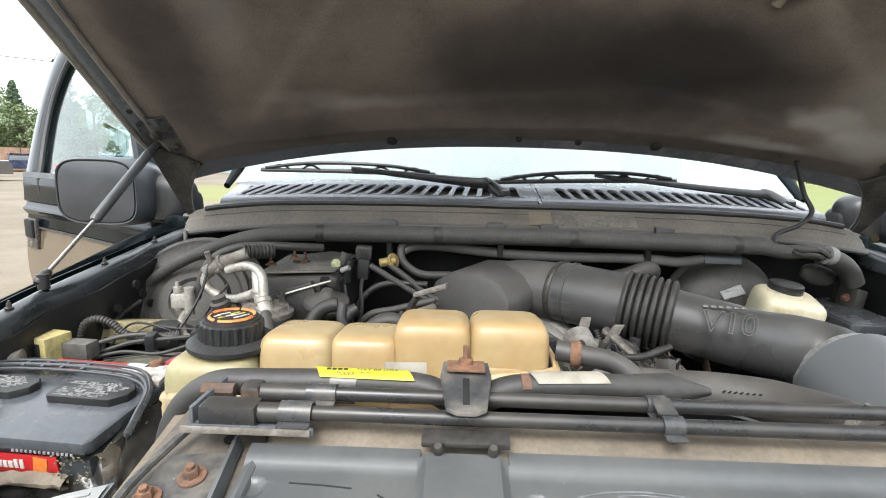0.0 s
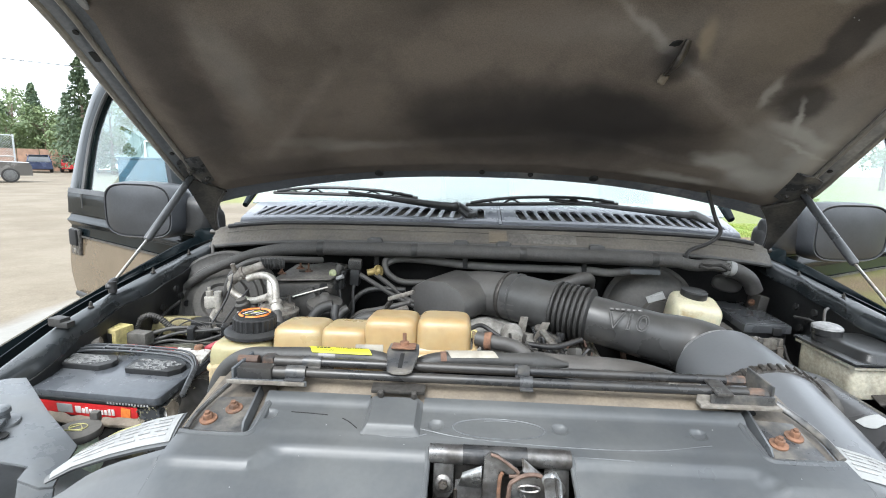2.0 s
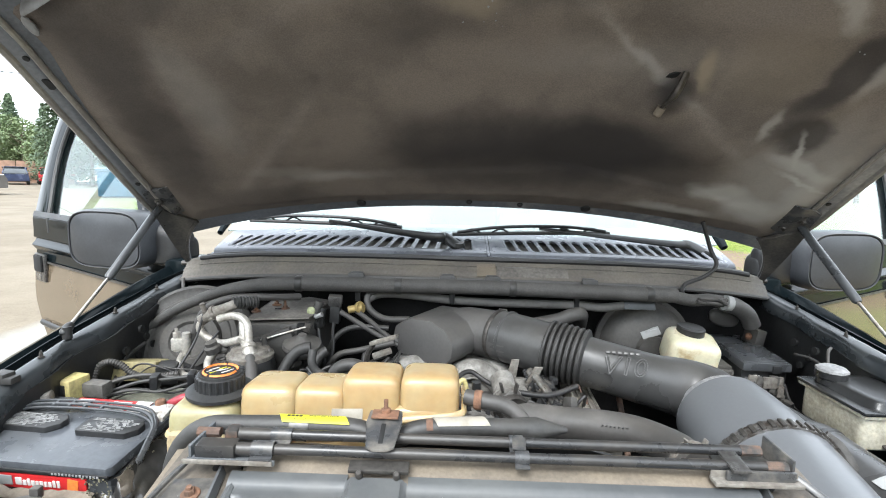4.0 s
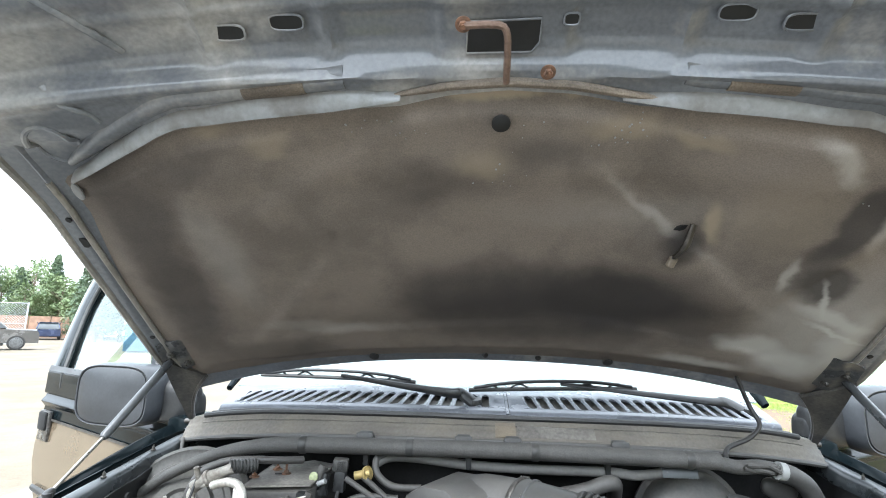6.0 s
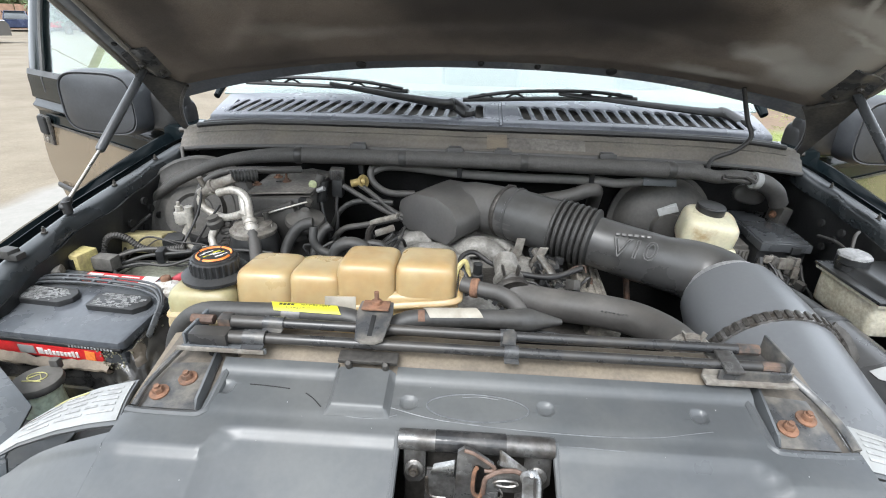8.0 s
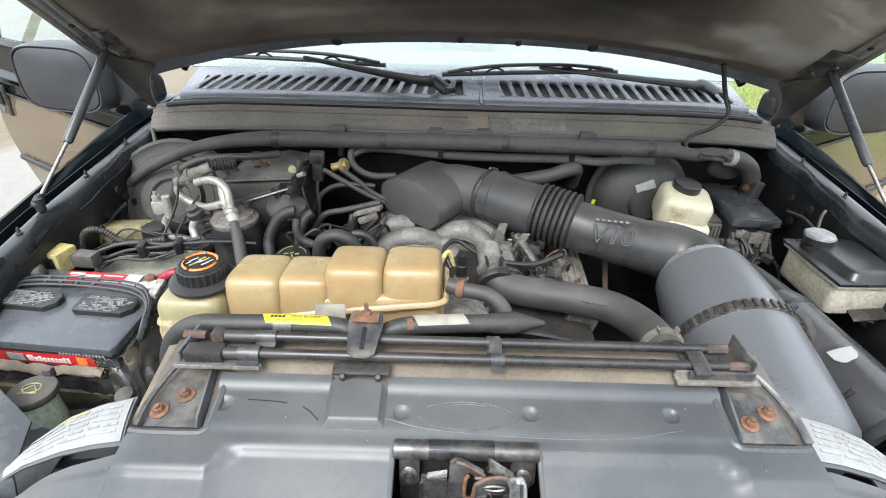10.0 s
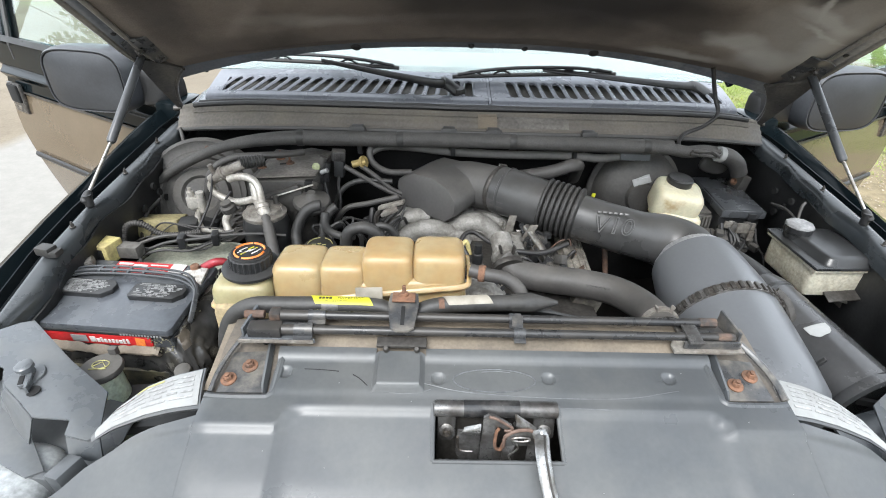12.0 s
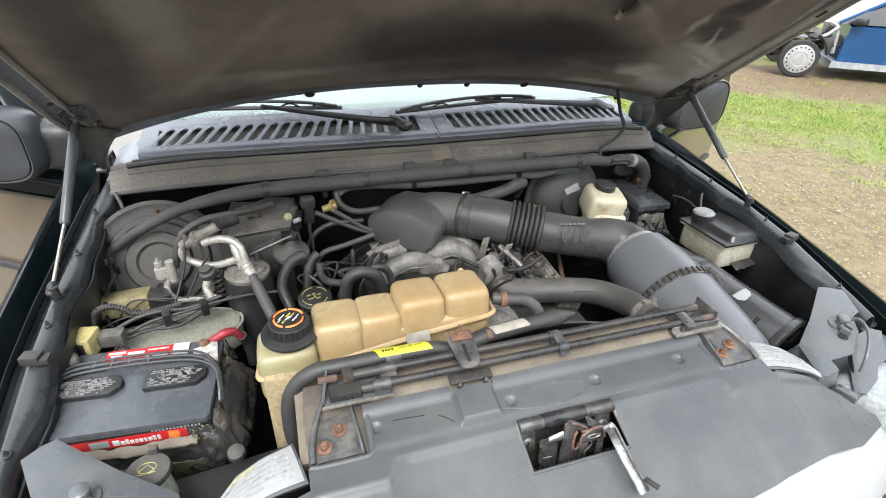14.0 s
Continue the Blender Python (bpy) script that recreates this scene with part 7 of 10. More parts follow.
def build_loom_front():
    h = thing("cooler_hose", "black hose with yellow and white labels along the radiator", "hose", (-0.15, 0.46, 1.19))
    pts = [(-0.440, 0.44, 1.02), (-0.448, 0.450, 1.10), (-0.440, 0.462, 1.160), (-0.405, 0.466, 1.194), (-0.34, 0.463, 1.202), (-0.20, 0.461, 1.204), (-0.15, 0.455, 1.190), (-0.10, 0.466, 1.203), (-0.02, 0.474, 1.204), (0.045, 0.482, 1.200)]
    part("hose", tube(pts, 0.0135, 14, 6), M["rubber"], h)
    part("flat_end", tube([(0.025, 0.480, 1.201), (0.06, 0.486, 1.199), (0.105, 0.492, 1.195)], [0.015, 0.017, 0.004], 12, 5, flat=0.8), M["rubber"], h)
    def strip(x0, x1, y0, y1, z, a0, a1, skew):
        """A label stuck round part of the hose."""
        def f(u, v):
            a = a0 + (a1 - a0) * v
            w = u + skew * (v - 0.5)
            return (x0 + (x1 - x0) * w, y0 + (y1 - y0) * w - 0.0144 * math.sin(a), z + 0.0144 * math.cos(a))
        return sheet(f, arc(8, 0, 1), arc(8, 0, 1), 0.0006)
    yl = part("yellow_label", strip(-0.296, -0.204, 0.462, 0.460, 1.204, -0.65, 0.80, 0.12), M["yellow"], h, "bright yellow warning label")
    text_on("MAY BE HOT", 0.0070, pose(-0.236, 0.4612, 1.2188, 0, 0, 0), M["ink"], yl, "warning_line", 0.0002)
    text_on("POURRAIT ETRE CHAUDE", 0.0056, pose(-0.243, 0.4545, 1.2172, 27, 0, 0), M["ink"], yl, "second_line", 0.0002)
    ln = bmesh.new()
    for k in range(4):
        rbox((-0.284 + 0.0055 * k, 0.4612, 1.2187), (0.0042, 0.0044, 0.0006), 0, (0, 0, 0), ln)
    part("warning_bars", ln, M["ink"], yl)
    part("white_label", strip(-0.084, -0.012, 0.468, 0.475, 1.204, -0.4, 0.95, 0.15), M["cream_label"], h, "worn cream label")
    part("worn_patch", strip(-0.095, -0.086, 0.467, 0.468, 1.204, 0.1, 1.3, 0.2), M["rust_dark"], h)


build_loom_front()


def build_intake():
    a = thing("air_intake", "black plastic air intake duct with a ribbed bellows", "intake", (0.2, 0.9, 1.1))
    # resonator box on the throttle
    face = [(-0.213, 1.061, 1.144), (-0.206, 1.058, 1.169), (-0.166, 1.022, 1.200), (-0.112, 0.972, 1.208), (-0.076, 0.934, 1.196), (-0.057, 0.911, 1.168), (-0.060, 0.909, 1.135), (-0.082, 0.924, 1.106), (-0.197, 1.038, 1.100)]
    way = Vector((0.085, 0.095, 0.012))
    box = prism(face, way, bevel=0.013)
    part("resonator", box, M["resonator"], a, "dusty black resonator box")
    part("throttle_elbow", tube([(-0.08, 1.060, 1.160), (-0.02, 1.045, 1.166), (0.05, 1.005, 1.168), (0.095, 0.972, 1.167)], [0.050, 0.058, 0.059, 0.056], 24, 6), M["resonator"], a, "dusty black elbow")
    part("hose_clamp", lathe([(0.061, -0.006), (0.0625, -0.004), (0.0625, 0.004), (0.061, 0.006)], (0.055, 1.003, 1.170), (0.75, -0.6, -0.02), 32), M["steel_dark"], a)
    sc = rod((0.058, 1.030, 1.224), (0.076, 1.022, 1.224), 0.005)
    part("clamp_screw", sc, M["steel"], a)
    part("front_pipe", tube([(0.05, 1.008, 1.170), (0.11, 0.967, 1.167), (0.17, 0.925, 1.163)], 0.0605, 28, 6), M["duct"], a, "dusty black rubber cuff")
    part("cuff_bead", lathe([(0.060, -0.004), (0.063, -0.002), (0.063, 0.003), (0.060, 0.005)], (0.078, 0.990, 1.169), (0.78, -0.58, -0.03), 32), M["duct"], a)
    # bellows
    ax = Vector((0.88, -0.46, -0.10)).normalized()
    c0 = Vector((0.160, 0.932, 1.165))
    prof = []
    for k in range(7):
        h = 0.013 * k
        prof += [(0.056, h), (0.0655, h + 0.003), (0.067, h + 0.0065), (0.0655, h + 0.010)]
    prof.append((0.056, 0.092))
    part("bellows", lathe(prof, c0, ax, 36), M["rubber"], a, "ribbed black rubber bellows")
    path = [(0.225, 0.900, 1.154), (0.30, 0.878, 1.140), (0.38, 0.865, 1.122), (0.448, 0.862, 1.108), (0.486, 0.840, 1.095), (0.497, 0.800, 1.084)]
    part("air_pipe", tube(path, [0.055, 0.055, 0.057, 0.064, 0.072, 0.074], 32, 8), M["duct"], a, "smooth black air pipe with raised lettering")
    mm = pose(0.300, 0.822, 1.170, 52, -2, -14)
    outline_on("V10", 0.056, mm @ pose(0, -0.004, 0.001, 0, 8, 0), M["raised"], a, "raised_number", 0.0014)
    tb = bmesh.new()
    for k in range(6):
        own = rbox((-0.030 + 0.012 * k, 0.027, 0), (0.0085, 0.0055, 0.0024), 0.001)
        own.transform(mm)
        merge(tb, own)
    part("raised_bars", tb, M["raised"], a)
    # sensor joint, filter housing
    ax2 = Vector((0.01, -1.0, -0.20)).normalized()
    j = Vector((0.497, 0.812, 1.088))
    part("joint_ring", lathe([(0.074, -0.004), (0.080, 0.0), (0.080, 0.012), (0.074, 0.016)], j, ax2, 36), M["alu_ring"], a, "bright joint ring")
    part("filter_cone", lathe([(0.074, 0.010), (0.092, 0.022), (0.098, 0.06), (0.106, 0.13), (0.109, 0.185)], j, ax2, 40), M["filter_satin"], a, "smooth black filter housing")
    k0 = j + ax2 * 0.185
    part("filter_end", lathe([(0.108, 0.004), (0.108, 0.03), (0.103, 0.15), (0.098, 0.205), (0.080, 0.235), (0.01, 0.238)], k0, ax2, 40), M["filter_satin"], a, "smooth black filter end")
    # toothed clamp band
    bm = bmesh.new()
    u = ax2.orthogonal().normalized()
    v = ax2.cross(u)
    rings = []
    for h, r in ((-0.008, 0.108), (-0.008, 0.1115), (0.012, 0.1115), (0.012, 0.107)):
        rings.append([k0 + ax2 * h + r * (math.cos(2 * math.pi * q / 60) * u + math.sin(2 * math.pi * q / 60) * v) for q in range(60)])
    skin(bm, rings)
    part("clamp_band", bm, M["steel_worn"], a, "toothed steel clamp band")
    for q in range(44):
        an = 2 * math.pi * q / 44
        d = math.cos(an) * u + math.sin(an) * v
        if d.z > -0.25:
            own = rbox((0, 0, 0), (0.0075, 0.017, 0.005), 0.001)
            tang = ax2.cross(d)
            own.transform(Matrix.Translation(k0 + ax2 * 0.002 + d * 0.113) @ Matrix((tang, ax2, d)).transposed().to_4x4())
            part("clamp_tooth", own, M["steel_dark"], a)
    lv = tube([k0 + Vector((0.085, 0.0, 0.080)), k0 + Vector((0.105, -0.012, 0.062)), k0 + Vector((0.118, -0.030, 0.030)), k0 + Vector((0.112, -0.036, 0.0))], [0.008, 0.010, 0.010, 0.007], 8, 5, flat=0.5)
    part("clamp_lever", lv, M["steel_dark"], a, "over-centre clamp lever")
    part("vent_tab", rbox(k0 + Vector((0.082, -0.165, 0.045)), (0.006, 0.008, 0.018), 0.002, (0, 30, 0)), M["plastic"], a)


M["raised"] = mat("rubbed_raised_plastic", (0.055, 0.054, 0.052), 0.40, scale=20, grain=0.1, bump=0.02)
M["duct"] = mat("dusty_black_duct_plastic", (0.040, 0.040, 0.040), 0.28, dust=0.16, scale=6, dustcol=(0.17, 0.15, 0.12), grain=0.06, bump=0.03)
M["alu_ring"] = mat("dull_bright_ring", (0.36, 0.36, 0.36), 0.35, metal=0.6, scale=10)
build_intake()


def build_canister():
    c = thing("resonator_can", "black cylindrical intake can with a white sticker", "canister", (0.69, 0.58, 0.94))
    a, b = Vector((0.620, 0.735, 1.050)), Vector((0.694, 0.470, 1.004))
    ax = (b - a)
    n = ax.length
    part("can", lathe([(0.045, -0.01), (0.060, 0.0), (0.066, 0.02), (0.069, n * 0.8), (0.070, n)], a, ax, 36), M["gloss_black"], c)
    part("can_end", lathe([(0.071, n - 0.006), (0.075, n), (0.075, n + 0.012), (0.064, n + 0.016), (0.055, n + 0.008), (0.020, n + 0.006)], a, ax, 36), M["gloss_black"], c, "capped can end")
    part("end_slot", rbox(b + ax.normalized() * 0.014 + Vector((0, 0, 0.006)), (0.035, 0.010, 0.014), 0.003, (0, 0, -16)), M["hole"], c)
    part("collar", lathe([(0.066, 0.03), (0.0685, 0.033), (0.0685, 0.040), (0.066, 0.043)], a, ax, 36), M["plastic"], c)
    axn = ax.normalized()
    side = axn.cross(Vector((0, 0, 1))).normalized()
    up = side.cross(axn)

    def lab(u, v):
        t = -0.62 + 0.60 * u
        w = 0.10 * (1 - 0.5 * abs(u - 0.45) ** 2 * 4) + 0.008 * math.sin(9 * u)
        return a + axn * (n * (0.53 + w * v + 0.02 * u)) + 0.0705 * (math.sin(t) * -side + math.cos(t) * up)
    part("sticker", sheet(lab, arc(8, 0, 1), arc(2, 0, 1), 0.0008), M["white"], c, "small white sticker")
    neck = thing("intake_snorkel", "black plastic snorkel beside the filter", "duct", (0.63, 0.78, 1.05))
    part("duct", tube([(0.600, 0.86, 1.075), (0.612, 0.81, 1.075), (0.632, 0.76, 1.062), (0.648, 0.725, 1.045)], [0.028, 0.034, 0.042, 0.050], 18, 6, flat=0.8), M["plastic"], neck)
    part("tab", rbox((0.598, 0.735, 1.100), (0.005, 0.012, 0.020), 0.002, (0, 20, 0)), M["plastic"], neck)


build_canister()


def build_radiator_hose():
    h = thing("radiator_hose", "thick grey rubber radiator hose with spring clamps", "hose", (0.2, 0.64, 1.09))
    pts = [(0.048, 0.752, 1.120), (0.070, 0.732, 1.100), (0.100, 0.715, 1.098), (0.150, 0.695, 1.102), (0.205, 0.672, 1.110), (0.258, 0.640, 1.117), (0.288, 0.595, 1.124), (0.298, 0.545, 1.134), (0.300, 0.49, 1.140)]
    part("hose", tube(pts, 0.030, 22, 7), M["rubber_grey"], h)
    part("neck", lathe([(0.024, -0.05), (0.024, 0.0), (0.030, 0.002), (0.030, 0.006), (0.024, 0.01)], (0.050, 0.752, 1.124), (0.1, -0.9, -0.35), 20), M["cast"], h, "cast outlet neck")
    cl = lathe([(0.0335, -0.006), (0.0345, 0), (0.0335, 0.006)], (0.300, 0.512, 1.138), (0, -1, 0.1), 24)
    for dx in (-0.022, 0.022):
        rbox((0.300 + dx * 0.6, 0.510, 1.172), (0.003, 0.009, 0.014), 0.001, (0, dx * 900, 10), cl)
    part("spring_clamp", cl, M["steel_dirty"], h, "dull spring clamp")
    cl = lathe([(0.034, -0.006), (0.0352, 0), (0.034, 0.006)], (0.056, 0.728, 1.112), (0.2, -0.8, -0.4), 24)
    for dx in (-0.014, 0.014):
        rbox((0.052 + dx, 0.735, 1.150), (0.005, 0.012, 0.018), 0.001, (0, dx * 900, 10), cl)
    part("upper_clamp", cl, M["steel_dark"], h)
    ln = bmesh.new()
    for k in range(7):
        own = rbox((0.205 + 0.006 * k, 0.6400 - 0.003 * k, 1.128 + 0.0008 * k), (0.0016, 0.0012, 0.012), 0, (50, 0, 0))
        merge(ln, own)
    part("printed_bars", ln, M["rubber"], h)


build_radiator_hose()


def build_right_bay():
    bo = thing("brake_booster", "dusty black round brake booster with a white sticker", "brake booster", (0.49, 1.16, 0.97))
    ax = (0.0, -1, 0.12)
    part("drum", lathe([(0.128, 0), (0.140, 0.012), (0.140, 0.022), (0.128, 0.030), (0.120, 0.06), (0.095, 0.082), (0.045, 0.088), (0.040, 0.10)], (0.490, 1.222, 1.085), ax, 44), M["plastic_dusty"], bo)
    part("sticker", rbox((0.483, 1.138, 1.146), (0.050, 0.002, 0.024), 0.0004, (-38, -18, 0)), M["white"], bo, "small white printed sticker")
    bars = bmesh.new()
    for k in range(3):
        rbox((0.483, 1.1365 + 0.001 * k, 1.140 + 0.006 * k), (0.036, 0.001, 0.0025), 0, (-38, -18, 0), bars)
    part("sticker_bars", bars, M["label_grey"], bo)
    part("tag", rbox((0.345, 1.115, 1.10), (0.010, 0.004, 0.026), 0.001, (0, 6, 0)), M["yellow"], bo)
    part("top_tab", rbox((0.437, 1.112, 1.231), (0.082, 0.004, 0.030), 0.0015, (-20, 0, 0)), M["paint_bay"], bo, "black tab with a hole")
    re = thing("brake_reservoir", "stained cream brake fluid reservoir with a black cap", "reservoir", (0.575, 1.05, 1.02))
    part("bottle", pillow((0.554, 1.062, 1.122), (0.126, 0.112, 0.094), 0.42, (10, 8, -10), 36, 20), M["cream"], re)
    part("bottle_foot", pillow((0.560, 1.050, 1.068), (0.116, 0.100, 0.075), 0.34, (0, 8, -10), 30, 14), M["cream"], re)
    part("seam", tube([(0.557 + 0.066 * math.cos(t), 1.054 + 0.058 * math.sin(t), 1.082 - 0.007 * math.cos(t)) for t in arc(20, 0, 2 * math.pi)], 0.003, 6, 2), M["cream"], re)
    part("cap", lathe([(0.030, -0.006), (0.034, 0.002), (0.034, 0.020), (0.031, 0.023), (0.026, 0.021)], (0.556, 1.072, 1.164), (0.06, -0.08, 1), 28), M["plastic"], re, "black ribbed cap")
    mc = thing("master_cylinder", "cast aluminium brake master cylinder", "brake part", (0.57, 1.05, 0.98))
    part("cylinder", rod((0.49, 1.15, 1.02), (0.575, 0.95, 1.0), 0.026, seg=18), M["cast"], mc)
    fb = thing("fuse_box", "black fuse box with an open wiring side", "fuse box", (0.76, 1.14, 0.98))
    m = pose(0.765, 1.145, 0, 0, -1, -4)

    def bx(c, s, bev=0.004, rot=(0, 0, 0), bm=None):
        own = rbox(c, s, bev, rot)
        own.transform(m)
        return merge(bm, own)
    lid = bx((0, 0, 1.098), (0.118, 0.235, 0.022), 0.005)
    bx((0, 0, 1.109), (0.108, 0.222, 0.006), 0.003, bm=lid)
    part("lid", lid, M["plastic_clean"], fb)
    body = bx((0, 0.005, 1.04), (0.110, 0.215, 0.10), 0.004)
    part("body", body, M["plastic"], fb)
    rl = bx((-0.088, -0.045, 1.050), (0.052, 0.075, 0.050), 0.004)
    bx((-0.088, -0.045, 1.079), (0.044, 0.066, 0.008), 0.002, bm=rl)
    for k in range(5):
        bx((-0.106 + 0.009 * k, -0.085, 1.048), (0.003, 0.006, 0.044), 0.001, bm=rl)
    part("relay_block", rl, M["relay_grey"], fb, "dusty grey relay block")
    lw = bx((-0.076, -0.110, 1.020), (0.052, 0.040, 0.040), 0.003)
    bx((-0.076, -0.132, 1.026), (0.040, 0.006, 0.012), 0.001, bm=lw)
    bx((-0.060, -0.128, 1.005), (0.016, 0.014, 0.024), 0.002, (0, 0, 14), lw)
    part("lower_relay", lw, M["relay_grey"], fb)
    part("lid_latch", bx((0.022, -0.119, 1.094), (0.022, 0.008, 0.020), 0.003), M["plastic"], fb)
    part("paper_mark", bx((-0.024, -0.1165, 1.070), (0.014, 0.002, 0.014), 0.0004), M["print_white"], fb)
    pins = bmesh.new()
    random.seed(3)
    for k in range(16):
        bx((random.uniform(-0.05, 0.05), -0.112 + random.uniform(-0.01, 0.004), random.uniform(1.01, 1.075)), (random.uniform(0.008, 0.02), 0.015, random.uniform(0.01, 0.024)), 0.002, (0, random.uniform(-20, 20), 0), pins)
    part("sockets", pins, M["relay_grey"], fb)
    st = bmesh.new()
    bx((0.012, -0.124, 1.062), (0.050, 0.008, 0.030), 0.003, (0, 0, 5), st)
    bx((-0.035, -0.120, 1.068), (0.022, 0.006, 0.020), 0.002, (0, 10, 0), st)
    bx((0.030, -0.128, 1.040), (0.015, 0.006, 0.03), 0.002, (0, 0, 0), st)
    part("terminal_plate", st, M["steel_dirty"], fb, "dusty pale metal terminal")
    pr = thing("side_reservoir", "beige reservoir with a black lid and filler cap", "reservoir", (0.80, 0.83, 0.99))
    mp = pose(0.787, 0.806, 0.0, 0, 0, 2) @ Matrix.Diagonal((1.05, 1.06, 1, 1))

    def b2(c, s, bev=0.004, rot=(0, 0, 0), bm=None):
        own = rbox(c, s, bev, rot)
        own.transform(mp)
        return merge(bm, own)
    tub = pillow((0.787, 0.806, 1.088), (0.128, 0.160, 0.078), 0.16, (0, 0, 2), 32, 12)
    part("tub", tub, M["beige_box"], pr, "dull cream tub")
    part("tub_rim", b2((0, 0, 1.122), (0.131, 0.165, 0.008), 0.003), M["beige_box"], pr)
    lid = b2((0, 0, 1.129), (0.136, 0.172, 0.007), 0.003)
    own = bmesh.new()
    rings = []
    for hgt, g in ((1.131, -0.004), (1.136, 0.001), (1.146, 0.005), (1.1495, 0.009), (1.150, 0.020)):
        rings.append([mp @ Vector((0.010 + (0.056 - g) * math.copysign(abs(math.cos(t)) ** 0.35, math.cos(t)), -0.008 + (0.072 - g) * math.copysign(abs(math.sin(t)) ** 0.35, math.sin(t)), hgt)) for t in arc(39, 0, 2 * math.pi * 39 / 40)])
    skin(own, rings)
    merge(lid, own)
    part("lid", lid, M["lid_black"], pr, "glossy black moulded lid")
    cc = mp @ Vector((-0.028, 0.045, 1.135))
    part("cap_neck", lathe([(0.027, 0), (0.027, 0.012), (0.030, 0.014), (0.030, 0.027), (0.024, 0.029)], cc, (0, 0, 1), 24), M["plastic"], pr)
    part("cap", lathe([(0.026, 0), (0.031, 0.002), (0.030, 0.007), (0.022, 0.011), (0.012, 0.012), (0.008, 0.010)], cc + Vector((0, 0, 0.026)), (0, 0, 1), 8), M["cap_grey"], pr, "grey faceted filler cap")
    leg = prism([(0.770, 0.738, 1.066), (0.848, 0.745, 1.072), (0.905, 0.748, 0.960), (0.872, 0.746, 0.985), (0.800, 0.742, 1.040)], (0, 0.004, 0), bevel=0.001)
    prism([(0.770, 0.700, 1.052), (0.848, 0.705, 1.058), (0.848, 0.745, 1.072), (0.770, 0.740, 1.066)], (0, 0, 0.003), leg, 0.0008)
    part("bracket", leg, M["steel_dark"], pr, "dusty folded bracket")
    part("bracket_brace", tube([(0.790, 0.735, 1.050), (0.840, 0.735, 1.03), (0.900, 0.74, 1.015)], 0.004, 6, 4), M["steel_dirty"], pr)
    part("bracket_bolt", bolt((0.878, 0.742, 0.985), (0, -1, 0.3), 0.008), M["steel_dirty"], pr)
    cn = thing("side_connector", "small brown square connector on the fender", "connector", (0.80, 1.18, 1.12))
    part("block", rbox((0.795, 1.19, 1.125), (0.030, 0.05, 0.055), 0.004, (0, 10, 10)), M["plastic_dusty"], cn)
    part("screw", bolt((0.778, 1.185, 1.130), (-1, -0.4, 0.2), 0.006), M["rust"], cn)


M["cap_grey"] = mat("dusty_grey_cap", (0.20, 0.20, 0.20), 0.5, col2=(0.34, 0.34, 0.335), scale=34, amount=0.7, grain=0.2)
build_right_bay()


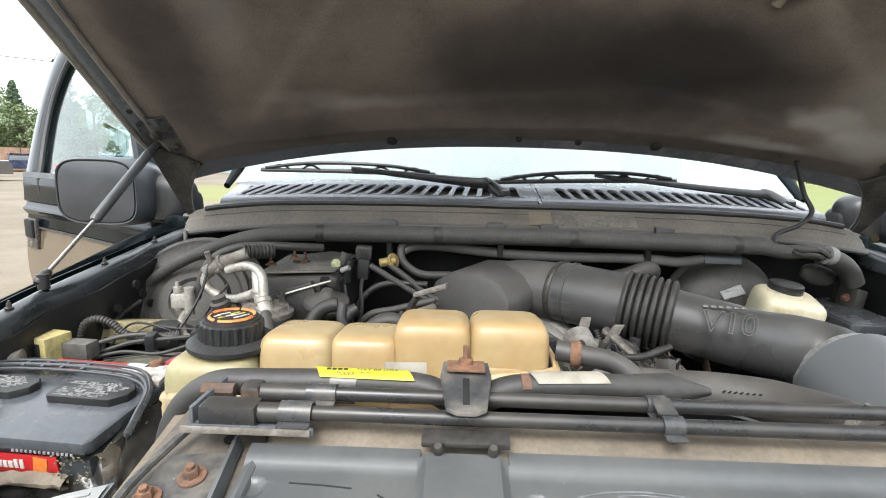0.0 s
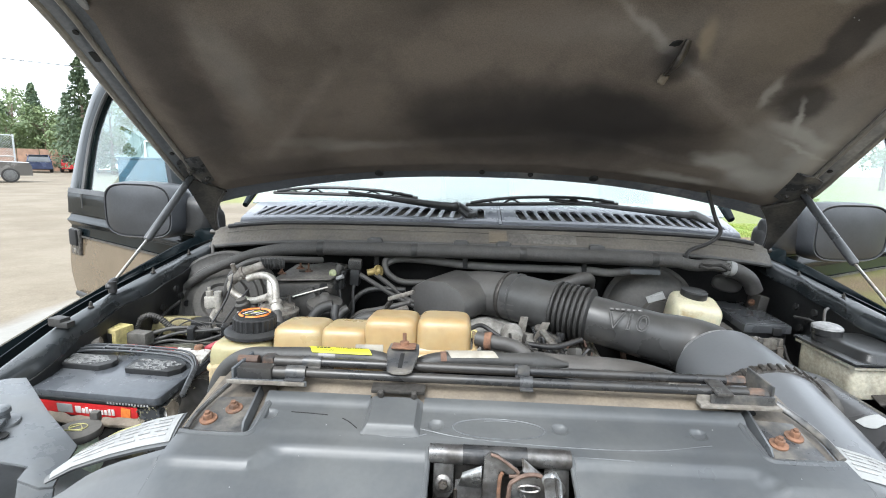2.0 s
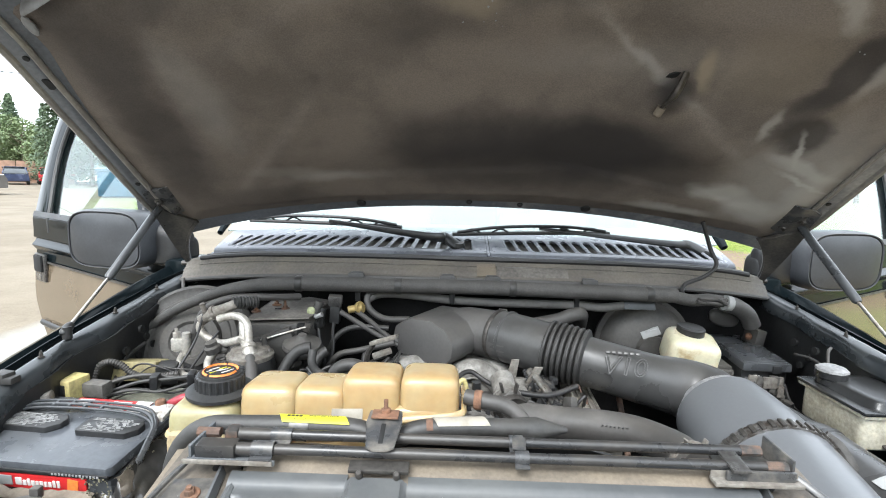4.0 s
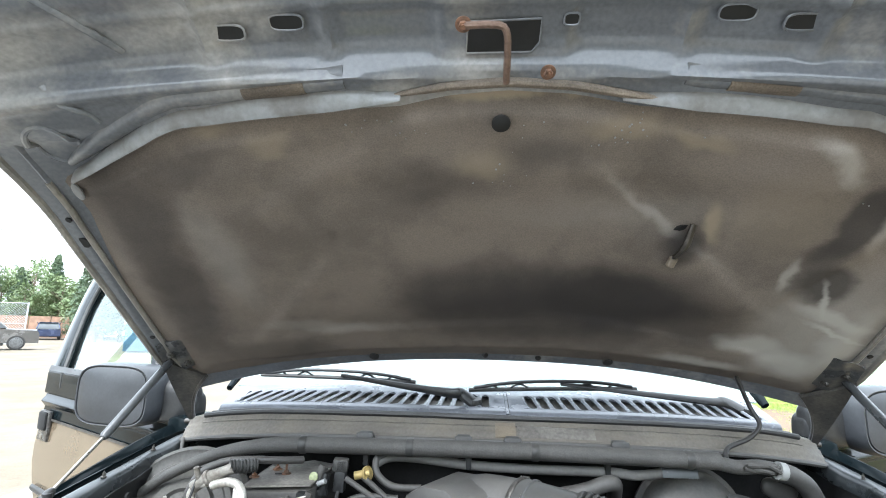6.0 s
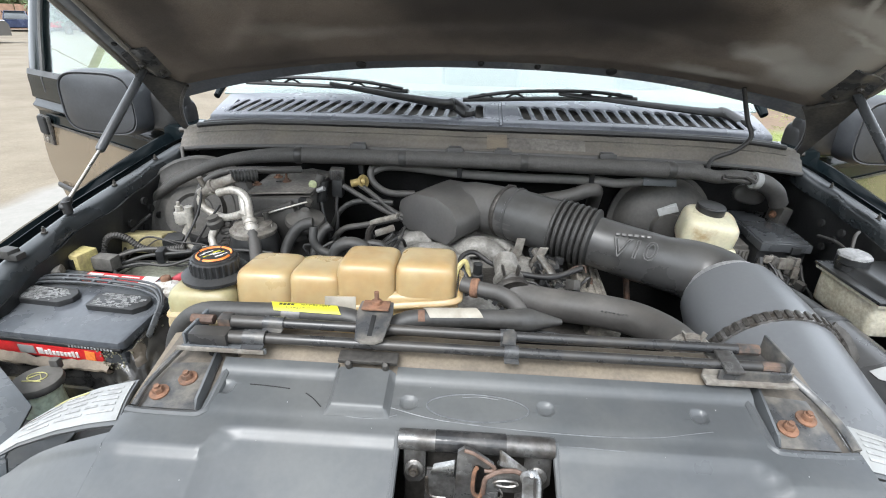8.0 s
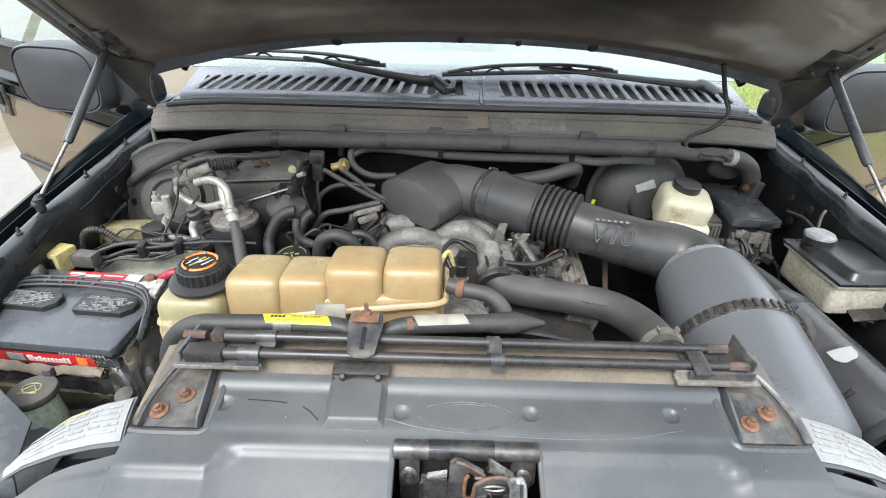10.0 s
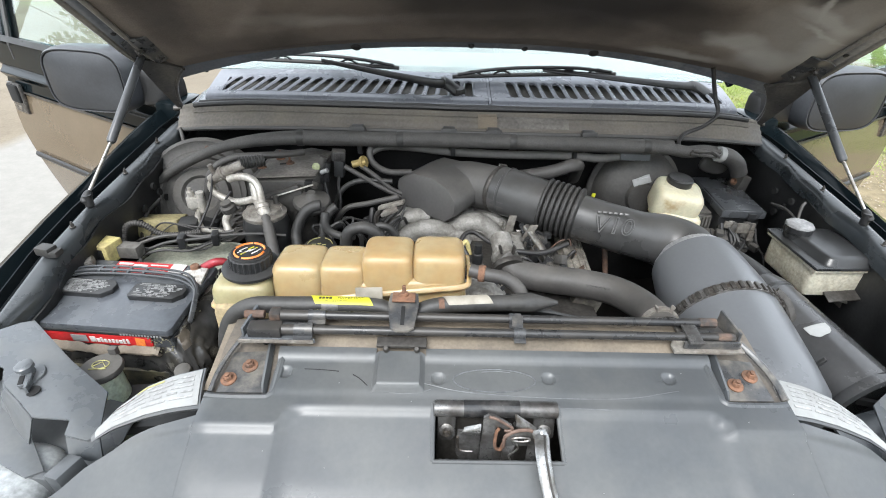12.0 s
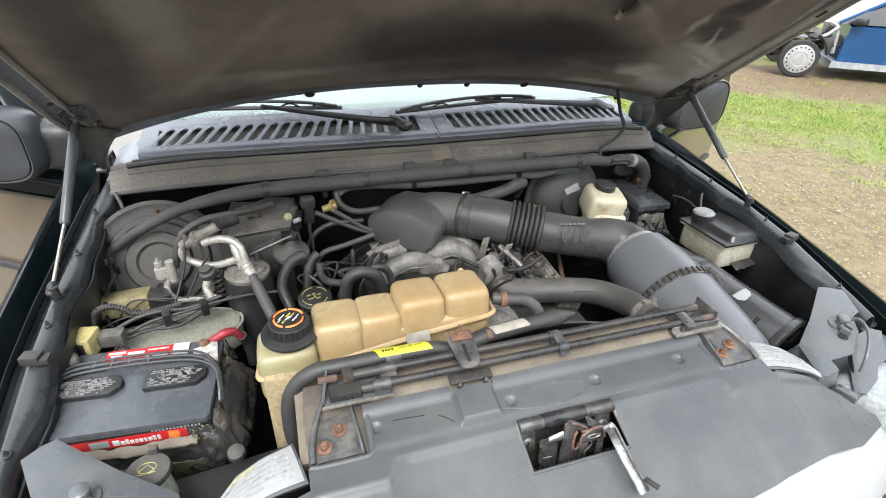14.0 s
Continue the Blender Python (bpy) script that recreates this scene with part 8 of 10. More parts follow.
def build_left_rear():
    bl = thing("heater_blower", "dusty round heater blower housing", "blower", (-0.75, 1.06, 0.98))
    ax = (0.10, -0.85, 0.52)
    c = Vector((-0.742, 1.095, 1.085))
    prof = [(0.150, 0), (0.158, 0.010), (0.158, 0.030), (0.146, 0.040), (0.138, 0.034), (0.122, 0.034), (0.116, 0.044), (0.104, 0.044), (0.098, 0.036), (0.078, 0.038), (0.072, 0.052), (0.050, 0.056), (0.044, 0.048), (0.01, 0.05)]
    part("housing", lathe(prof, c, ax, 48), M["grey_dusty"], bl, "ringed dusty plastic housing")
    axn = Vector(ax).normalized()
    u = axn.orthogonal().normalized()
    v = axn.cross(u)
    for k in range(5):
        a = 2 * math.pi * k / 5
        part("screw", bolt(c + axn * 0.034 + 0.128 * (math.cos(a) * u + math.sin(a) * v), axn, 0.004), M["rust"], bl)
    part("motor_plug", rbox(c + Vector((0.02, -0.075, -0.04)), (0.06, 0.03, 0.03), 0.005, (0, 20, 0)), M["plastic"], bl)
    ev = thing("evaporator_case", "dusty black evaporator case with a rusty studded plate", "case", (-0.46, 1.08, 0.95))
    cs = prism([(-0.585, 0.985, 1.180), (-0.415, 0.995, 1.185), (-0.385, 1.15, 1.195), (-0.56, 1.18, 1.20)], (0, 0.0, -0.22), bevel=0.008)
    rbox((-0.50, 0.978, 1.11), (0.14, 0.02, 0.10), 0.006, (0, -20, 3), cs)
    part("case", cs, M["plastic_dusty"], ev)
    pl = prism([(-0.560, 0.985, 1.190), (-0.410, 1.000, 1.194), (-0.392, 1.145, 1.203), (-0.455, 1.165, 1.205), (-0.545, 1.12, 1.200)], (0, 0, 0.004), bevel=0.001)
    part("top_plate", pl, M["plate_dusty"], ev, "dusty steel plate")
    for q in ((-0.521, 1.091, 1.203), (-0.490, 1.066, 1.201), (-0.556, 1.040, 1.198)):
        part("stud", lathe([(0.012, 0), (0.011, 0.002), (0.006, 0.003), (0.006, 0.007), (0.0028, 0.008), (0.0028, 0.022)], q, (0, 0, 1), 12), M["rust"], ev, "rusty stud and nut")
    part("slot", rbox((-0.505, 1.055, 1.2035), (0.016, 0.006, 0.002), 0.0005, (0, 0, 15)), M["hole"], ev)
    part("dark_vent", rbox((-0.425, 0.992, 1.16), (0.022, 0.02, 0.05), 0.002), M["hole"], ev)
    va = thing("vacuum_actuator", "round dusty vacuum actuator with a thin rod", "actuator", (-0.425, 0.99, 1.10))
    part("diaphragm", lathe([(0.030, -0.022), (0.044, -0.008), (0.047, 0.0), (0.044, 0.008), (0.018, 0.018), (0.010, 0.030)], (-0.418, 0.968, 1.138), (0.1, -0.2, 1), 28), M["grey_dusty"], va)
    part("rod", tube([(-0.516, 0.960, 1.151), (-0.470, 0.966, 1.165), (-0.432, 0.972, 1.176), (-0.411, 0.975, 1.182)], 0.0026, 8, 4), M["steel"], va, "thin bright actuator rod")
    part("rod_bracket", rbox((-0.408, 0.978, 1.180), (0.016, 0.010, 0.022), 0.002, (0, 20, 0)), M["steel_dark"], va)
    ac = thing("ac_accumulator", "black accumulator with bright aluminium head", "accumulator", (-0.50, 0.90, 0.98))
    part("canister", lathe([(0.056, -0.20), (0.056, -0.02), (0.050, 0.0)], (-0.522, 0.915, 1.124), (0, 0, 1), 30), M["plastic"], ac, "black accumulator body")
    part("head", lathe([(0.050, 0.0), (0.052, 0.004), (0.052, 0.010), (0.044, 0.014), (0.042, 0.022), (0.02, 0.026)], (-0.522, 0.915, 1.124), (0, 0, 1), 30), M["steel_dirty"], ac, "dusty aluminium head")
    part("port", lathe([(0.009, 0), (0.009, 0.014), (0.006, 0.016), (0.006, 0.034)], (-0.496, 0.932, 1.134), (0, 0, 1), 12), M["plastic_dusty"], ac)
    part("port_nut", lathe([(0.008, 0), (0.008, 0.008), (0.005, 0.010)], (-0.486, 0.918, 1.136), (0, -0.3, 1), 6), M["print_white"], ac)
    ln = thing("ac_lines", "bright aluminium air-conditioning pipes with clamps", "pipes", (-0.60, 0.92, 1.0))
    part("loop_pipe", tube([(-0.622, 0.951, 1.208), (-0.640, 0.955, 1.202), (-0.658, 0.957, 1.185), (-0.654, 0.955, 1.166), (-0.627, 0.945, 1.153), (-0.593, 0.932, 1.150), (-0.560, 0.920, 1.161), (-0.534, 0.912, 1.172)], 0.0088, 14, 7), M["alu"], ln)
    part("upper_pipe", tube([(-0.608, 0.948, 1.204), (-0.590, 0.943, 1.210), (-0.566, 0.935, 1.216), (-0.544, 0.926, 1.214), (-0.529, 0.916, 1.203), (-0.523, 0.908, 1.185), (-0.519, 0.899, 1.160)], 0.0092, 14, 7), M["alu"], ln)
    part("manifold_pipe", tube([(-0.541, 0.926, 1.206), (-0.537, 0.916, 1.188), (-0.531, 0.908, 1.164), (-0.528, 0.905, 1.140)], 0.0100, 14, 5), M["alu"], ln)
    part("left_pipe", tube([(-0.690, 0.957, 1.160), (-0.697, 0.957, 1.122), (-0.708, 0.953, 1.096), (-0.706, 0.945, 1.079), (-0.688, 0.930, 1.070), (-0.646, 0.910, 1.078), (-0.595, 0.890, 1.091)], [0.0085, 0.0085, 0.0085, 0.0085, 0.0075, 0.006, 0.006], 12, 6), M["alu"], ln)
    part("short_pipe", tube([(-0.605, 0.907, 1.145), (-0.607, 0.905, 1.132), (-0.615, 0.900, 1.112), (-0.608, 0.890, 1.090)], 0.0090, 12, 5), M["alu"], ln)
    part("pipe_cap", lathe([(0.017, -0.010), (0.018, -0.004), (0.018, 0.004), (0.013, 0.008), (0.013, 0.016)], (-0.606, 0.908, 1.146), (-0.2, -0.2, 1), 14), M["plastic_dusty"], ln, "dusty black pipe cap")
    part("manifold_block", rbox((-0.536, 0.911, 1.170), (0.022, 0.020, 0.022), 0.005, (30, 20, 0)), M["alu"], ln)
    part("crimp", lathe([(0.013, 0), (0.0155, 0.003), (0.0155, 0.010), (0.0135, 0.012), (0.0135, 0.015), (0.0155, 0.017), (0.0155, 0.027), (0.014, 0.030)], (-0.521, 0.902, 1.162), (0.30, -0.52, -0.76), 18), M["alu"], ln, "crimped hose collar")
    cp = rbox((-0.702, 0.952, 1.138), (0.044, 0.018, 0.030), 0.004, (0, 0, 8))
    rod((-0.713, 0.952, 1.120), (-0.713, 0.952, 1.166), 0.0085, bm=cp)
    rod((-0.689, 0.950, 1.112), (-0.689, 0.950, 1.166), 0.0095, bm=cp)
    rod((-0.713, 0.952, 1.166), (-0.713, 0.952, 1.176), 0.004, bm=cp)
    part("pipe_clamp", cp, M["alu"], ln, "cast pipe clamp")
    ft = tube([(-0.654, 0.957, 1.196), (-0.640, 0.956, 1.206), (-0.620, 0.955, 1.217), (-0.598, 0.956, 1.227), (-0.570, 0.960, 1.238)], [0.0135, 0.0125, 0.0145, 0.0115, 0.0120], 14, 6)
    lathe([(0.0165, -0.004), (0.0175, -0.002), (0.0175, 0.003), (0.0165, 0.005)], (-0.622, 0.955, 1.216), (0.8, 0.0, 0.45), 16, ft)
    rod((-0.640, 0.954, 1.205), (-0.646, 0.945, 1.240), 0.006, bm=ft)
    part("fitting", ft, M["steel_dirty"], ln, "dust-grey quick joint")
    part("springs", tube([(-0.590 + 0.012 * math.cos(k * 0.9), 0.925 + 0.012 * math.sin(k * 0.9), 1.06 + 0.0022 * k) for k in range(40)], 0.003, 6, 2), M["steel_dark"], ln)
    hs = [
        ("suction_hose", "black rubber suction hose below the pipes", [(-0.513, 0.888, 1.142), (-0.499, 0.862, 1.113), (-0.481, 0.82, 1.080), (-0.463, 0.78, 1.048), (-0.450, 0.75, 1.00)], 0.0135, "rubber_grey"),
        ("ribbed_hose", "short ribbed black rubber hose", [(-0.580, 0.960, 1.240), (-0.558, 0.975, 1.238), (-0.534, 0.994, 1.236)], 0.0135, "rubber"),
        ("heater_hose", "dusty grey rubber heater hose", [(-0.682, 0.963, 1.140), (-0.670, 0.968, 1.183), (-0.657, 0.972, 1.211), (-0.633, 0.980, 1.232), (-0.596, 0.990, 1.244), (-0.540, 1.000, 1.246), (-0.494, 1.020, 1.242), (-0.45, 1.06, 1.235)], 0.0085, "rubber_grey"),
        ("coolant_hose", "curved black rubber coolant hose", [(-0.388, 0.932, 1.146), (-0.400, 0.930, 1.145), (-0.422, 0.925, 1.134), (-0.442, 0.915, 1.104), (-0.449, 0.900, 1.072), (-0.436, 0.870, 1.040), (-0.43, 0.85, 0.99)], 0.0135, "rubber"),
        ("coolant_hose", "curved black rubber coolant hose", [(-0.353, 0.952, 1.134), (-0.368, 0.946, 1.124), (-0.382, 0.934, 1.100), (-0.390, 0.918, 1.05)], 0.012, "rubber"),
    ]
    for nm, lb, pts, r, mt in hs:
        h = thing(nm, lb, "hose", pts[0])
        part("hose", conduit(pts, r, 0.007, 14) if nm == "ribbed_hose" else tube(pts, r, 14, 7), M[mt], h)


build_left_rear()


def build_engine():
    en = thing("engine", "V10 engine with a cast aluminium intake manifold", "engine", (0, 0.9, 0.75))
    part("block", rbox((0.0, 0.86, 0.93), (0.50, 0.60, 0.24), 0.03), M["steel_dark"], en, "dark greasy engine block")
    man = M["cast"]
    part("plenum", tube([(-0.20, 1.03, 1.050), (-0.08, 1.035, 1.065), (0.07, 1.03, 1.060)], [0.045, 0.055, 0.050], 18, 5, flat=0.7), man, en, "rough cast plenum")
    runs = [
        ([(-0.206, 0.900, 1.000), (-0.198, 0.912, 1.040), (-0.180, 0.920, 1.068), (-0.150, 0.926, 1.084), (-0.115, 0.930, 1.090), (-0.078, 0.932, 1.082), (-0.045, 0.932, 1.064), (-0.020, 0.930, 1.045)], 0.021),
        ([(-0.075, 0.950, 1.058), (-0.058, 0.950, 1.078), (-0.032, 0.948, 1.095), (0.001, 0.946, 1.102), (0.033, 0.944, 1.086), (0.060, 0.938, 1.060), (0.080, 0.925, 1.020)], 0.022),
        ([(0.010, 1.03, 1.085), (0.040, 1.005, 1.092), (0.067, 0.99, 1.080), (0.088, 0.98, 1.052), (0.100, 0.97, 1.01)], 0.021),
        ([(-0.225, 0.96, 1.01), (-0.214, 0.97, 1.046), (-0.190, 0.98, 1.078), (-0.155, 0.985, 1.092), (-0.120, 0.99, 1.092)], 0.022),
    ]
    for r, rad in runs:
        run = part("runner", tube(r, [rad, rad * 1.06, rad * 1.1, rad * 1.06, rad], 18, 6), man, en, "rough cast intake runner")
        part("casting_rim", tube([Vector(p) + Vector((0, -rad * 0.86, -rad * 0.62)) for p in r[1:-1]], 0.0032, 8, 5), man, run)
    part("cross_web", rbox((-0.05, 0.965, 1.045), (0.26, 0.06, 0.05), 0.012, (0, 0, 4)), man, en)
    part("saddle", pillow((-0.060, 0.935, 1.066), (0.075, 0.055, 0.050), 0.6), man, en)
    rk = prism([(-0.232, 0.812, 1.196), (-0.175, 0.804, 1.216), (-0.170, 0.822, 1.214), (-0.226, 0.830, 1.194)], (0, 0, 0.010), bevel=0.003)
    part("link_arm", rk, M["steel_dirty"], en, "dusty pale throttle link")
    part("link_post", tube([(-0.225, 0.823, 1.195), (-0.238, 0.83, 1.17), (-0.240, 0.84, 1.12)], 0.006, 8, 4), M["steel_dark"], en)
    part("left_tab", rbox((-0.216, 0.900, 1.150), (0.045, 0.016, 0.012), 0.004, (0, -16, 15)), M["steel_dirty"], en)
    # valve cover on the right bank
    vc = rbox((0.236, 0.86, 1.042), (0.064, 0.36, 0.05), 0.010, (0, 16, -3))
    part("valve_cover", vc, M["cast_dark"], en, "dull ribbed valve cover")
    for dx, dz in ((-0.024, 0.033), (-0.008, 0.029), (0.010, 0.024), (0.026, 0.018)):
        part("rail_rib", rbox((0.236 + dx, 0.86, 1.042 + dz), (0.006, 0.35, 0.007), 0.002, (0, 16, -3)), M["cast_dark"], en)
    for k in range(5):
        part("cover_bolt", bolt((0.238 + 0.002 * (k % 2), 0.72 + 0.07 * k, 1.066), (0.25, 0, 1), 0.0045), M["rust_dark"], en)
    fr = thing("fuel_rail", "bright steel fuel rail with injectors", "fuel rail", (0.14, 0.84, 1.08))
    part("rail", tube([(0.115, 0.875, 1.130), (0.135, 0.83, 1.118), (0.155, 0.78, 1.098), (0.165, 0.72, 1.085)], 0.009, 10, 5), M["steel"], fr)
    for k in range(4):
        t = k / 3
        p = Vector((0.125, 0.86, 1.11)).lerp(Vector((0.165, 0.73, 1.075)), t)
        part("injector", lathe([(0.010, -0.03), (0.012, -0.01), (0.009, 0.0), (0.009, 0.02)], p, (0.3, 0, 1), 12), M["plastic"], fr)
        part("plug", rbox(p + Vector((0.025, -0.01, 0.0)), (0.026, 0.018, 0.016), 0.003, (0, 20, 20 * k)), M["plastic_dusty"], fr)
    th = thing("thermostat_housing", "dusty cast thermostat housing", "housing", (0.04, 0.78, 1.05))
    hb = pillow((0.072, 0.815, 1.075), (0.075, 0.11, 0.075), 0.5)
    rod((0.088, 0.850, 1.05), (0.092, 0.862, 1.118), 0.013, bm=hb)
    rbox((0.090, 0.860, 1.105), (0.040, 0.016, 0.012), 0.003, (0, 10, 15), hb)
    part("housing", hb, M["cast"], th)
    part("sensor", lathe([(0.012, 0), (0.012, 0.022), (0.009, 0.024), (0.009, 0.045)], (-0.010, 0.742, 1.112), (0, 0, 1), 12), M["plastic"], th, "black sensor plug")
    part("sensor_base", lathe([(0.016, 0), (0.016, 0.006), (0.011, 0.008), (0.011, 0.018)], (-0.010, 0.742, 1.098), (0, 0, 1), 12), M["steel_dirty"], th)
    ol = thing("oil_cap", "black oil filler cap with yellow print", "cap", (-0.376, 0.838, 1.06))
    part("cap", lathe([(0.036, 0), (0.040, 0.004), (0.040, 0.016), (0.034, 0.020)], (-0.376, 0.838, 1.068), (0, -0.15, 1), 28), M["plastic"], ol)
    pr = bmesh.new()
    for a0, a1 in ((0.3, 1.3), (1.7, 3.0), (3.4, 4.4), (4.9, 5.9)):
        tube([(-0.376 + 0.030 * math.cos(a), 0.835 + 0.030 * math.sin(a), 1.0885 + 0.0045 * math.sin(a)) for a in arc(8, a0, a1)], 0.0011, 6, 1, pr, smooth=False)
    for dx, dy, w, d in ((-0.014, 0.004, 0.010, 0.003), (-0.002, 0.008, 0.008, 0.003), (0.010, 0.004, 0.009, 0.003), (-0.010, -0.008, 0.012, 0.003), (0.008, -0.008, 0.010, 0.003), (0.0, -0.001, 0.003, 0.010)):
        rbox((-0.376 + dx, 0.835 + dy, 1.0885 + 0.15 * dy), (w, d, 0.0012), 0, (8, 0, 15), pr)
    part("yellow_print", pr, M["faded_yellow"], ol)
    alt = thing("alternator", "finned alternator with a pulley belt", "alternator", (-0.03, 0.62, 1.04))
    ac, aa = Vector((-0.022, 0.575, 1.108)), Vector((0.12, -0.75, 0.62)).normalized()
    part("case", lathe([(0.066, -0.06), (0.072, -0.05), (0.072, -0.012), (0.064, 0.004), (0.046, 0.012), (0.040, 0.008), (0.026, 0.008), (0.020, 0.016), (0.01, 0.018)], ac, aa, 36), M["cast"], alt, "dull cast end bell")
    u1 = aa.orthogonal().normalized()
    v1 = aa.cross(u1)
    for ring, h, n1, ln in ((0.0675, -0.002, 26, 0.016), (0.0725, -0.030, 26, 0.022)):
        slots = bmesh.new()
        for k in range(n1):
            an = 2 * math.pi * k / n1
            d = math.cos(an) * u1 + math.sin(an) * v1
            own = rbox((0, 0, 0), (0.0075, ln, 0.005), 0.001)
            own.transform(Matrix.Translation(ac + aa * h + d * ring) @ Matrix((aa.cross(d), (aa if h < -0.01 else (d - aa * 0.9).normalized()), d)).transposed().to_4x4())
            merge(slots, own)
        part("vent_slots", slots, M["hole"], alt, "ring of dark cooling slots")
    part("pulley", lathe([(0.03, 0.02), (0.034, 0.025), (0.03, 0.03), (0.034, 0.04), (0.03, 0.05)], (-0.02, 0.56, 1.08), (0.12, -0.75, 0.3), 24), M["steel_dark"], alt)
    fan = thing("fan_shroud", "curved dusty fan shroud", "shroud", (0, 0.5, 1.1))
    part("rim", tube([(0.33 * math.sin(a), 0.535, 0.80 + 0.335 * math.cos(a)) for a in arc(30, -1.25, 1.25)], 0.018, 10, 2, flat=1.4), M["plastic"], fan)
    part("panel", sheet(lambda a, v: ((0.33 + 0.16 * v) * math.sin(a), 0.515 - 0.03 * v, 0.80 + (0.335 + 0.05 * v) * math.cos(a)), arc(24, -1.1, 1.1), arc(3, 0, 1), 0.004), M["plastic"], fan)


def build_engine_loom():
    """Wires, plugs and small pipes on the right bank."""
    lo = thing("engine_loom", "tangled black engine wiring with plugs and brackets", "wiring", (0.14, 0.80, 1.08))
    rg = random.Random(17)
    for k in range(16):
        x, y = rg.uniform(0.07, 0.20), rg.uniform(0.73, 0.93)
        pts = [Vector((x, y, 1.06 + rg.uniform(0, 0.02)))]
        way = Vector((rg.uniform(-1, 1), rg.uniform(-1, 1), 0)).normalized()
        for q in range(4):
            way = (way + Vector((rg.uniform(-0.8, 0.8), rg.uniform(-0.8, 0.8), 0))).normalized()
            p = pts[-1] + way * rg.uniform(0.015, 0.035)
            p.x, p.y = min(0.225, max(0.05, p.x)), min(0.95, max(0.71, p.y))
            p.z = 1.075 + 0.035 * math.sin(q * 0.9 + k) + rg.uniform(-0.008, 0.008)
            pts.append(p)
        if k % 5 == 0:
            part("conduit", conduit(pts, 0.0055, 0.005, 8), M["plastic"], lo)
        else:
            part("wire", tube(pts, rg.choice((0.0018, 0.0024, 0.0035)), 6, 5), M[rg.choice(("cable", "cable", "cable", "rust_dark", "rubber_grey", "steel_dirty"))], lo)
    for k in range(12):
        p = (rg.uniform(0.07, 0.20), rg.uniform(0.73, 0.92), rg.uniform(1.075, 1.115))
        b = rbox(p, (rg.uniform(0.014, 0.03), rg.uniform(0.010, 0.02), rg.uniform(0.010, 0.022)), 0.002, (rg.uniform(-25, 25), rg.uniform(-25, 25), rg.uniform(0, 180)))
        part("plug", b, M[rg.choice(("plastic", "plastic_dusty", "plastic"))], lo)
    for k in range(7):
        p = Vector((0.09 + 0.018 * k, 0.86 - 0.02 * k, 1.085 + 0.004 * (k % 3)))
        part("stud", lathe([(0.007, 0), (0.007, 0.006), (0.0035, 0.007), (0.0035, 0.020)], p, (0.2, -0.1, 1), 8), M["steel"], lo)
    for a, b in (((0.075, 0.905, 1.08), (0.085, 0.90, 1.145)), ((0.108, 0.865, 1.09), (0.128, 0.845, 1.150))):
        part("bracket", prism([Vector(a) + Vector((-0.010, 0, 0)), Vector(a) + Vector((0.012, 0, 0)), Vector(b) + Vector((0.010, 0, 0)), Vector(b) + Vector((-0.008, 0, 0))], (0, 0.003, 0.001), bevel=0.0008), M["steel_dirty"], lo, "dusty pale bracket")
    part("idle_pipe", tube([(0.108, 0.958, 1.072), (0.128, 0.955, 1.070), (0.134, 0.952, 1.050), (0.137, 0.945, 1.020)], 0.006, 10, 5), M["steel"], lo, "bright bent steel pipe")
    bk = thing("throttle_linkage", "dark cables and hoses behind the tank", "wiring", (-0.30, 0.80, 1.0))
    for k in range(12):
        x = rg.uniform(-0.40, -0.22)
        y = rg.uniform(0.86, 1.02)
        pts = [(x, y, 0.99), (x + rg.uniform(-0.03, 0.03), y - 0.02, 1.05 + rg.uniform(0, 0.03)), (x + rg.uniform(-0.05, 0.07), y + rg.uniform(-0.03, 0.04), 1.08 + rg.uniform(0, 0.05)), (x + rg.uniform(-0.02, 0.12), y + rg.uniform(0.0, 0.06), 1.07)]
        part("wire", tube(pts, rg.choice((0.003, 0.004, 0.006)), 7, 5), M[rg.choice(("cable", "rubber", "rubber"))], bk)
    for k in range(7):
        p = (rg.uniform(-0.40, -0.24), rg.uniform(0.88, 1.0), rg.uniform(1.03, 1.11))
        part("clip", rbox(p, (rg.uniform(0.012, 0.028), 0.014, rg.uniform(0.012, 0.028)), 0.002, (rg.uniform(-25, 25), 0, rg.uniform(0, 90))), M[rg.choice(("plastic", "plastic_dusty"))], bk)
    # wires under and round the fuse box
    fw = thing("fuse_box_loom", "bundle of black wires below the fuse box", "wiring", (0.72, 0.98, 1.0))
    for k in range(14):
        x = rg.uniform(0.66, 0.80)
        pts = [(x, 1.035, 1.03 + rg.uniform(0, 0.04)), (x + rg.uniform(-0.02, 0.02), 1.0, 1.01 + rg.uniform(0, 0.02)), (x + rg.uniform(-0.05, 0.03), 0.965, 0.985 + rg.uniform(-0.01, 0.02)), (x + rg.uniform(-0.09, 0.03), 0.93 + rg.uniform(-0.03, 0.03), 0.96)]
        part("wire", tube(pts, rg.choice((0.0025, 0.0035, 0.006)), 7, 5), M[rg.choice(("cable", "cable", "rubber", "plastic"))], fw)
    for k in range(8):
        p = (rg.uniform(0.65, 0.81), rg.uniform(0.985, 1.03), rg.uniform(1.0, 1.05))
        part("plug", rbox(p, (rg.uniform(0.014, 0.03), 0.022, rg.uniform(0.014, 0.03)), 0.003, (rg.uniform(-15, 15), rg.uniform(-15, 15), rg.uniform(-30, 30))), M[rg.choice(("plastic", "plastic_dusty"))], fw)


M["cast_dark"] = mat("grimy_cast_cover", (0.30, 0.275, 0.235), 0.6, metal=0.3, col2=(0.09, 0.08, 0.07), scale=14, amount=0.8, bump=0.4)
build_engine()
build_engine_loom()


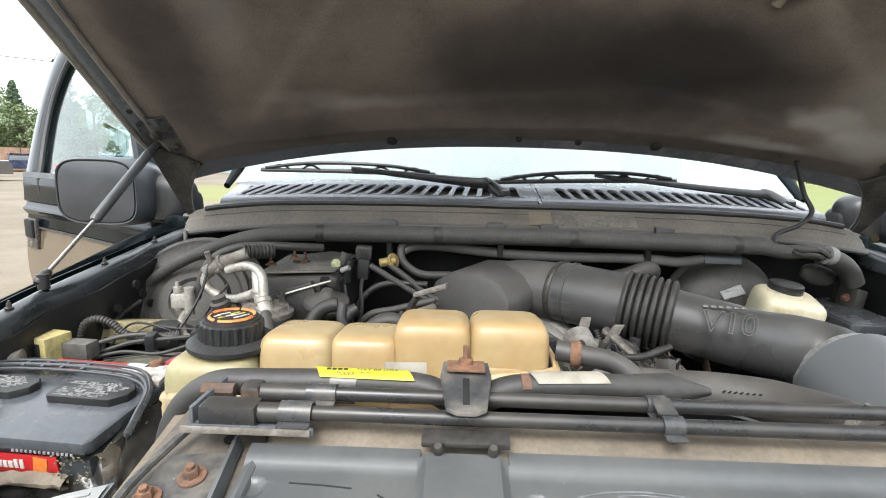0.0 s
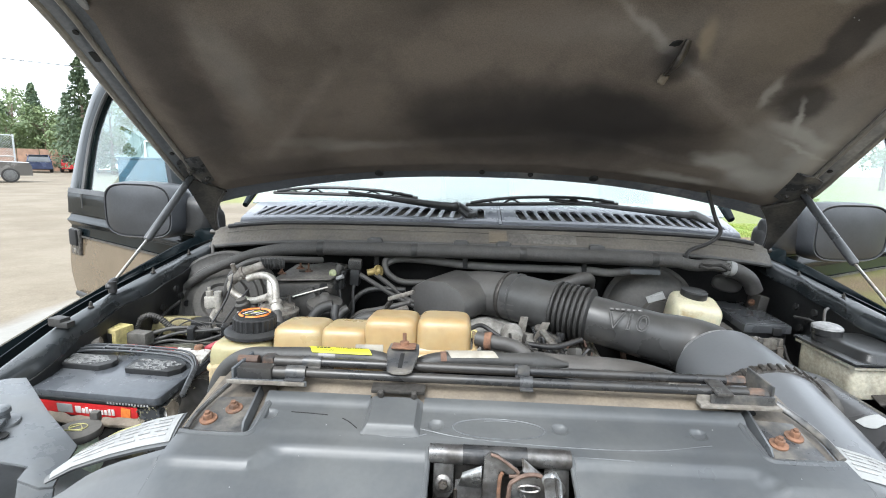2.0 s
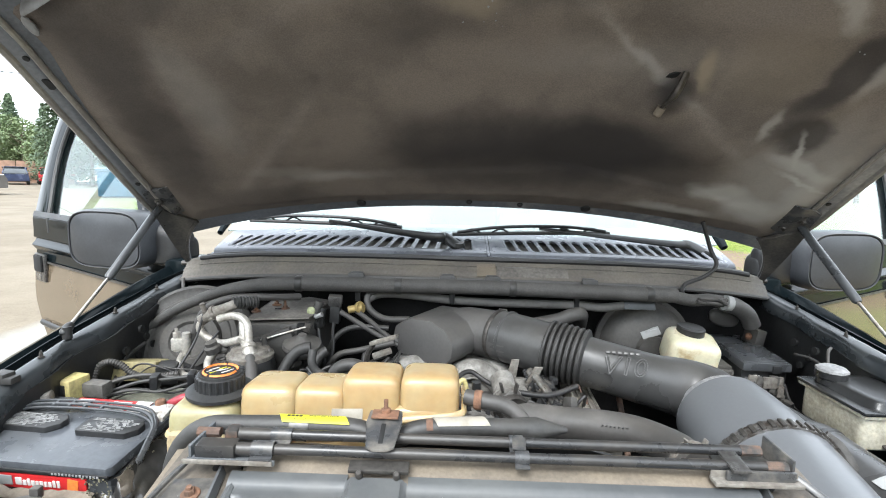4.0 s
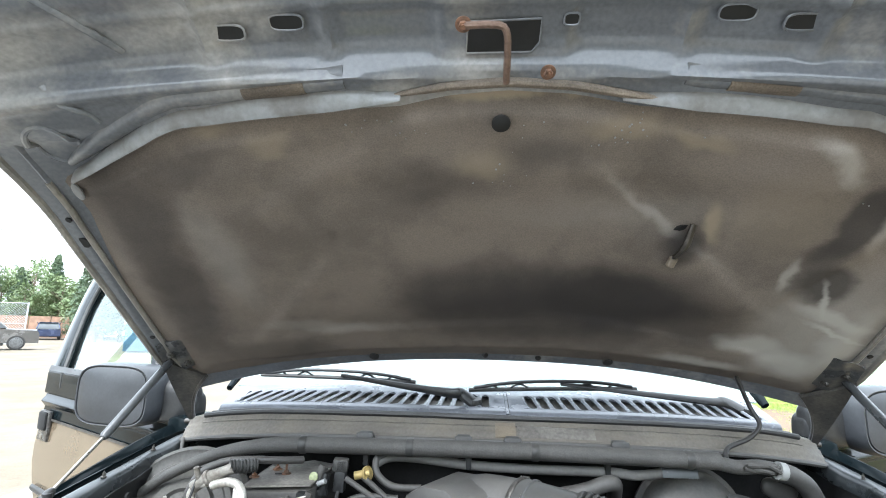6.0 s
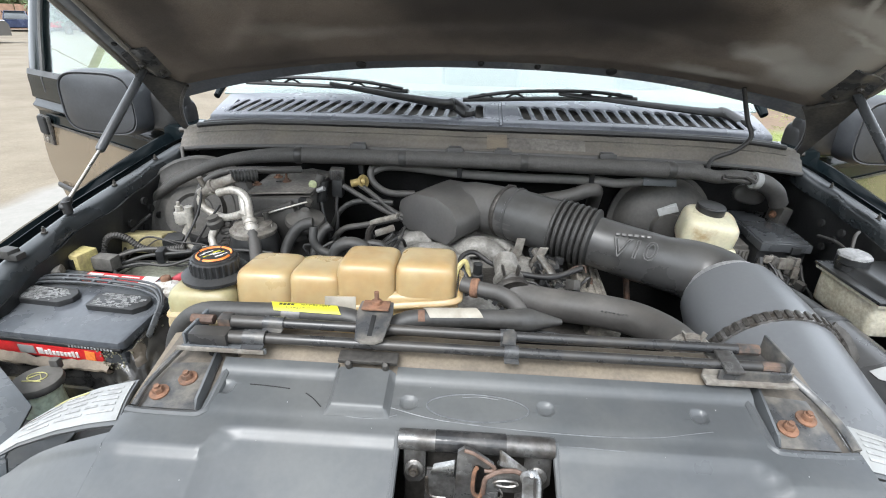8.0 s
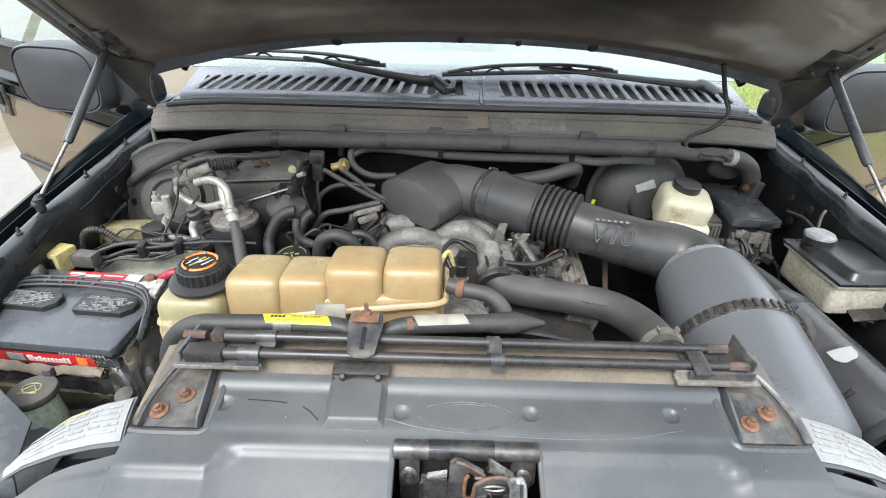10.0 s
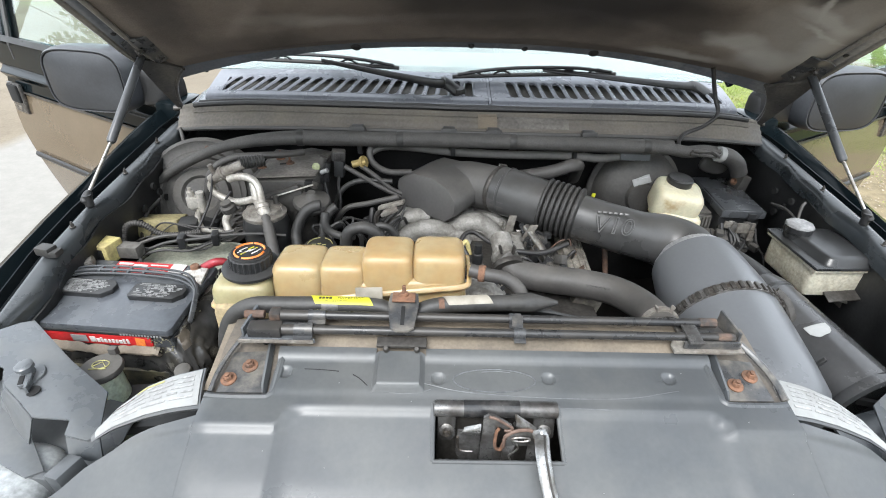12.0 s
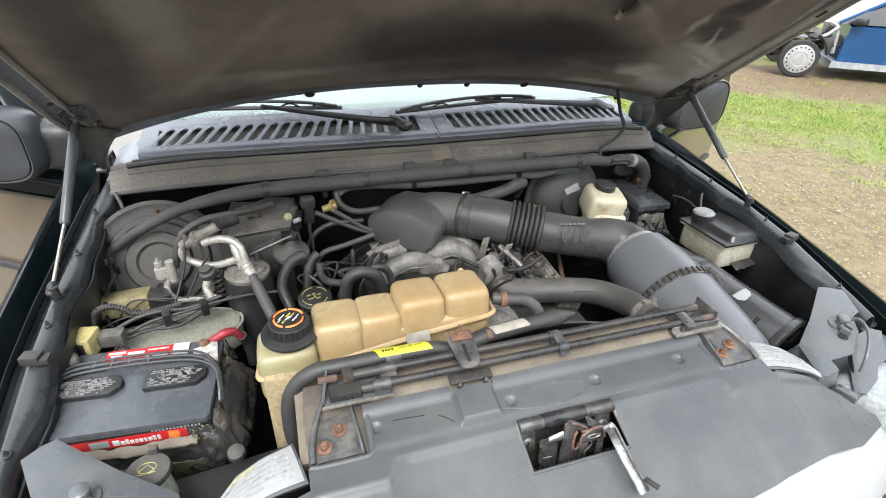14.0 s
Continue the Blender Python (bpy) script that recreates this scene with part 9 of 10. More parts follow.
def build_hoses():
    items = [
        ("wiring_harness", "long black taped wiring harness along the firewall", "tape", 0.0195, [(-0.885, 1.04, 1.03), (-0.868, 1.065, 1.085), (-0.850, 1.07, 1.135), (-0.792, 1.07, 1.178), (-0.723, 1.07, 1.214), (-0.657, 1.072, 1.240), (-0.595, 1.075, 1.254), (-0.51, 1.082, 1.263), (-0.42, 1.087, 1.264), (-0.2, 1.087, 1.266), (0.0, 1.087, 1.268), (0.3, 1.088, 1.265), (0.52, 1.092, 1.262)]),
        ("wiring_harness", "taped harness branch with loose braid", "tape", 0.016, [(0.50, 1.093, 1.262), (0.56, 1.095, 1.250), (0.61, 1.10, 1.252), (0.66, 1.11, 1.244)]),
        ("coolant_pipe", "grey rubber pipe along the firewall", "hose_pale", 0.0115, [(-0.285, 1.095, 1.225), (-0.25, 1.115, 1.236), (-0.18, 1.120, 1.235), (-0.06, 1.120, 1.224), (0.08, 1.12, 1.220), (0.27, 1.12, 1.221), (0.34, 1.12, 1.216), (0.41, 1.12, 1.226)]),
        ("vacuum_hose", "looped dusty grey vacuum hose", "rubber_grey", 0.0085, [(-0.25, 1.118, 1.240), (-0.28, 1.095, 1.236), (-0.275, 1.080, 1.205), (-0.235, 1.075, 1.180), (-0.17, 1.08, 1.178)]),
        ("vacuum_hose", "thin dusty grey vacuum hose", "rubber_grey", 0.0066, [(-0.345, 1.055, 1.200), (-0.285, 1.050, 1.166), (-0.245, 1.048, 1.143), (-0.19, 1.045, 1.118)]),
        ("vacuum_hose", "thin dusty grey vacuum hose", "rubber_grey", 0.0066, [(-0.305, 1.058, 1.204), (-0.260, 1.052, 1.172), (-0.222, 1.048, 1.142), (-0.18, 1.045, 1.125)]),
        ("vacuum_hose", "thin curved black rubber hose", "rubber_grey", 0.0075, [(-0.37, 0.99, 1.050), (-0.358, 0.995, 1.082), (-0.333, 1.00, 1.108), (-0.283, 1.00, 1.120), (-0.20, 1.00, 1.142)]),
        ("vacuum_hose", "thin curved black rubber hose", "rubber", 0.0070, [(-0.385, 1.05, 1.05), (-0.374, 1.05, 1.097), (-0.349, 1.05, 1.141), (-0.304, 1.052, 1.162), (-0.22, 1.052, 1.162)]),
        ("bypass_hose", "thick black looped bypass hose", "rubber", 0.0140, [(-0.308, 0.80, 1.05), (-0.307, 0.80, 1.105), (-0.298, 0.80, 1.145), (-0.268, 0.80, 1.160), (-0.238, 0.80, 1.148), (-0.222, 0.80, 1.113), (-0.216, 0.80, 1.05)]),
        ("bypass_hose", "small black rubber hose bend", "rubber", 0.009, [(-0.356, 0.84, 1.175), (-0.356, 0.83, 1.150), (-0.344, 0.828, 1.130), (-0.312, 0.825, 1.120), (-0.29, 0.82, 1.125)]),
        ("bypass_hose", "short curved black rubber hose", "rubber", 0.0095, [(-0.240, 0.83, 1.148), (-0.212, 0.83, 1.145), (-0.194, 0.828, 1.118), (-0.188, 0.82, 1.06)]),
        ("breather_hose", "grey breather hose behind the intake", "rubber_grey", 0.018, [(0.10, 1.10, 1.16), (0.17, 1.10, 1.172), (0.22, 1.10, 1.184), (0.262, 1.10, 1.200), (0.285, 1.115, 1.196), (0.295, 1.15, 1.170), (0.298, 1.18, 1.13)]),
        ("ground_strap", "grey wire from the cowl to the fender", "rubber_grey", 0.005, [(-0.835, 1.215, 1.238), (-0.822, 1.19, 1.215), (-0.815, 1.17, 1.175), (-0.825, 1.15, 1.140), (-0.84, 1.14, 1.13)]),
        ("washer_tube", "thin black washer tube from the hood to the cowl", "cable", 0.0055, [tuple(hood_p(0.615, 0.10, hood_h(0.615, 0.10) - 0.02)), (0.645, 1.185, 1.375), (0.655, 1.165, 1.335), (0.62, 1.150, 1.305), (0.56, 1.13, 1.285), (0.545, 1.105, 1.262), (0.575, 1.095, 1.245)]),
        ("rubber_boot", "dusty rubber boot on the firewall", "rubber_grey", 0.022, [(0.66, 1.115, 1.240), (0.70, 1.125, 1.228), (0.735, 1.135, 1.205), (0.755, 1.14, 1.175)]),
        ("fender_wire", "thin black wire along the fender", "cable", 0.004, [(0.80, 1.03, 1.135), (0.81, 0.98, 1.140), (0.815, 0.93, 1.125), (0.81, 0.90, 1.10)]),
        ("washer_line", "thin clear line behind the reservoir", "rubber_grey", 0.0035, [(0.765, 0.875, 1.155), (0.78, 0.90, 1.185), (0.80, 0.92, 1.190)]),
        ("dipstick_tube", "rusty brown dipstick tube", "rust_dark", 0.007, [(0.345, 0.99, 1.08), (0.348, 0.93, 1.00), (0.35, 0.88, 0.93)]),
        ("block_cable", "black cable over the valve cover", "cable", 0.005, [(-0.03, 0.75, 1.12), (-0.045, 0.78, 1.145), (-0.02, 0.81, 1.15), (0.02, 0.80, 1.13), (0.08, 0.79, 1.11)]),
        ("block_cable", "small looped yellow cable", "yellow_plastic", 0.005, [(-0.055, 0.735, 1.10), (-0.05, 0.75, 1.135), (-0.035, 0.765, 1.15), (-0.025, 0.76, 1.12)]),
        ("sensor_cable", "black wire across the engine", "cable", 0.006, [(0.03, 0.78, 1.13), (0.08, 0.77, 1.125), (0.14, 0.775, 1.12), (0.20, 0.80, 1.13)]),
    ]
    for nm, lb, mt, r, pts in items:
        h = thing(nm, lb, "wire" if r < 0.008 else "hose", pts[0])
        rad = [0.010, 0.010, 0.011, 0.012, 0.013, 0.014, 0.016, 0.018, 0.0195, 0.0195, 0.0195, 0.0195, 0.0195] if len(pts) == 13 else r
        part("line", tube(pts, rad, 12 if r < 0.015 else 16, 6), M[mt], h)
        if nm == "wiring_harness":
            line = spline(pts, 6)
            for q in range(46, len(line) - 2, 8):
                part("tape_band", lathe([(r * 1.02, -0.009), (r * 1.07, -0.007), (r * 1.07, 0.007), (r * 1.02, 0.009)], line[q], line[q + 1] - line[q - 1], 14), M["rubber"], h, "wrap of black tape")
    gr = thing("firewall_grommet", "dusty oval rubber grommet on the firewall", "grommet", (0.69, 1.17, 1.185))
    part("dish", pillow((0.69, 1.165, 1.188), (0.090, 0.03, 0.050), 0.8, (0, 10, 6), 24, 12), M["rubber_grey"], gr)
    bd = thing("loose_braid", "frayed harness braid with a white tape band", "harness", (0.63, 1.10, 1.25))
    bm = bmesh.new()
    random.seed(8)
    for k in range(7):
        o = [random.uniform(-0.012, 0.012) for _ in range(9)]
        tube([(0.57 + o[0] * 0.4, 1.085 + o[1], 1.252 + o[2]), (0.61, 1.082 + o[3], 1.255 + o[4]), (0.66, 1.09 + o[5], 1.245 + o[6])], 0.0045, 6, 4, bm)
    part("strands", bm, M["tape"], bd)
    part("tape_band", lathe([(0.020, -0.008), (0.0205, 0), (0.020, 0.008)], (0.655, 1.092, 1.246), (1, 0.1, -0.2), 14), M["white"], bd, "white tape band")
    for x in (-0.31, 0.27, -0.06):
        t = thing("pipe_clip", "small black plastic pipe clip", "clip", (x, 1.10, 1.235))
        part("clip", rbox((x, 1.112, 1.238), (0.014, 0.012, 0.045), 0.003), M["plastic"], t)
    cn = thing("vacuum_connector", "black plastic multi connector by the firewall", "connector", (-0.40, 1.08, 1.15))
    part("block", rbox((-0.361, 1.070, 1.190), (0.026, 0.028, 0.046), 0.004, (0, 4, 0)), M["plastic"], cn)
    part("block_top", rbox((-0.361, 1.068, 1.226), (0.036, 0.032, 0.028), 0.006, (0, 4, 8)), M["plastic_dusty"], cn)
    for k in range(6):
        part("block_rib", rbox((-0.374 + 0.005 * k, 1.0515, 1.226), (0.0018, 0.002, 0.022), 0.0006, (0, 4, 8)), M["plastic"], cn)
    part("solenoid", rod((-0.412, 1.045, 1.185), (-0.396, 1.052, 1.226), 0.011, seg=14), M["plastic_dusty"], cn)
    part("solenoid_cap", lathe([(0.0105, 0), (0.0105, 0.004), (0.006, 0.006)], (-0.414, 1.036, 1.205), (-0.2, -1, 0.3), 16), M["print_green"], cn, "pale green cap")
    part("solenoid", rod((-0.396, 1.040, 1.165), (-0.386, 1.045, 1.212), 0.009, seg=12), M["plastic"], cn)
    part("nozzle", rod((-0.402, 1.030, 1.192), (-0.384, 1.026, 1.200), 0.006, seg=10), M["cap_grey"], cn)
    part("lower_block", rbox((-0.404, 1.045, 1.168), (0.040, 0.022, 0.018), 0.004, (0, -14, 4)), M["plastic"], cn)
    part("lead", tube([(-0.362, 1.058, 1.170), (-0.364, 1.05, 1.145), (-0.360, 1.04, 1.11), (-0.366, 1.03, 1.06)], 0.0045, 8, 5), M["cable"], cn)
    part("lead", tube([(-0.398, 1.04, 1.160), (-0.392, 1.03, 1.135), (-0.380, 1.02, 1.10), (-0.37, 1.01, 1.05)], 0.004, 8, 5), M["cable"], cn)
    br = thing("brass_fitting", "small brass coloured fitting", "fitting", (-0.306, 1.06, 1.20))
    part("knob", rod((-0.325, 1.058, 1.205), (-0.290, 1.062, 1.212), 0.0095, seg=12), M["brass"], br)
    part("disc", lathe([(0.016, -0.004), (0.017, 0), (0.016, 0.004)], (-0.296, 1.064, 1.210), (0.8, -0.4, 0.3), 18), M["brass"], br)


M["print_green"] = mat("pale_green_plastic", (0.30, 0.33, 0.18), 0.5, col2=(0.2, 0.2, 0.12), scale=60)
M["brass"] = mat("dirty_brass_plastic", (0.36, 0.27, 0.10), 0.5, metal=0.2, col2=(0.2, 0.15, 0.07), scale=40)
build_hoses()


def build_left_front():
    pn = thing("vacuum_reservoir", "dusty olive plastic reservoir lid behind the battery", "reservoir", (-0.68, 0.83, 1.0))
    out = [(-0.800, 0.790), (-0.740, 0.760), (-0.585, 0.792), (-0.548, 0.825), (-0.548, 0.862), (-0.580, 0.892), (-0.640, 0.900), (-0.780, 0.865)]
    bm = prism([(x, y, 0.99) for x, y in out], (0, 0, 0.062), bevel=0.010)
    part("lid", bm, M["pan"], pn)
    part("rim", tube([(x, y, 1.049) for x, y in out + out[:1]], 0.0035, 8, 4), M["pan"], pn)
    yc = thing("yellow_connector", "faded yellow square connector", "connector", (-0.86, 0.80, 1.08))
    part("shell", rbox((-0.836, 0.772, 1.104), (0.054, 0.048, 0.046), 0.004, (0, 0, -12)), M["yellow_plastic"], yc)
    part("inner", rbox((-0.841, 0.7475, 1.106), (0.032, 0.004, 0.024), 0.001, (0, 0, -12)), M["plastic"], yc)
    part("tail", rbox((-0.788, 0.782, 1.098), (0.05, 0.03, 0.03), 0.006, (0, 0, -5)), M["relay_grey"], yc)
    bx = thing("relay_box", "dull yellow-green box behind the blower", "box", (-0.74, 0.93, 1.06))
    part("box", rbox((-0.795, 0.940, 1.075), (0.10, 0.07, 0.045), 0.006, (-14, 0, 4)), M["yellow_box"], bx)
    part("plug", rbox((-0.725, 0.930, 1.075), (0.045, 0.05, 0.045), 0.005, (0, 0, 20)), M["plastic"], bx)
    ws = [
        ("loom", "thin black wiring conduit", "rubber", 0.0052, [(-0.77, 0.80, 1.085), (-0.72, 0.815, 1.10), (-0.66, 0.822, 1.106), (-0.60, 0.835, 1.110), (-0.53, 0.85, 1.108), (-0.46, 0.86, 1.10)]),
        ("loom", "thin black wiring conduit", "rubber", 0.0045, [(-0.79, 0.785, 1.075), (-0.73, 0.80, 1.088), (-0.67, 0.805, 1.085), (-0.62, 0.83, 1.095), (-0.56, 0.87, 1.10)]),
        ("loom", "dusty grey taped wire bundle", "rubber_grey", 0.006, [(-0.80, 0.81, 1.09), (-0.75, 0.83, 1.104), (-0.70, 0.84, 1.106), (-0.65, 0.845, 1.10), (-0.58, 0.86, 1.11)]),
        ("loom", "thin loose black wire", "cable", 0.004, [(-0.645, 0.95, 1.215), (-0.655, 0.93, 1.16), (-0.675, 0.90, 1.11), (-0.69, 0.87, 1.08)]),
        ("loom", "thin loose black wire", "cable", 0.004, [(-0.60, 0.93, 1.18), (-0.63, 0.92, 1.14), (-0.66, 0.90, 1.09)]),
        ("loom", "thin black wire by the fender", "cable", 0.006, [(-0.82, 1.0, 1.12), (-0.835, 0.95, 1.10), (-0.83, 0.90, 1.07), (-0.81, 0.86, 1.06)]),
        ("loom", "black cable round the battery", "rubber", 0.0055, [(-0.835, 0.76, 1.06), (-0.83, 0.775, 1.09), (-0.80, 0.785, 1.105), (-0.77, 0.775, 1.09), (-0.76, 0.765, 1.05)]),
    ]
    rg = random.Random(23)
    for k in range(5):
        x0, y0 = rg.uniform(-0.84, -0.78), rg.uniform(0.82, 0.90)
        pts = [(x0, y0, 1.055 + rg.uniform(0, 0.02))]
        for q in range(1, 5):
            pts.append((x0 + 0.05 * q + rg.uniform(-0.012, 0.012), y0 + rg.uniform(-0.015, 0.02), 1.085 + 0.022 * math.sin(q * 0.8 + k) + rg.uniform(-0.006, 0.006)))
        ws.append(("loom", "thin loose black wire across the reservoir lid", rg.choice(("cable", "cable", "rubber_grey", "tape")), rg.choice((0.0022, 0.003, 0.0045)), pts))
    ws.append(("loom", "ribbed black conduit arching by the fender", "rubber_grey", 0.0078, [(-0.83, 0.835, 1.055), (-0.838, 0.84, 1.085), (-0.832, 0.85, 1.115), (-0.812, 0.856, 1.126), (-0.788, 0.86, 1.118), (-0.765, 0.86, 1.100), (-0.735, 0.862, 1.092), (-0.67, 0.875, 1.095)]))
    for nm, lb, mt, r, pts in ws:
        h = thing(nm, lb, "wiring", pts[0])
        part("line", conduit(pts, r * 0.85, 0.0055, 12) if "ribbed" in lb else tube(pts, r * 0.72, 10, 6), M[mt], h)
    for p in ((-0.69, 0.822, 1.10), (-0.615, 0.832, 1.105)):
        t = thing("cable_tie", "small black plastic cable clip", "clip", p)
        part("clip", rbox(p, (0.016, 0.030, 0.030), 0.004, (0, 0, 15)), M["plastic"], t)
    wc = thing("washer_bottle", "pale green washer bottle with a black cap", "bottle", (-0.668, 0.458, 0.93))
    part("neck", lathe([(0.036, -0.14), (0.034, -0.06), (0.028, -0.015), (0.026, 0.0)], (-0.676, 0.454, 1.055), (0, 0.10, 1), 28), M["green_bottle"], wc)
    cap = lathe([(0.024, 0), (0.033, 0.002), (0.035, 0.008), (0.033, 0.014), (0.025, 0.016)], (-0.676, 0.454, 1.052), (0, 0, 1), 30)
    rbox((-0.671, 0.488, 1.070), (0.014, 0.012, 0.018), 0.003, (0, 0, 0), cap)
    rbox((-0.699, 0.421, 1.066), (0.016, 0.014, 0.008), 0.002, (0, 0, -30), cap)
    part("cap", cap, M["plastic_dusty"], wc, "dusty black snap cap")
    sy = bmesh.new()
    tube([(-0.676 + 0.014 * math.cos(a), 0.456 + 0.010 * math.sin(a), 1.0690) for a in arc(16, 0, 2 * math.pi)], 0.0009, 6, 1, sy, smooth=False)
    tube([(-0.688, 0.450, 1.0690), (-0.676, 0.462, 1.0690), (-0.664, 0.450, 1.0690)], 0.0009, 6, 1, sy, smooth=False)
    tube([(-0.690, 0.444, 1.0690), (-0.662, 0.446, 1.0690)], 0.0009, 6, 1, sy, smooth=False)
    part("yellow_symbol", sy, M["faded_yellow"], wc)
    nb = thing("tray_bolt", "dull bolt on the battery tray", "bolt", (-0.545, 0.46, 1.03))
    part("head", lathe([(0.014, 0), (0.016, 0.006), (0.014, 0.016), (0.008, 0.02)], (-0.545, 0.470, 1.035), (0, -0.3, 1), 12), M["plastic_dusty"], nb)
    inn = thing("inner_panel", "dark panel in front of the battery", "panel", (-0.6, 0.42, 1.0))
    part("panel", rbox((-0.62, 0.43, 0.99), (0.38, 0.10, 0.02), 0.004, (0, 0, 6)), M["bay_dark"], inn)


M["yellow_box"] = mat("dull_yellow_green_box", (0.30, 0.26, 0.13), 0.6, col2=(0.16, 0.13, 0.08), scale=20, amount=0.6)
build_left_front()

# ---- the yard round the vehicle ----
M["leaf"] = mat("green_foliage", (0.11, 0.16, 0.065), 0.6, col2=(0.16, 0.20, 0.09), scale=0.6, amount=0.9, bump=0, grain=0.2, fine=3)
M["needle"] = mat("dark_conifer_foliage", (0.065, 0.10, 0.055), 0.7, col2=(0.10, 0.135, 0.07), scale=0.8, amount=0.8, bump=0, grain=0.2, fine=3)
M["bark"] = mat("grey_brown_bark", (0.12, 0.09, 0.065), 0.9, scale=3)
M["car_blue"] = mat("bright_blue_car_paint", (0.006, 0.055, 0.165), 0.18, coat=0.5, scale=2, grain=0.04, bump=0, amount=0.2)
M["car_navy"] = mat("navy_car_paint", (0.02, 0.03, 0.07), 0.2, coat=0.5, scale=2, bump=0, grain=0.04)
M["car_red"] = mat("red_car_paint", (0.33, 0.02, 0.025), 0.2, coat=0.5, scale=2, bump=0, grain=0.04)
M["car_grey"] = mat("taupe_car_paint", (0.10, 0.095, 0.09), 0.22, metal=0.2, coat=0.5, scale=2, bump=0, grain=0.04)
M["car_white"] = mat("white_car_paint", (0.75, 0.75, 0.74), 0.2, coat=0.5, scale=2, bump=0, grain=0.04)
M["car_glass"] = mat("dark_car_glass", (0.02, 0.024, 0.026), 0.06, scale=2, bump=0, spec=0.8)
M["rim_dark"] = mat("dull_grey_wheel", (0.10, 0.10, 0.10), 0.5, metal=0.3, scale=12)
M["rim"] = mat("silver_wheel_trim", (0.36, 0.36, 0.355), 0.4, metal=0.3, scale=12, amount=0.3)
M["galv"] = mat("galvanised_fence_wire", (0.34, 0.36, 0.37), 0.5, metal=0.5, scale=10)
M["yellow_paint"] = mat("yellow_machine_paint", (0.60, 0.42, 0.02), 0.4, scale=4)
M["fence_wood"] = mat("brown_timber_fence", (0.20, 0.12, 0.08), 0.8, scale=2)
M["bin_blue"] = mat("blue_painted_container", (0.03, 0.09, 0.15), 0.5, scale=3)
M["metal_wall"] = mat("pale_blue_grey_cladding", (0.33, 0.41, 0.42), 0.45, col2=(0.27, 0.34, 0.35), scale=0.5, amount=0.6, bump=0, grain=0.06)
M["pebble"] = mat("pale_gravel_stone", (0.36, 0.31, 0.24), 0.9, col2=(0.20, 0.165, 0.125), scale=14, amount=0.9, bump=0.2)
M["straw"] = mat("dry_straw", (0.33, 0.26, 0.14), 0.8, col2=(0.20, 0.15, 0.08), scale=3, bump=0, grain=0.3)
M["grass"] = mat("fresh_grass", (0.19, 0.28, 0.035), 0.6, col2=(0.29, 0.31, 0.075), scale=2.5, amount=0.9, bump=0, grain=0.15)


def leaf_cloud(bm, c, r, n, size, rng, droop=0.0):
    for _ in range(n):
        d = Vector((rng.gauss(0, 1), rng.gauss(0, 1), rng.gauss(0, 1))).normalized()
        p = Vector(c) + Vector((d.x * r[0], d.y * r[1], d.z * r[2])) * rng.uniform(0.55, 1.05)
        a = Vector((rng.gauss(0, 1), rng.gauss(0, 1), rng.gauss(0, 1))).normalized() * size * rng.uniform(0.6, 1.3)
        b = a.orthogonal().normalized() * size * rng.uniform(0.3, 0.7)
        q = [bm.verts.new(p + a), bm.verts.new(p + b), bm.verts.new(p - a), bm.verts.new(p - b)]
        bm.faces.new(q)


def make_tree(kind, at, seed, height):
    rng = random.Random(seed)
    label = "leafy green deciduous tree at the yard's edge" if kind == "broad" else "dark green conifer at the yard's edge"
    t = thing("tree", label, "tree", at, group="trees at the edge")
    x, y, z = at
    bm = tube([(x, y, z), (x + 0.1, y, z + height * 0.3), (x - 0.1, y + 0.1, z + height * 0.6), (x, y, z + height * 0.9)], [0.28, 0.20, 0.12, 0.03], 8, 3)
    crown = bmesh.new()
    if kind == "broad":
        for k in range(26):
            a, h = rng.uniform(0, 6.28), rng.uniform(0.28, 0.95)
            w = height * 0.34 * math.sin(math.pi * min(1, (h - 0.15) / 0.9)) ** 0.7
            c = (x + w * math.cos(a) * rng.uniform(0.3, 1), y + w * math.sin(a) * rng.uniform(0.3, 1), z + height * h)
            tube([(x, y, z + height * h * 0.75), c], [0.06, 0.015], 5, 1, bm, smooth=False)
            rr = height * rng.uniform(0.08, 0.14)
            leaf_cloud(crown, c, (rr, rr, rr * 0.8), 90, 0.20, rng)
    else:
        for k in range(34):
            h = 0.10 + 0.9 * k / 34
            w = height * 0.22 * (1 - h) ** 0.8 + 0.1
            for q in range(5):
                a = rng.uniform(0, 6.28)
                tip = (x + w * math.cos(a), y + w * math.sin(a), z + height * h - 0.25 * w)
                leaf_cloud(crown, ((x + tip[0]) / 2, (y + tip[1]) / 2, z + height * h - 0.1 * w), (w * 0.45, w * 0.45, 0.22), 14, 0.19, rng)
                leaf_cloud(crown, tip, (w * 0.2, w * 0.2, 0.14), 6, 0.16, rng)
    part("trunk", bm, M["bark"], t)
    part("crown", crown, M["leaf"] if kind == "broad" else M["needle"], t)
    return t


broad = make_tree("broad", (-58, 62, 0), 3, 9.5)
broad2 = make_tree("broad", (-50, 66, 0), 5, 8.5)
fir = make_tree("fir", (-53, 60, 0), 7, 10.0)


def copy_tree(src, x, y, s, turn):
    copy_thing(src, pose(x, y, 0, 0, 0, turn) @ Matrix.Diagonal((s, s, s, 1)))


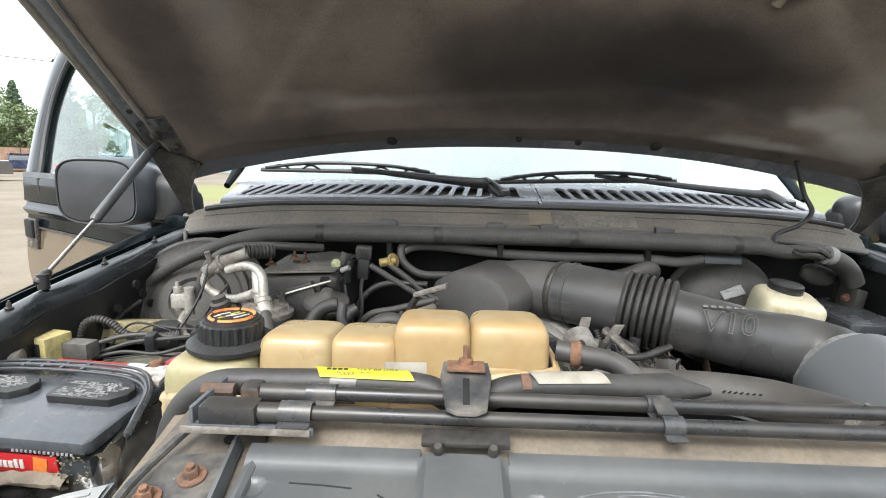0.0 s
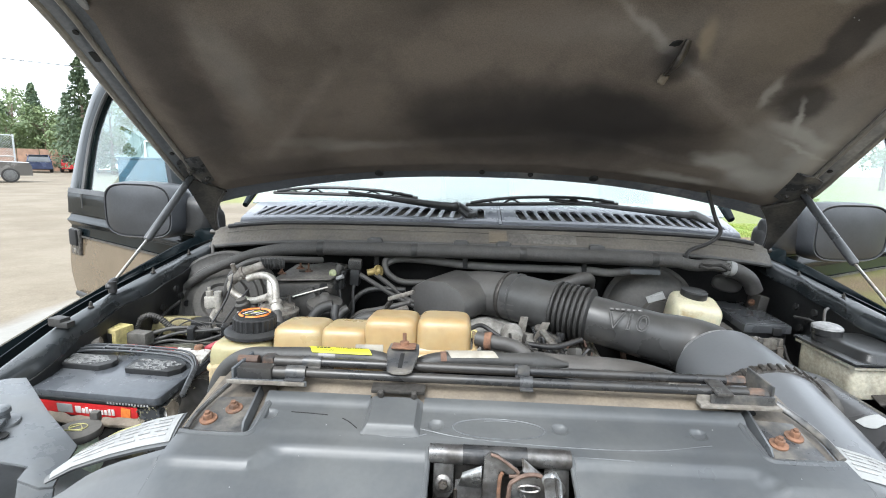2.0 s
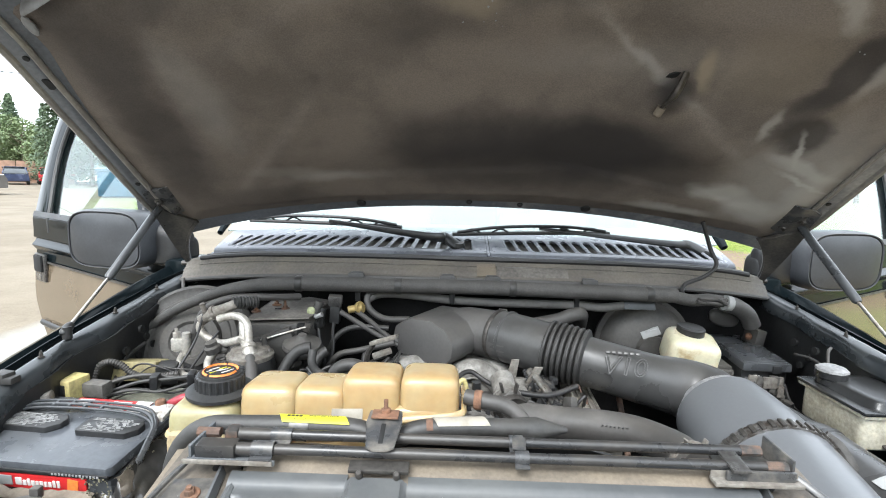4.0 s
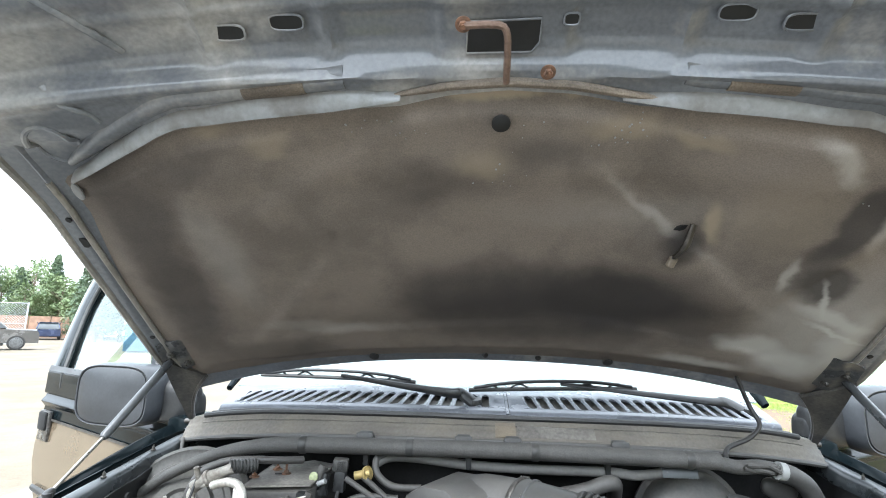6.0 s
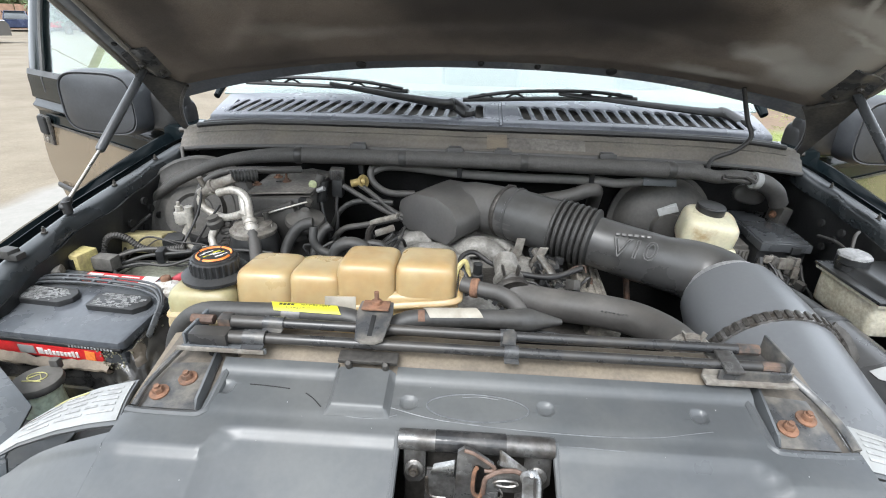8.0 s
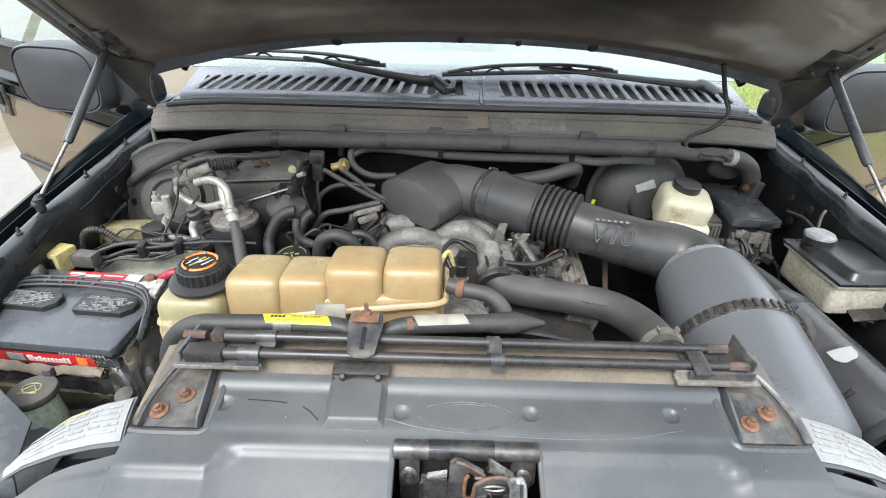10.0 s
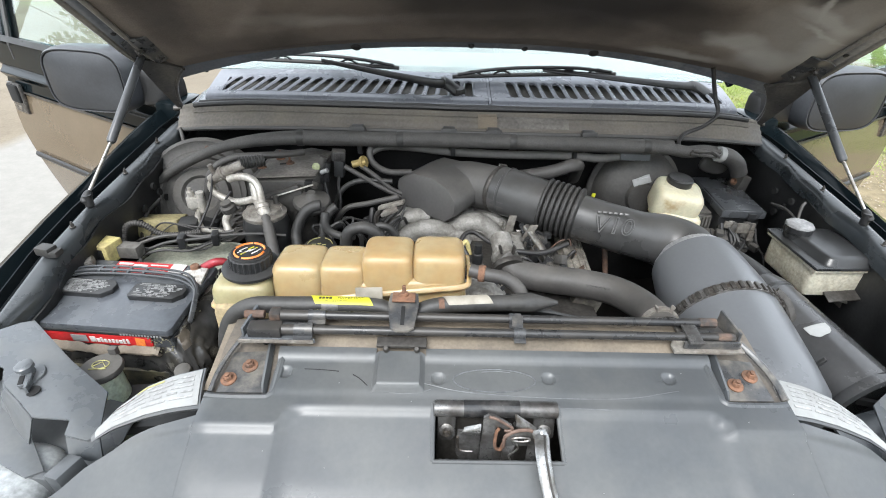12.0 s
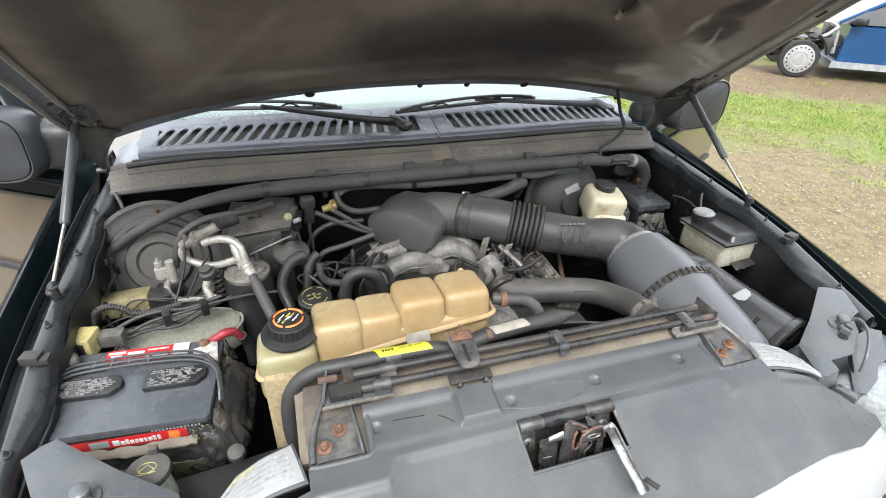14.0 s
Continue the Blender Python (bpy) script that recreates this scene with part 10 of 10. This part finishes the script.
rngt = random.Random(21)
for k in range(44):
    t = k / 43
    x, y = -66 + 46 * t + rngt.uniform(-2, 2), 50 + 18 * t + rngt.uniform(-3, 3)
    copy_tree((broad, broad2, broad, fir)[k % 4], x, y, rngt.uniform(0.62, 0.82), rngt.uniform(0, 360))
for x, y, s, src in ((-33.5, 41, 0.66, fir), (-28.0, 38.5, 0.62, broad), (-36.0, 44, 0.6, broad2), (-28.6, 36.4, 0.86, fir)):
    copy_tree(src, x, y, s, 40 * x)
for k in range(26):
    t = k / 25
    copy_tree((broad, broad2)[k % 2], -60 + 36 * t + rngt.uniform(-1.5, 1.5), 44 + 7 * t + rngt.uniform(-2, 2), rngt.uniform(0.46, 0.60), rngt.uniform(0, 360))
# added trees behind the camera, out of view, met only by reflections and skylight
for k in range(40):
    a = math.pi * (0.98 + 1.04 * k / 39)
    copy_tree((broad, fir, broad2, broad)[k % 4], 31 * math.cos(a) + rngt.uniform(-3, 3), 27 * math.sin(a) + rngt.uniform(-3, 3), rngt.uniform(0.85, 1.15), rngt.uniform(0, 360))
for k in range(16):
    copy_tree((broad, broad2, fir)[k % 3], 28 + 4.5 * k + rngt.uniform(-2, 2), 60 - 2.6 * k + rngt.uniform(-3, 3), rngt.uniform(0.8, 1.1), rngt.uniform(0, 360))


def make_car(name, label, at, heading, paint, length=4.6, height=1.46, width=1.78, wheel=0.33, stripped=False, tall=False, grp="cars in the yard"):
    """A parked car: its nose points along heading (degrees from x)."""
    c = thing(name, label, "car", at, group=grp)
    m = pose(at[0], at[1], at[2], 0, 0, heading)
    L, H, W = length / 2, height, width / 2
    hood_z, belt = H * 0.60, H * 0.63
    side = [(-L, 0.30), (-L, belt * 0.95), (-L * 0.72, belt), (L * 0.35, belt), (L * 0.92, hood_z * 0.92), (L, hood_z * 0.7), (L, 0.28)]
    if tall:
        side = [(-L, 0.36), (-L, belt), (L * 0.4, belt), (L * 0.95, hood_z), (L, hood_z * 0.8), (L, 0.36)]
    if stripped:
        side = [(-L, 0.30), (-L, belt * 0.95), (-L * 0.72, belt), (L * 0.36, belt), (L * 0.37, 0.28)]
    body = bmesh.new()
    us = [-1, -0.96, -0.85, 0.85, 0.96, 1]
    rings = [[m @ Vector((x, W * u, 0.30 + (z - 0.30) * (1 - 0.06 * abs(u) ** 8))) for x, z in side] for u in us]
    skin(body, rings)
    part("body", body, paint, c)
    cab = bmesh.new()
    if tall:
        prof = [(-L * 0.98, belt), (-L * 0.92, H), (L * 0.10, H), (L * 0.42, belt)]
    else:
        prof = [(-L * 0.80, belt), (-L * 0.48, H), (L * 0.06, H), (L * 0.42, belt)]
    rings = [[m @ Vector((x, W * (0.94 if z < H - 0.01 else 0.74) * u, z)) for x, z in prof] for u in (-1, -0.8, 0.8, 1)]
    skin(cab, rings)
    part("glasshouse", cab, M["car_glass"], c, "dark window glass")
    rf = bmesh.new()
    prism([m @ Vector((x, W * 0.76 * u, H - 0.005)) for x, u in ((prof[1][0] - 0.05, -1), (prof[2][0] + 0.05, -1), (prof[2][0] + 0.05, 1), (prof[1][0] - 0.05, 1))], (0, 0, 0.035), rf, 0.01)
    part("roof", rf, paint, c)
    for s in (-1, 1):
        for (x0, z0), (x1, z1) in ((prof[0], prof[1]), (prof[2], prof[3]), ((-L * 0.18, belt), (-L * 0.18, H))):
            b = tube([m @ Vector((x0, s * W * 0.945, z0)), m @ Vector((x1, s * W * 0.75, z1))], 0.035, 6, 1, smooth=False)
            part("pillar", b, paint, c)
        for x in (-L * 0.60, L * 0.62):
            w = lathe([(wheel * 0.55, -0.10), (wheel * 0.95, -0.10), (wheel, -0.07), (wheel, 0.07), (wheel * 0.95, 0.10), (wheel * 0.70, 0.105)], m @ Vector((x, s * (W - 0.06), wheel)), m.to_3x3() @ Vector((0, s, 0)), 28)
            wh = part("tyre", w, M["tyre"], c)
            r = lathe([(wheel * 0.76, 0.085), (wheel * 0.75, 0.108), (wheel * 0.70, 0.112), (wheel * 0.56, 0.118), (wheel * 0.40, 0.124), (wheel * 0.38, 0.114), (wheel * 0.30, 0.116), (0.02, 0.122)], m @ Vector((x, s * (W - 0.06), wheel)), m.to_3x3() @ Vector((0, s, 0)), 28)
            part("rim", r, M["rim"] if stripped else M["rim_dark"], wh, "silver wheel trim" if stripped else "")
            vents = bmesh.new()
            for k in range(18):
                a = 2 * math.pi * k / 18
                p = m @ Vector((x + wheel * 0.62 * math.cos(a), s * (W + 0.054), wheel + wheel * 0.62 * math.sin(a)))
                lathe([(0.015, -0.004), (0.015, 0.004)], p, m.to_3x3() @ Vector((0, s, 0)), 8, vents)
            part("rim_vents", vents, M["hole"], wh, kind="stuff")
    part("sill", skin(bmesh.new(), [[m @ Vector((x, s2 * (W + 0.01), z)) for s2, z in ((-1, 0.22), (-1, 0.33), (1, 0.33), (1, 0.22))] for x in (-L * 0.5, L * 0.40)]), M["galv"] if stripped else M["plastic"], c)
    return c, m


blue, mb = make_car("car", "blue car with its front fender stripped off, parked on dirt", (10.6, 6.93, 0), 140.5, M["car_blue"], 4.7, 1.50, 1.80, 0.325, stripped=True)
junk = bmesh.new()
rj = random.Random(4)
for k in range(46):
    x, y, z = rj.uniform(0.95, 2.25), rj.uniform(0.2, 0.82), rj.uniform(0.35, 0.85)
    own = rbox((x, y, z), (rj.uniform(0.05, 0.3), rj.uniform(0.05, 0.2), rj.uniform(0.04, 0.2)), 0.012, (rj.uniform(-30, 30), rj.uniform(-30, 30), rj.uniform(-30, 30)))
    own.transform(mb)
    merge(junk, own)
part("bare_front_end", junk, M["steel_dark"], blue, "bare engine parts where the fender is missing")
arch = tube([mb @ Vector((1.46 + 0.43 * math.cos(a), 0.86, 0.36 + 0.43 * math.sin(a))) for a in arc(12, 0.1, 3.0)], 0.03, 6, 1, smooth=False)
part("wheel_arch", arch, M["plastic"], blue)
rail = bmesh.new()
for q in (((0.95, 0.80, 0.45), (1.05, 0.80, 0.92), (1.5, 0.78, 0.95), (2.2, 0.72, 0.85)), ((1.0, 0.84, 0.9), (1.2, 0.82, 0.72), (1.6, 0.8, 0.70))):
    tube([mb @ Vector(p) for p in q], 0.035, 6, 3, rail)
part("inner_rail", rail, M["galv"], blue, "pale bare inner fender rail")
part("door_mirror", pillow(mb @ Vector((0.75, 0.98, 1.0)), (0.16, 0.22, 0.14), 0.6), M["plastic"], blue)

make_car("car", "taupe SUV parked on the gravel", (-25.0, 24.1, 0), 43, M["car_grey"], 4.7, 1.75, 1.85, 0.37, tall=True)
make_car("car", "navy sedan parked at the far side", (-35.2, 39.8, 0), 131, M["car_navy"], 4.3, 1.38, 1.62, 0.30)
make_car("car", "red car parked at the far side", (-34.0, 41.8, 0), 131, M["car_red"], 4.3, 1.38, 1.62, 0.30)
make_car("car", "white car parked before the metal building", (-31.2, 42.3, 0), 128, M["car_white"], 4.3, 1.38, 1.62, 0.30)
make_car("car", "dark red SUV parked beyond the grass", (30, 27, 0), 150, M["car_red"], 4.8, 1.8, 1.9, 0.38, tall=True)

bn = thing("container", "blue steel waste container", "container", (-17.0, 26.6, 0))
part("tub", rbox((-17.0, 26.6, 0.7), (3.4, 1.5, 1.3), 0.05, (0, 0, 30)), M["bin_blue"], bn)
part("lid", rbox((-17.0, 26.6, 1.40), (3.5, 1.6, 0.10), 0.03, (0, 0, 30)), M["bin_blue"], bn)

fe = thing("chain_fence", "galvanised chain-link fence panel", "fence", (-29.6, 27.6, 0))
a, b = Vector((-33.6, 26.8, 0)), Vector((-27.4, 29.2, 0))
for t in (0, 0.5, 1):
    p = a.lerp(b, t)
    part("post", rod(p, p + Vector((0, 0, 2.6)), 0.05, seg=8), M["galv"], fe)
for z in (0.1, 1.3, 2.55):
    part("rail", rod(a + Vector((0, 0, z)), b + Vector((0, 0, z)), 0.03, seg=6), M["galv"], fe)
part("brace", rod(a + Vector((0, 0, 2.55)), b + Vector((0, 0, 0.1)), 0.022, seg=6), M["galv"], fe)
mesh = bmesh.new()
n = 46
for k in range(-18, n):
    for s in (1, -1):
        t0, t1 = k / n, (k + 18) / n
        z0, z1 = (0.1, 2.55) if s > 0 else (2.55, 0.1)
        ta, tb = max(0, t0), min(1, t1)
        if tb - ta < 0.02:
            continue
        za = z0 + (z1 - z0) * (ta - t0) / (t1 - t0)
        zb = z0 + (z1 - z0) * (tb - t0) / (t1 - t0)
        rod(a.lerp(b, ta) + Vector((0, 0, za)), a.lerp(b, tb) + Vector((0, 0, zb)), 0.006, seg=4, bm=mesh)
tagged(part("wire_mesh", mesh, M["galv"], fe), kind="stuff")

dg = thing("digger_arm", "yellow machine arm at the far side", "machine", (-36.9, 45.2, 0))
part("boom", tube([(-37.2, 45.5, 1.0), (-36.5, 45.0, 2.0), (-35.8, 44.7, 2.8)], [0.16, 0.14, 0.10], 8, 2), M["yellow_paint"], dg)
part("base", rbox((-37.3, 45.6, 0.6), (1.0, 0.9, 1.2), 0.08, (0, 0, 20)), M["yellow_paint"], dg)

wf = thing("timber_fence", "long brown timber fence before the trees", "fence", (-36, 41, 0))
for k in range(16):
    t = k / 23
    p = Vector((-58, 36, 0)).lerp(Vector((-22, 50, 0)), t)
    part("panel", rbox((p.x, p.y, 0.95), (1.62, 0.05, 1.9), 0.01, (0, 0, 21.2)), M["fence_wood"], wf)

bw = thing("metal_building", "pale blue-grey metal building with a white framed door", "building", (-23.3, 49.0, 0))
a, b = Vector((-32.6, 44.0, 0)), Vector((-14.0, 54.0, 0))
run, back = (b - a).normalized(), Vector((-(b - a).y, (b - a).x, 0)).normalized()
shell = bmesh.new()
prism([a, b, b + back * 9, a + back * 9], (0, 0, 6.2), shell)
part("wall", shell, M["metal_wall"], bw)
part("roof", prism([a - run * 0.3 - back * 0.3 + Vector((0, 0, 6.2)), b + run * 0.3 - back * 0.3 + Vector((0, 0, 6.2)), b + back * 4.5 + Vector((0, 0, 7.4)), a + back * 4.5 + Vector((0, 0, 7.4))], (0, 0, 0.12)), M["metal_wall"], bw)
for k in range(34):
    p = a.lerp(b, (k + 0.5) / 34) - back * 0.02
    part("wall_rib", rod(p, p + Vector((0, 0, 6.2)), 0.04, seg=6), M["metal_wall"], bw)
for t, w, h in ((0.21, 2.6, 2.9), (0.58, 3.6, 3.6)):
    c = a.lerp(b, t) - back * 0.08
    for q0, q1 in ((c - run * w / 2, c - run * w / 2 + Vector((0, 0, h))), (c + run * w / 2, c + run * w / 2 + Vector((0, 0, h))), (c - run * w / 2 + Vector((0, 0, h)), c + run * w / 2 + Vector((0, 0, h)))):
        part("door_frame", rod(q0, q1, 0.10, seg=6), M["car_white"], bw, "white door frame")

wl = thing("overhead_wire", "thin overhead cable across the sky", "wire", (-25, 30, 7))
part("cable", tube([(-60, -6, 7.6), (-40, 11, 6.5), (-24.1, 24.8, 6.2), (-10, 36.8, 6.6), (6, 50, 8.0)], 0.022, 6, 6), M["cable"], wl)

po = thing("utility_pole", "leaning weathered timber utility pole with cross arms", "pole", (-24.0, 6.6, 0))
part("pole", tube([(-24.0, 6.6, 0), (-23.6, 6.2, 9.0)], [0.17, 0.12], 10, 1, smooth=False), M["bark"], po)
for z in (8.2, 7.5):
    part("cross_arm", rbox((-23.62, 6.25, z), (0.14, 2.2, 0.14), 0.01, (0, 0, -14)), M["bark"], po)
part("transformer", lathe([(0.20, 0), (0.22, 0.1), (0.22, 0.7), (0.18, 0.8)], (-23.4, 6.6, 6.6), (0, 0, 1), 16), M["galv"], po)

# grass on the far side of the vehicle
rg = random.Random(9)
verts, faces = [], []
def grassy(x, y):
    """Grass grows in a band along the track and again behind the dirt round the parked car."""
    d = 0.72 * x + 0.69 * y + 0.9 * noise.noise((x * 0.45, y * 0.45, 0.3)) + 0.5 * noise.noise((x * 1.7, y * 1.7, 2.0))
    near = max(0.0, min(1.0, (d - 6.0) / 1.0)) * max(0.0, min(1.0, (9.6 - d) / 0.8))
    return near + max(0.0, min(1.0, (d - 12.6) / 0.7)) + 0.05


def blade(x, y, h, w, lean):
    a = rg.uniform(0, 6.28)
    dx, dy = math.cos(a), math.sin(a)
    i = len(verts)
    verts.extend([(x - w * dx, y - w * dy, 0.0), (x + w * dx, y + w * dy, 0.0), (x - lean * dy, y + lean * dx, h)])
    faces.append((i, i + 1, i + 2))


for _ in range(80000):
    x, y = rg.uniform(2.6, 17.0), rg.uniform(0.5, 15.0)
    if grassy(x, y) * (0.75 + 0.9 * noise.noise((x * 1.9, y * 1.9, 5.0))) < rg.uniform(0.0, 1.0):
        continue
    tall = rg.uniform(0.4, 1.0) * (0.7 + 0.6 * noise.noise((x * 1.1, y * 1.1, 8.0)))
    for _ in range(11):
        h = rg.uniform(0.02, 0.065) * tall
        blade(x + rg.gauss(0, 0.05), y + rg.gauss(0, 0.05), h, rg.uniform(0.003, 0.0065), rg.uniform(0.3, 1.4) * h)
gm = bpy.data.meshes.new("grass")
gm.from_pydata(verts, [], faces)
gm.materials.append(M["grass"])
tagged(new("grass", gm), "patchy fresh grass beside the dirt track", "grass", kind="stuff")

rs = random.Random(17)
verts, faces = [], []
for _ in range(9000):
    x, y = rs.uniform(1.6, 7.5), rs.uniform(-0.5, 6.5)
    if 0.72 * x + 0.69 * y > 6.6 + rs.gauss(0, 0.7):
        continue
    r = rs.uniform(0.004, 0.014) * rs.uniform(0.5, 1.0)
    i, a0 = len(verts), rs.uniform(0, 6.28)
    for k in range(5):
        a = a0 + 1.2566 * k
        q = r * rs.uniform(0.75, 1.2)
        verts.append((x + q * math.cos(a), y + q * math.sin(a), 0.0))
        verts.append((x + 0.7 * q * math.cos(a), y + 0.7 * q * math.sin(a), r * rs.uniform(0.35, 0.7)))
    for k in range(5):
        n = (k + 1) % 5
        faces.append((i + 2 * k, i + 2 * n, i + 2 * n + 1, i + 2 * k + 1))
    faces.append(tuple(i + 2 * k + 1 for k in range(5)))
pm = bpy.data.meshes.new("gravel")
pm.from_pydata(verts, [], faces)
pm.materials.append(M["pebble"])
tagged(new("gravel", pm), "pale loose gravel on the dirt track", "gravel", kind="stuff")

verts, faces = [], []
for _ in range(80000):
    x, y = rg.uniform(2.2, 11.0), rg.uniform(0.0, 9.0)
    if noise.noise((x * 1.3, y * 1.3, 11.0)) + 0.25 < rg.uniform(-0.3, 0.8):
        continue
    blade(x, y, rg.uniform(0.003, 0.012), rg.uniform(0.002, 0.005), rg.uniform(0.015, 0.06))
sm = bpy.data.meshes.new("dry_straw")
sm.from_pydata(verts, [], faces)
sm.materials.append(M["straw"])
tagged(new("dry_straw", sm), "dry straw scattered over the dirt track", "straw", kind="stuff")
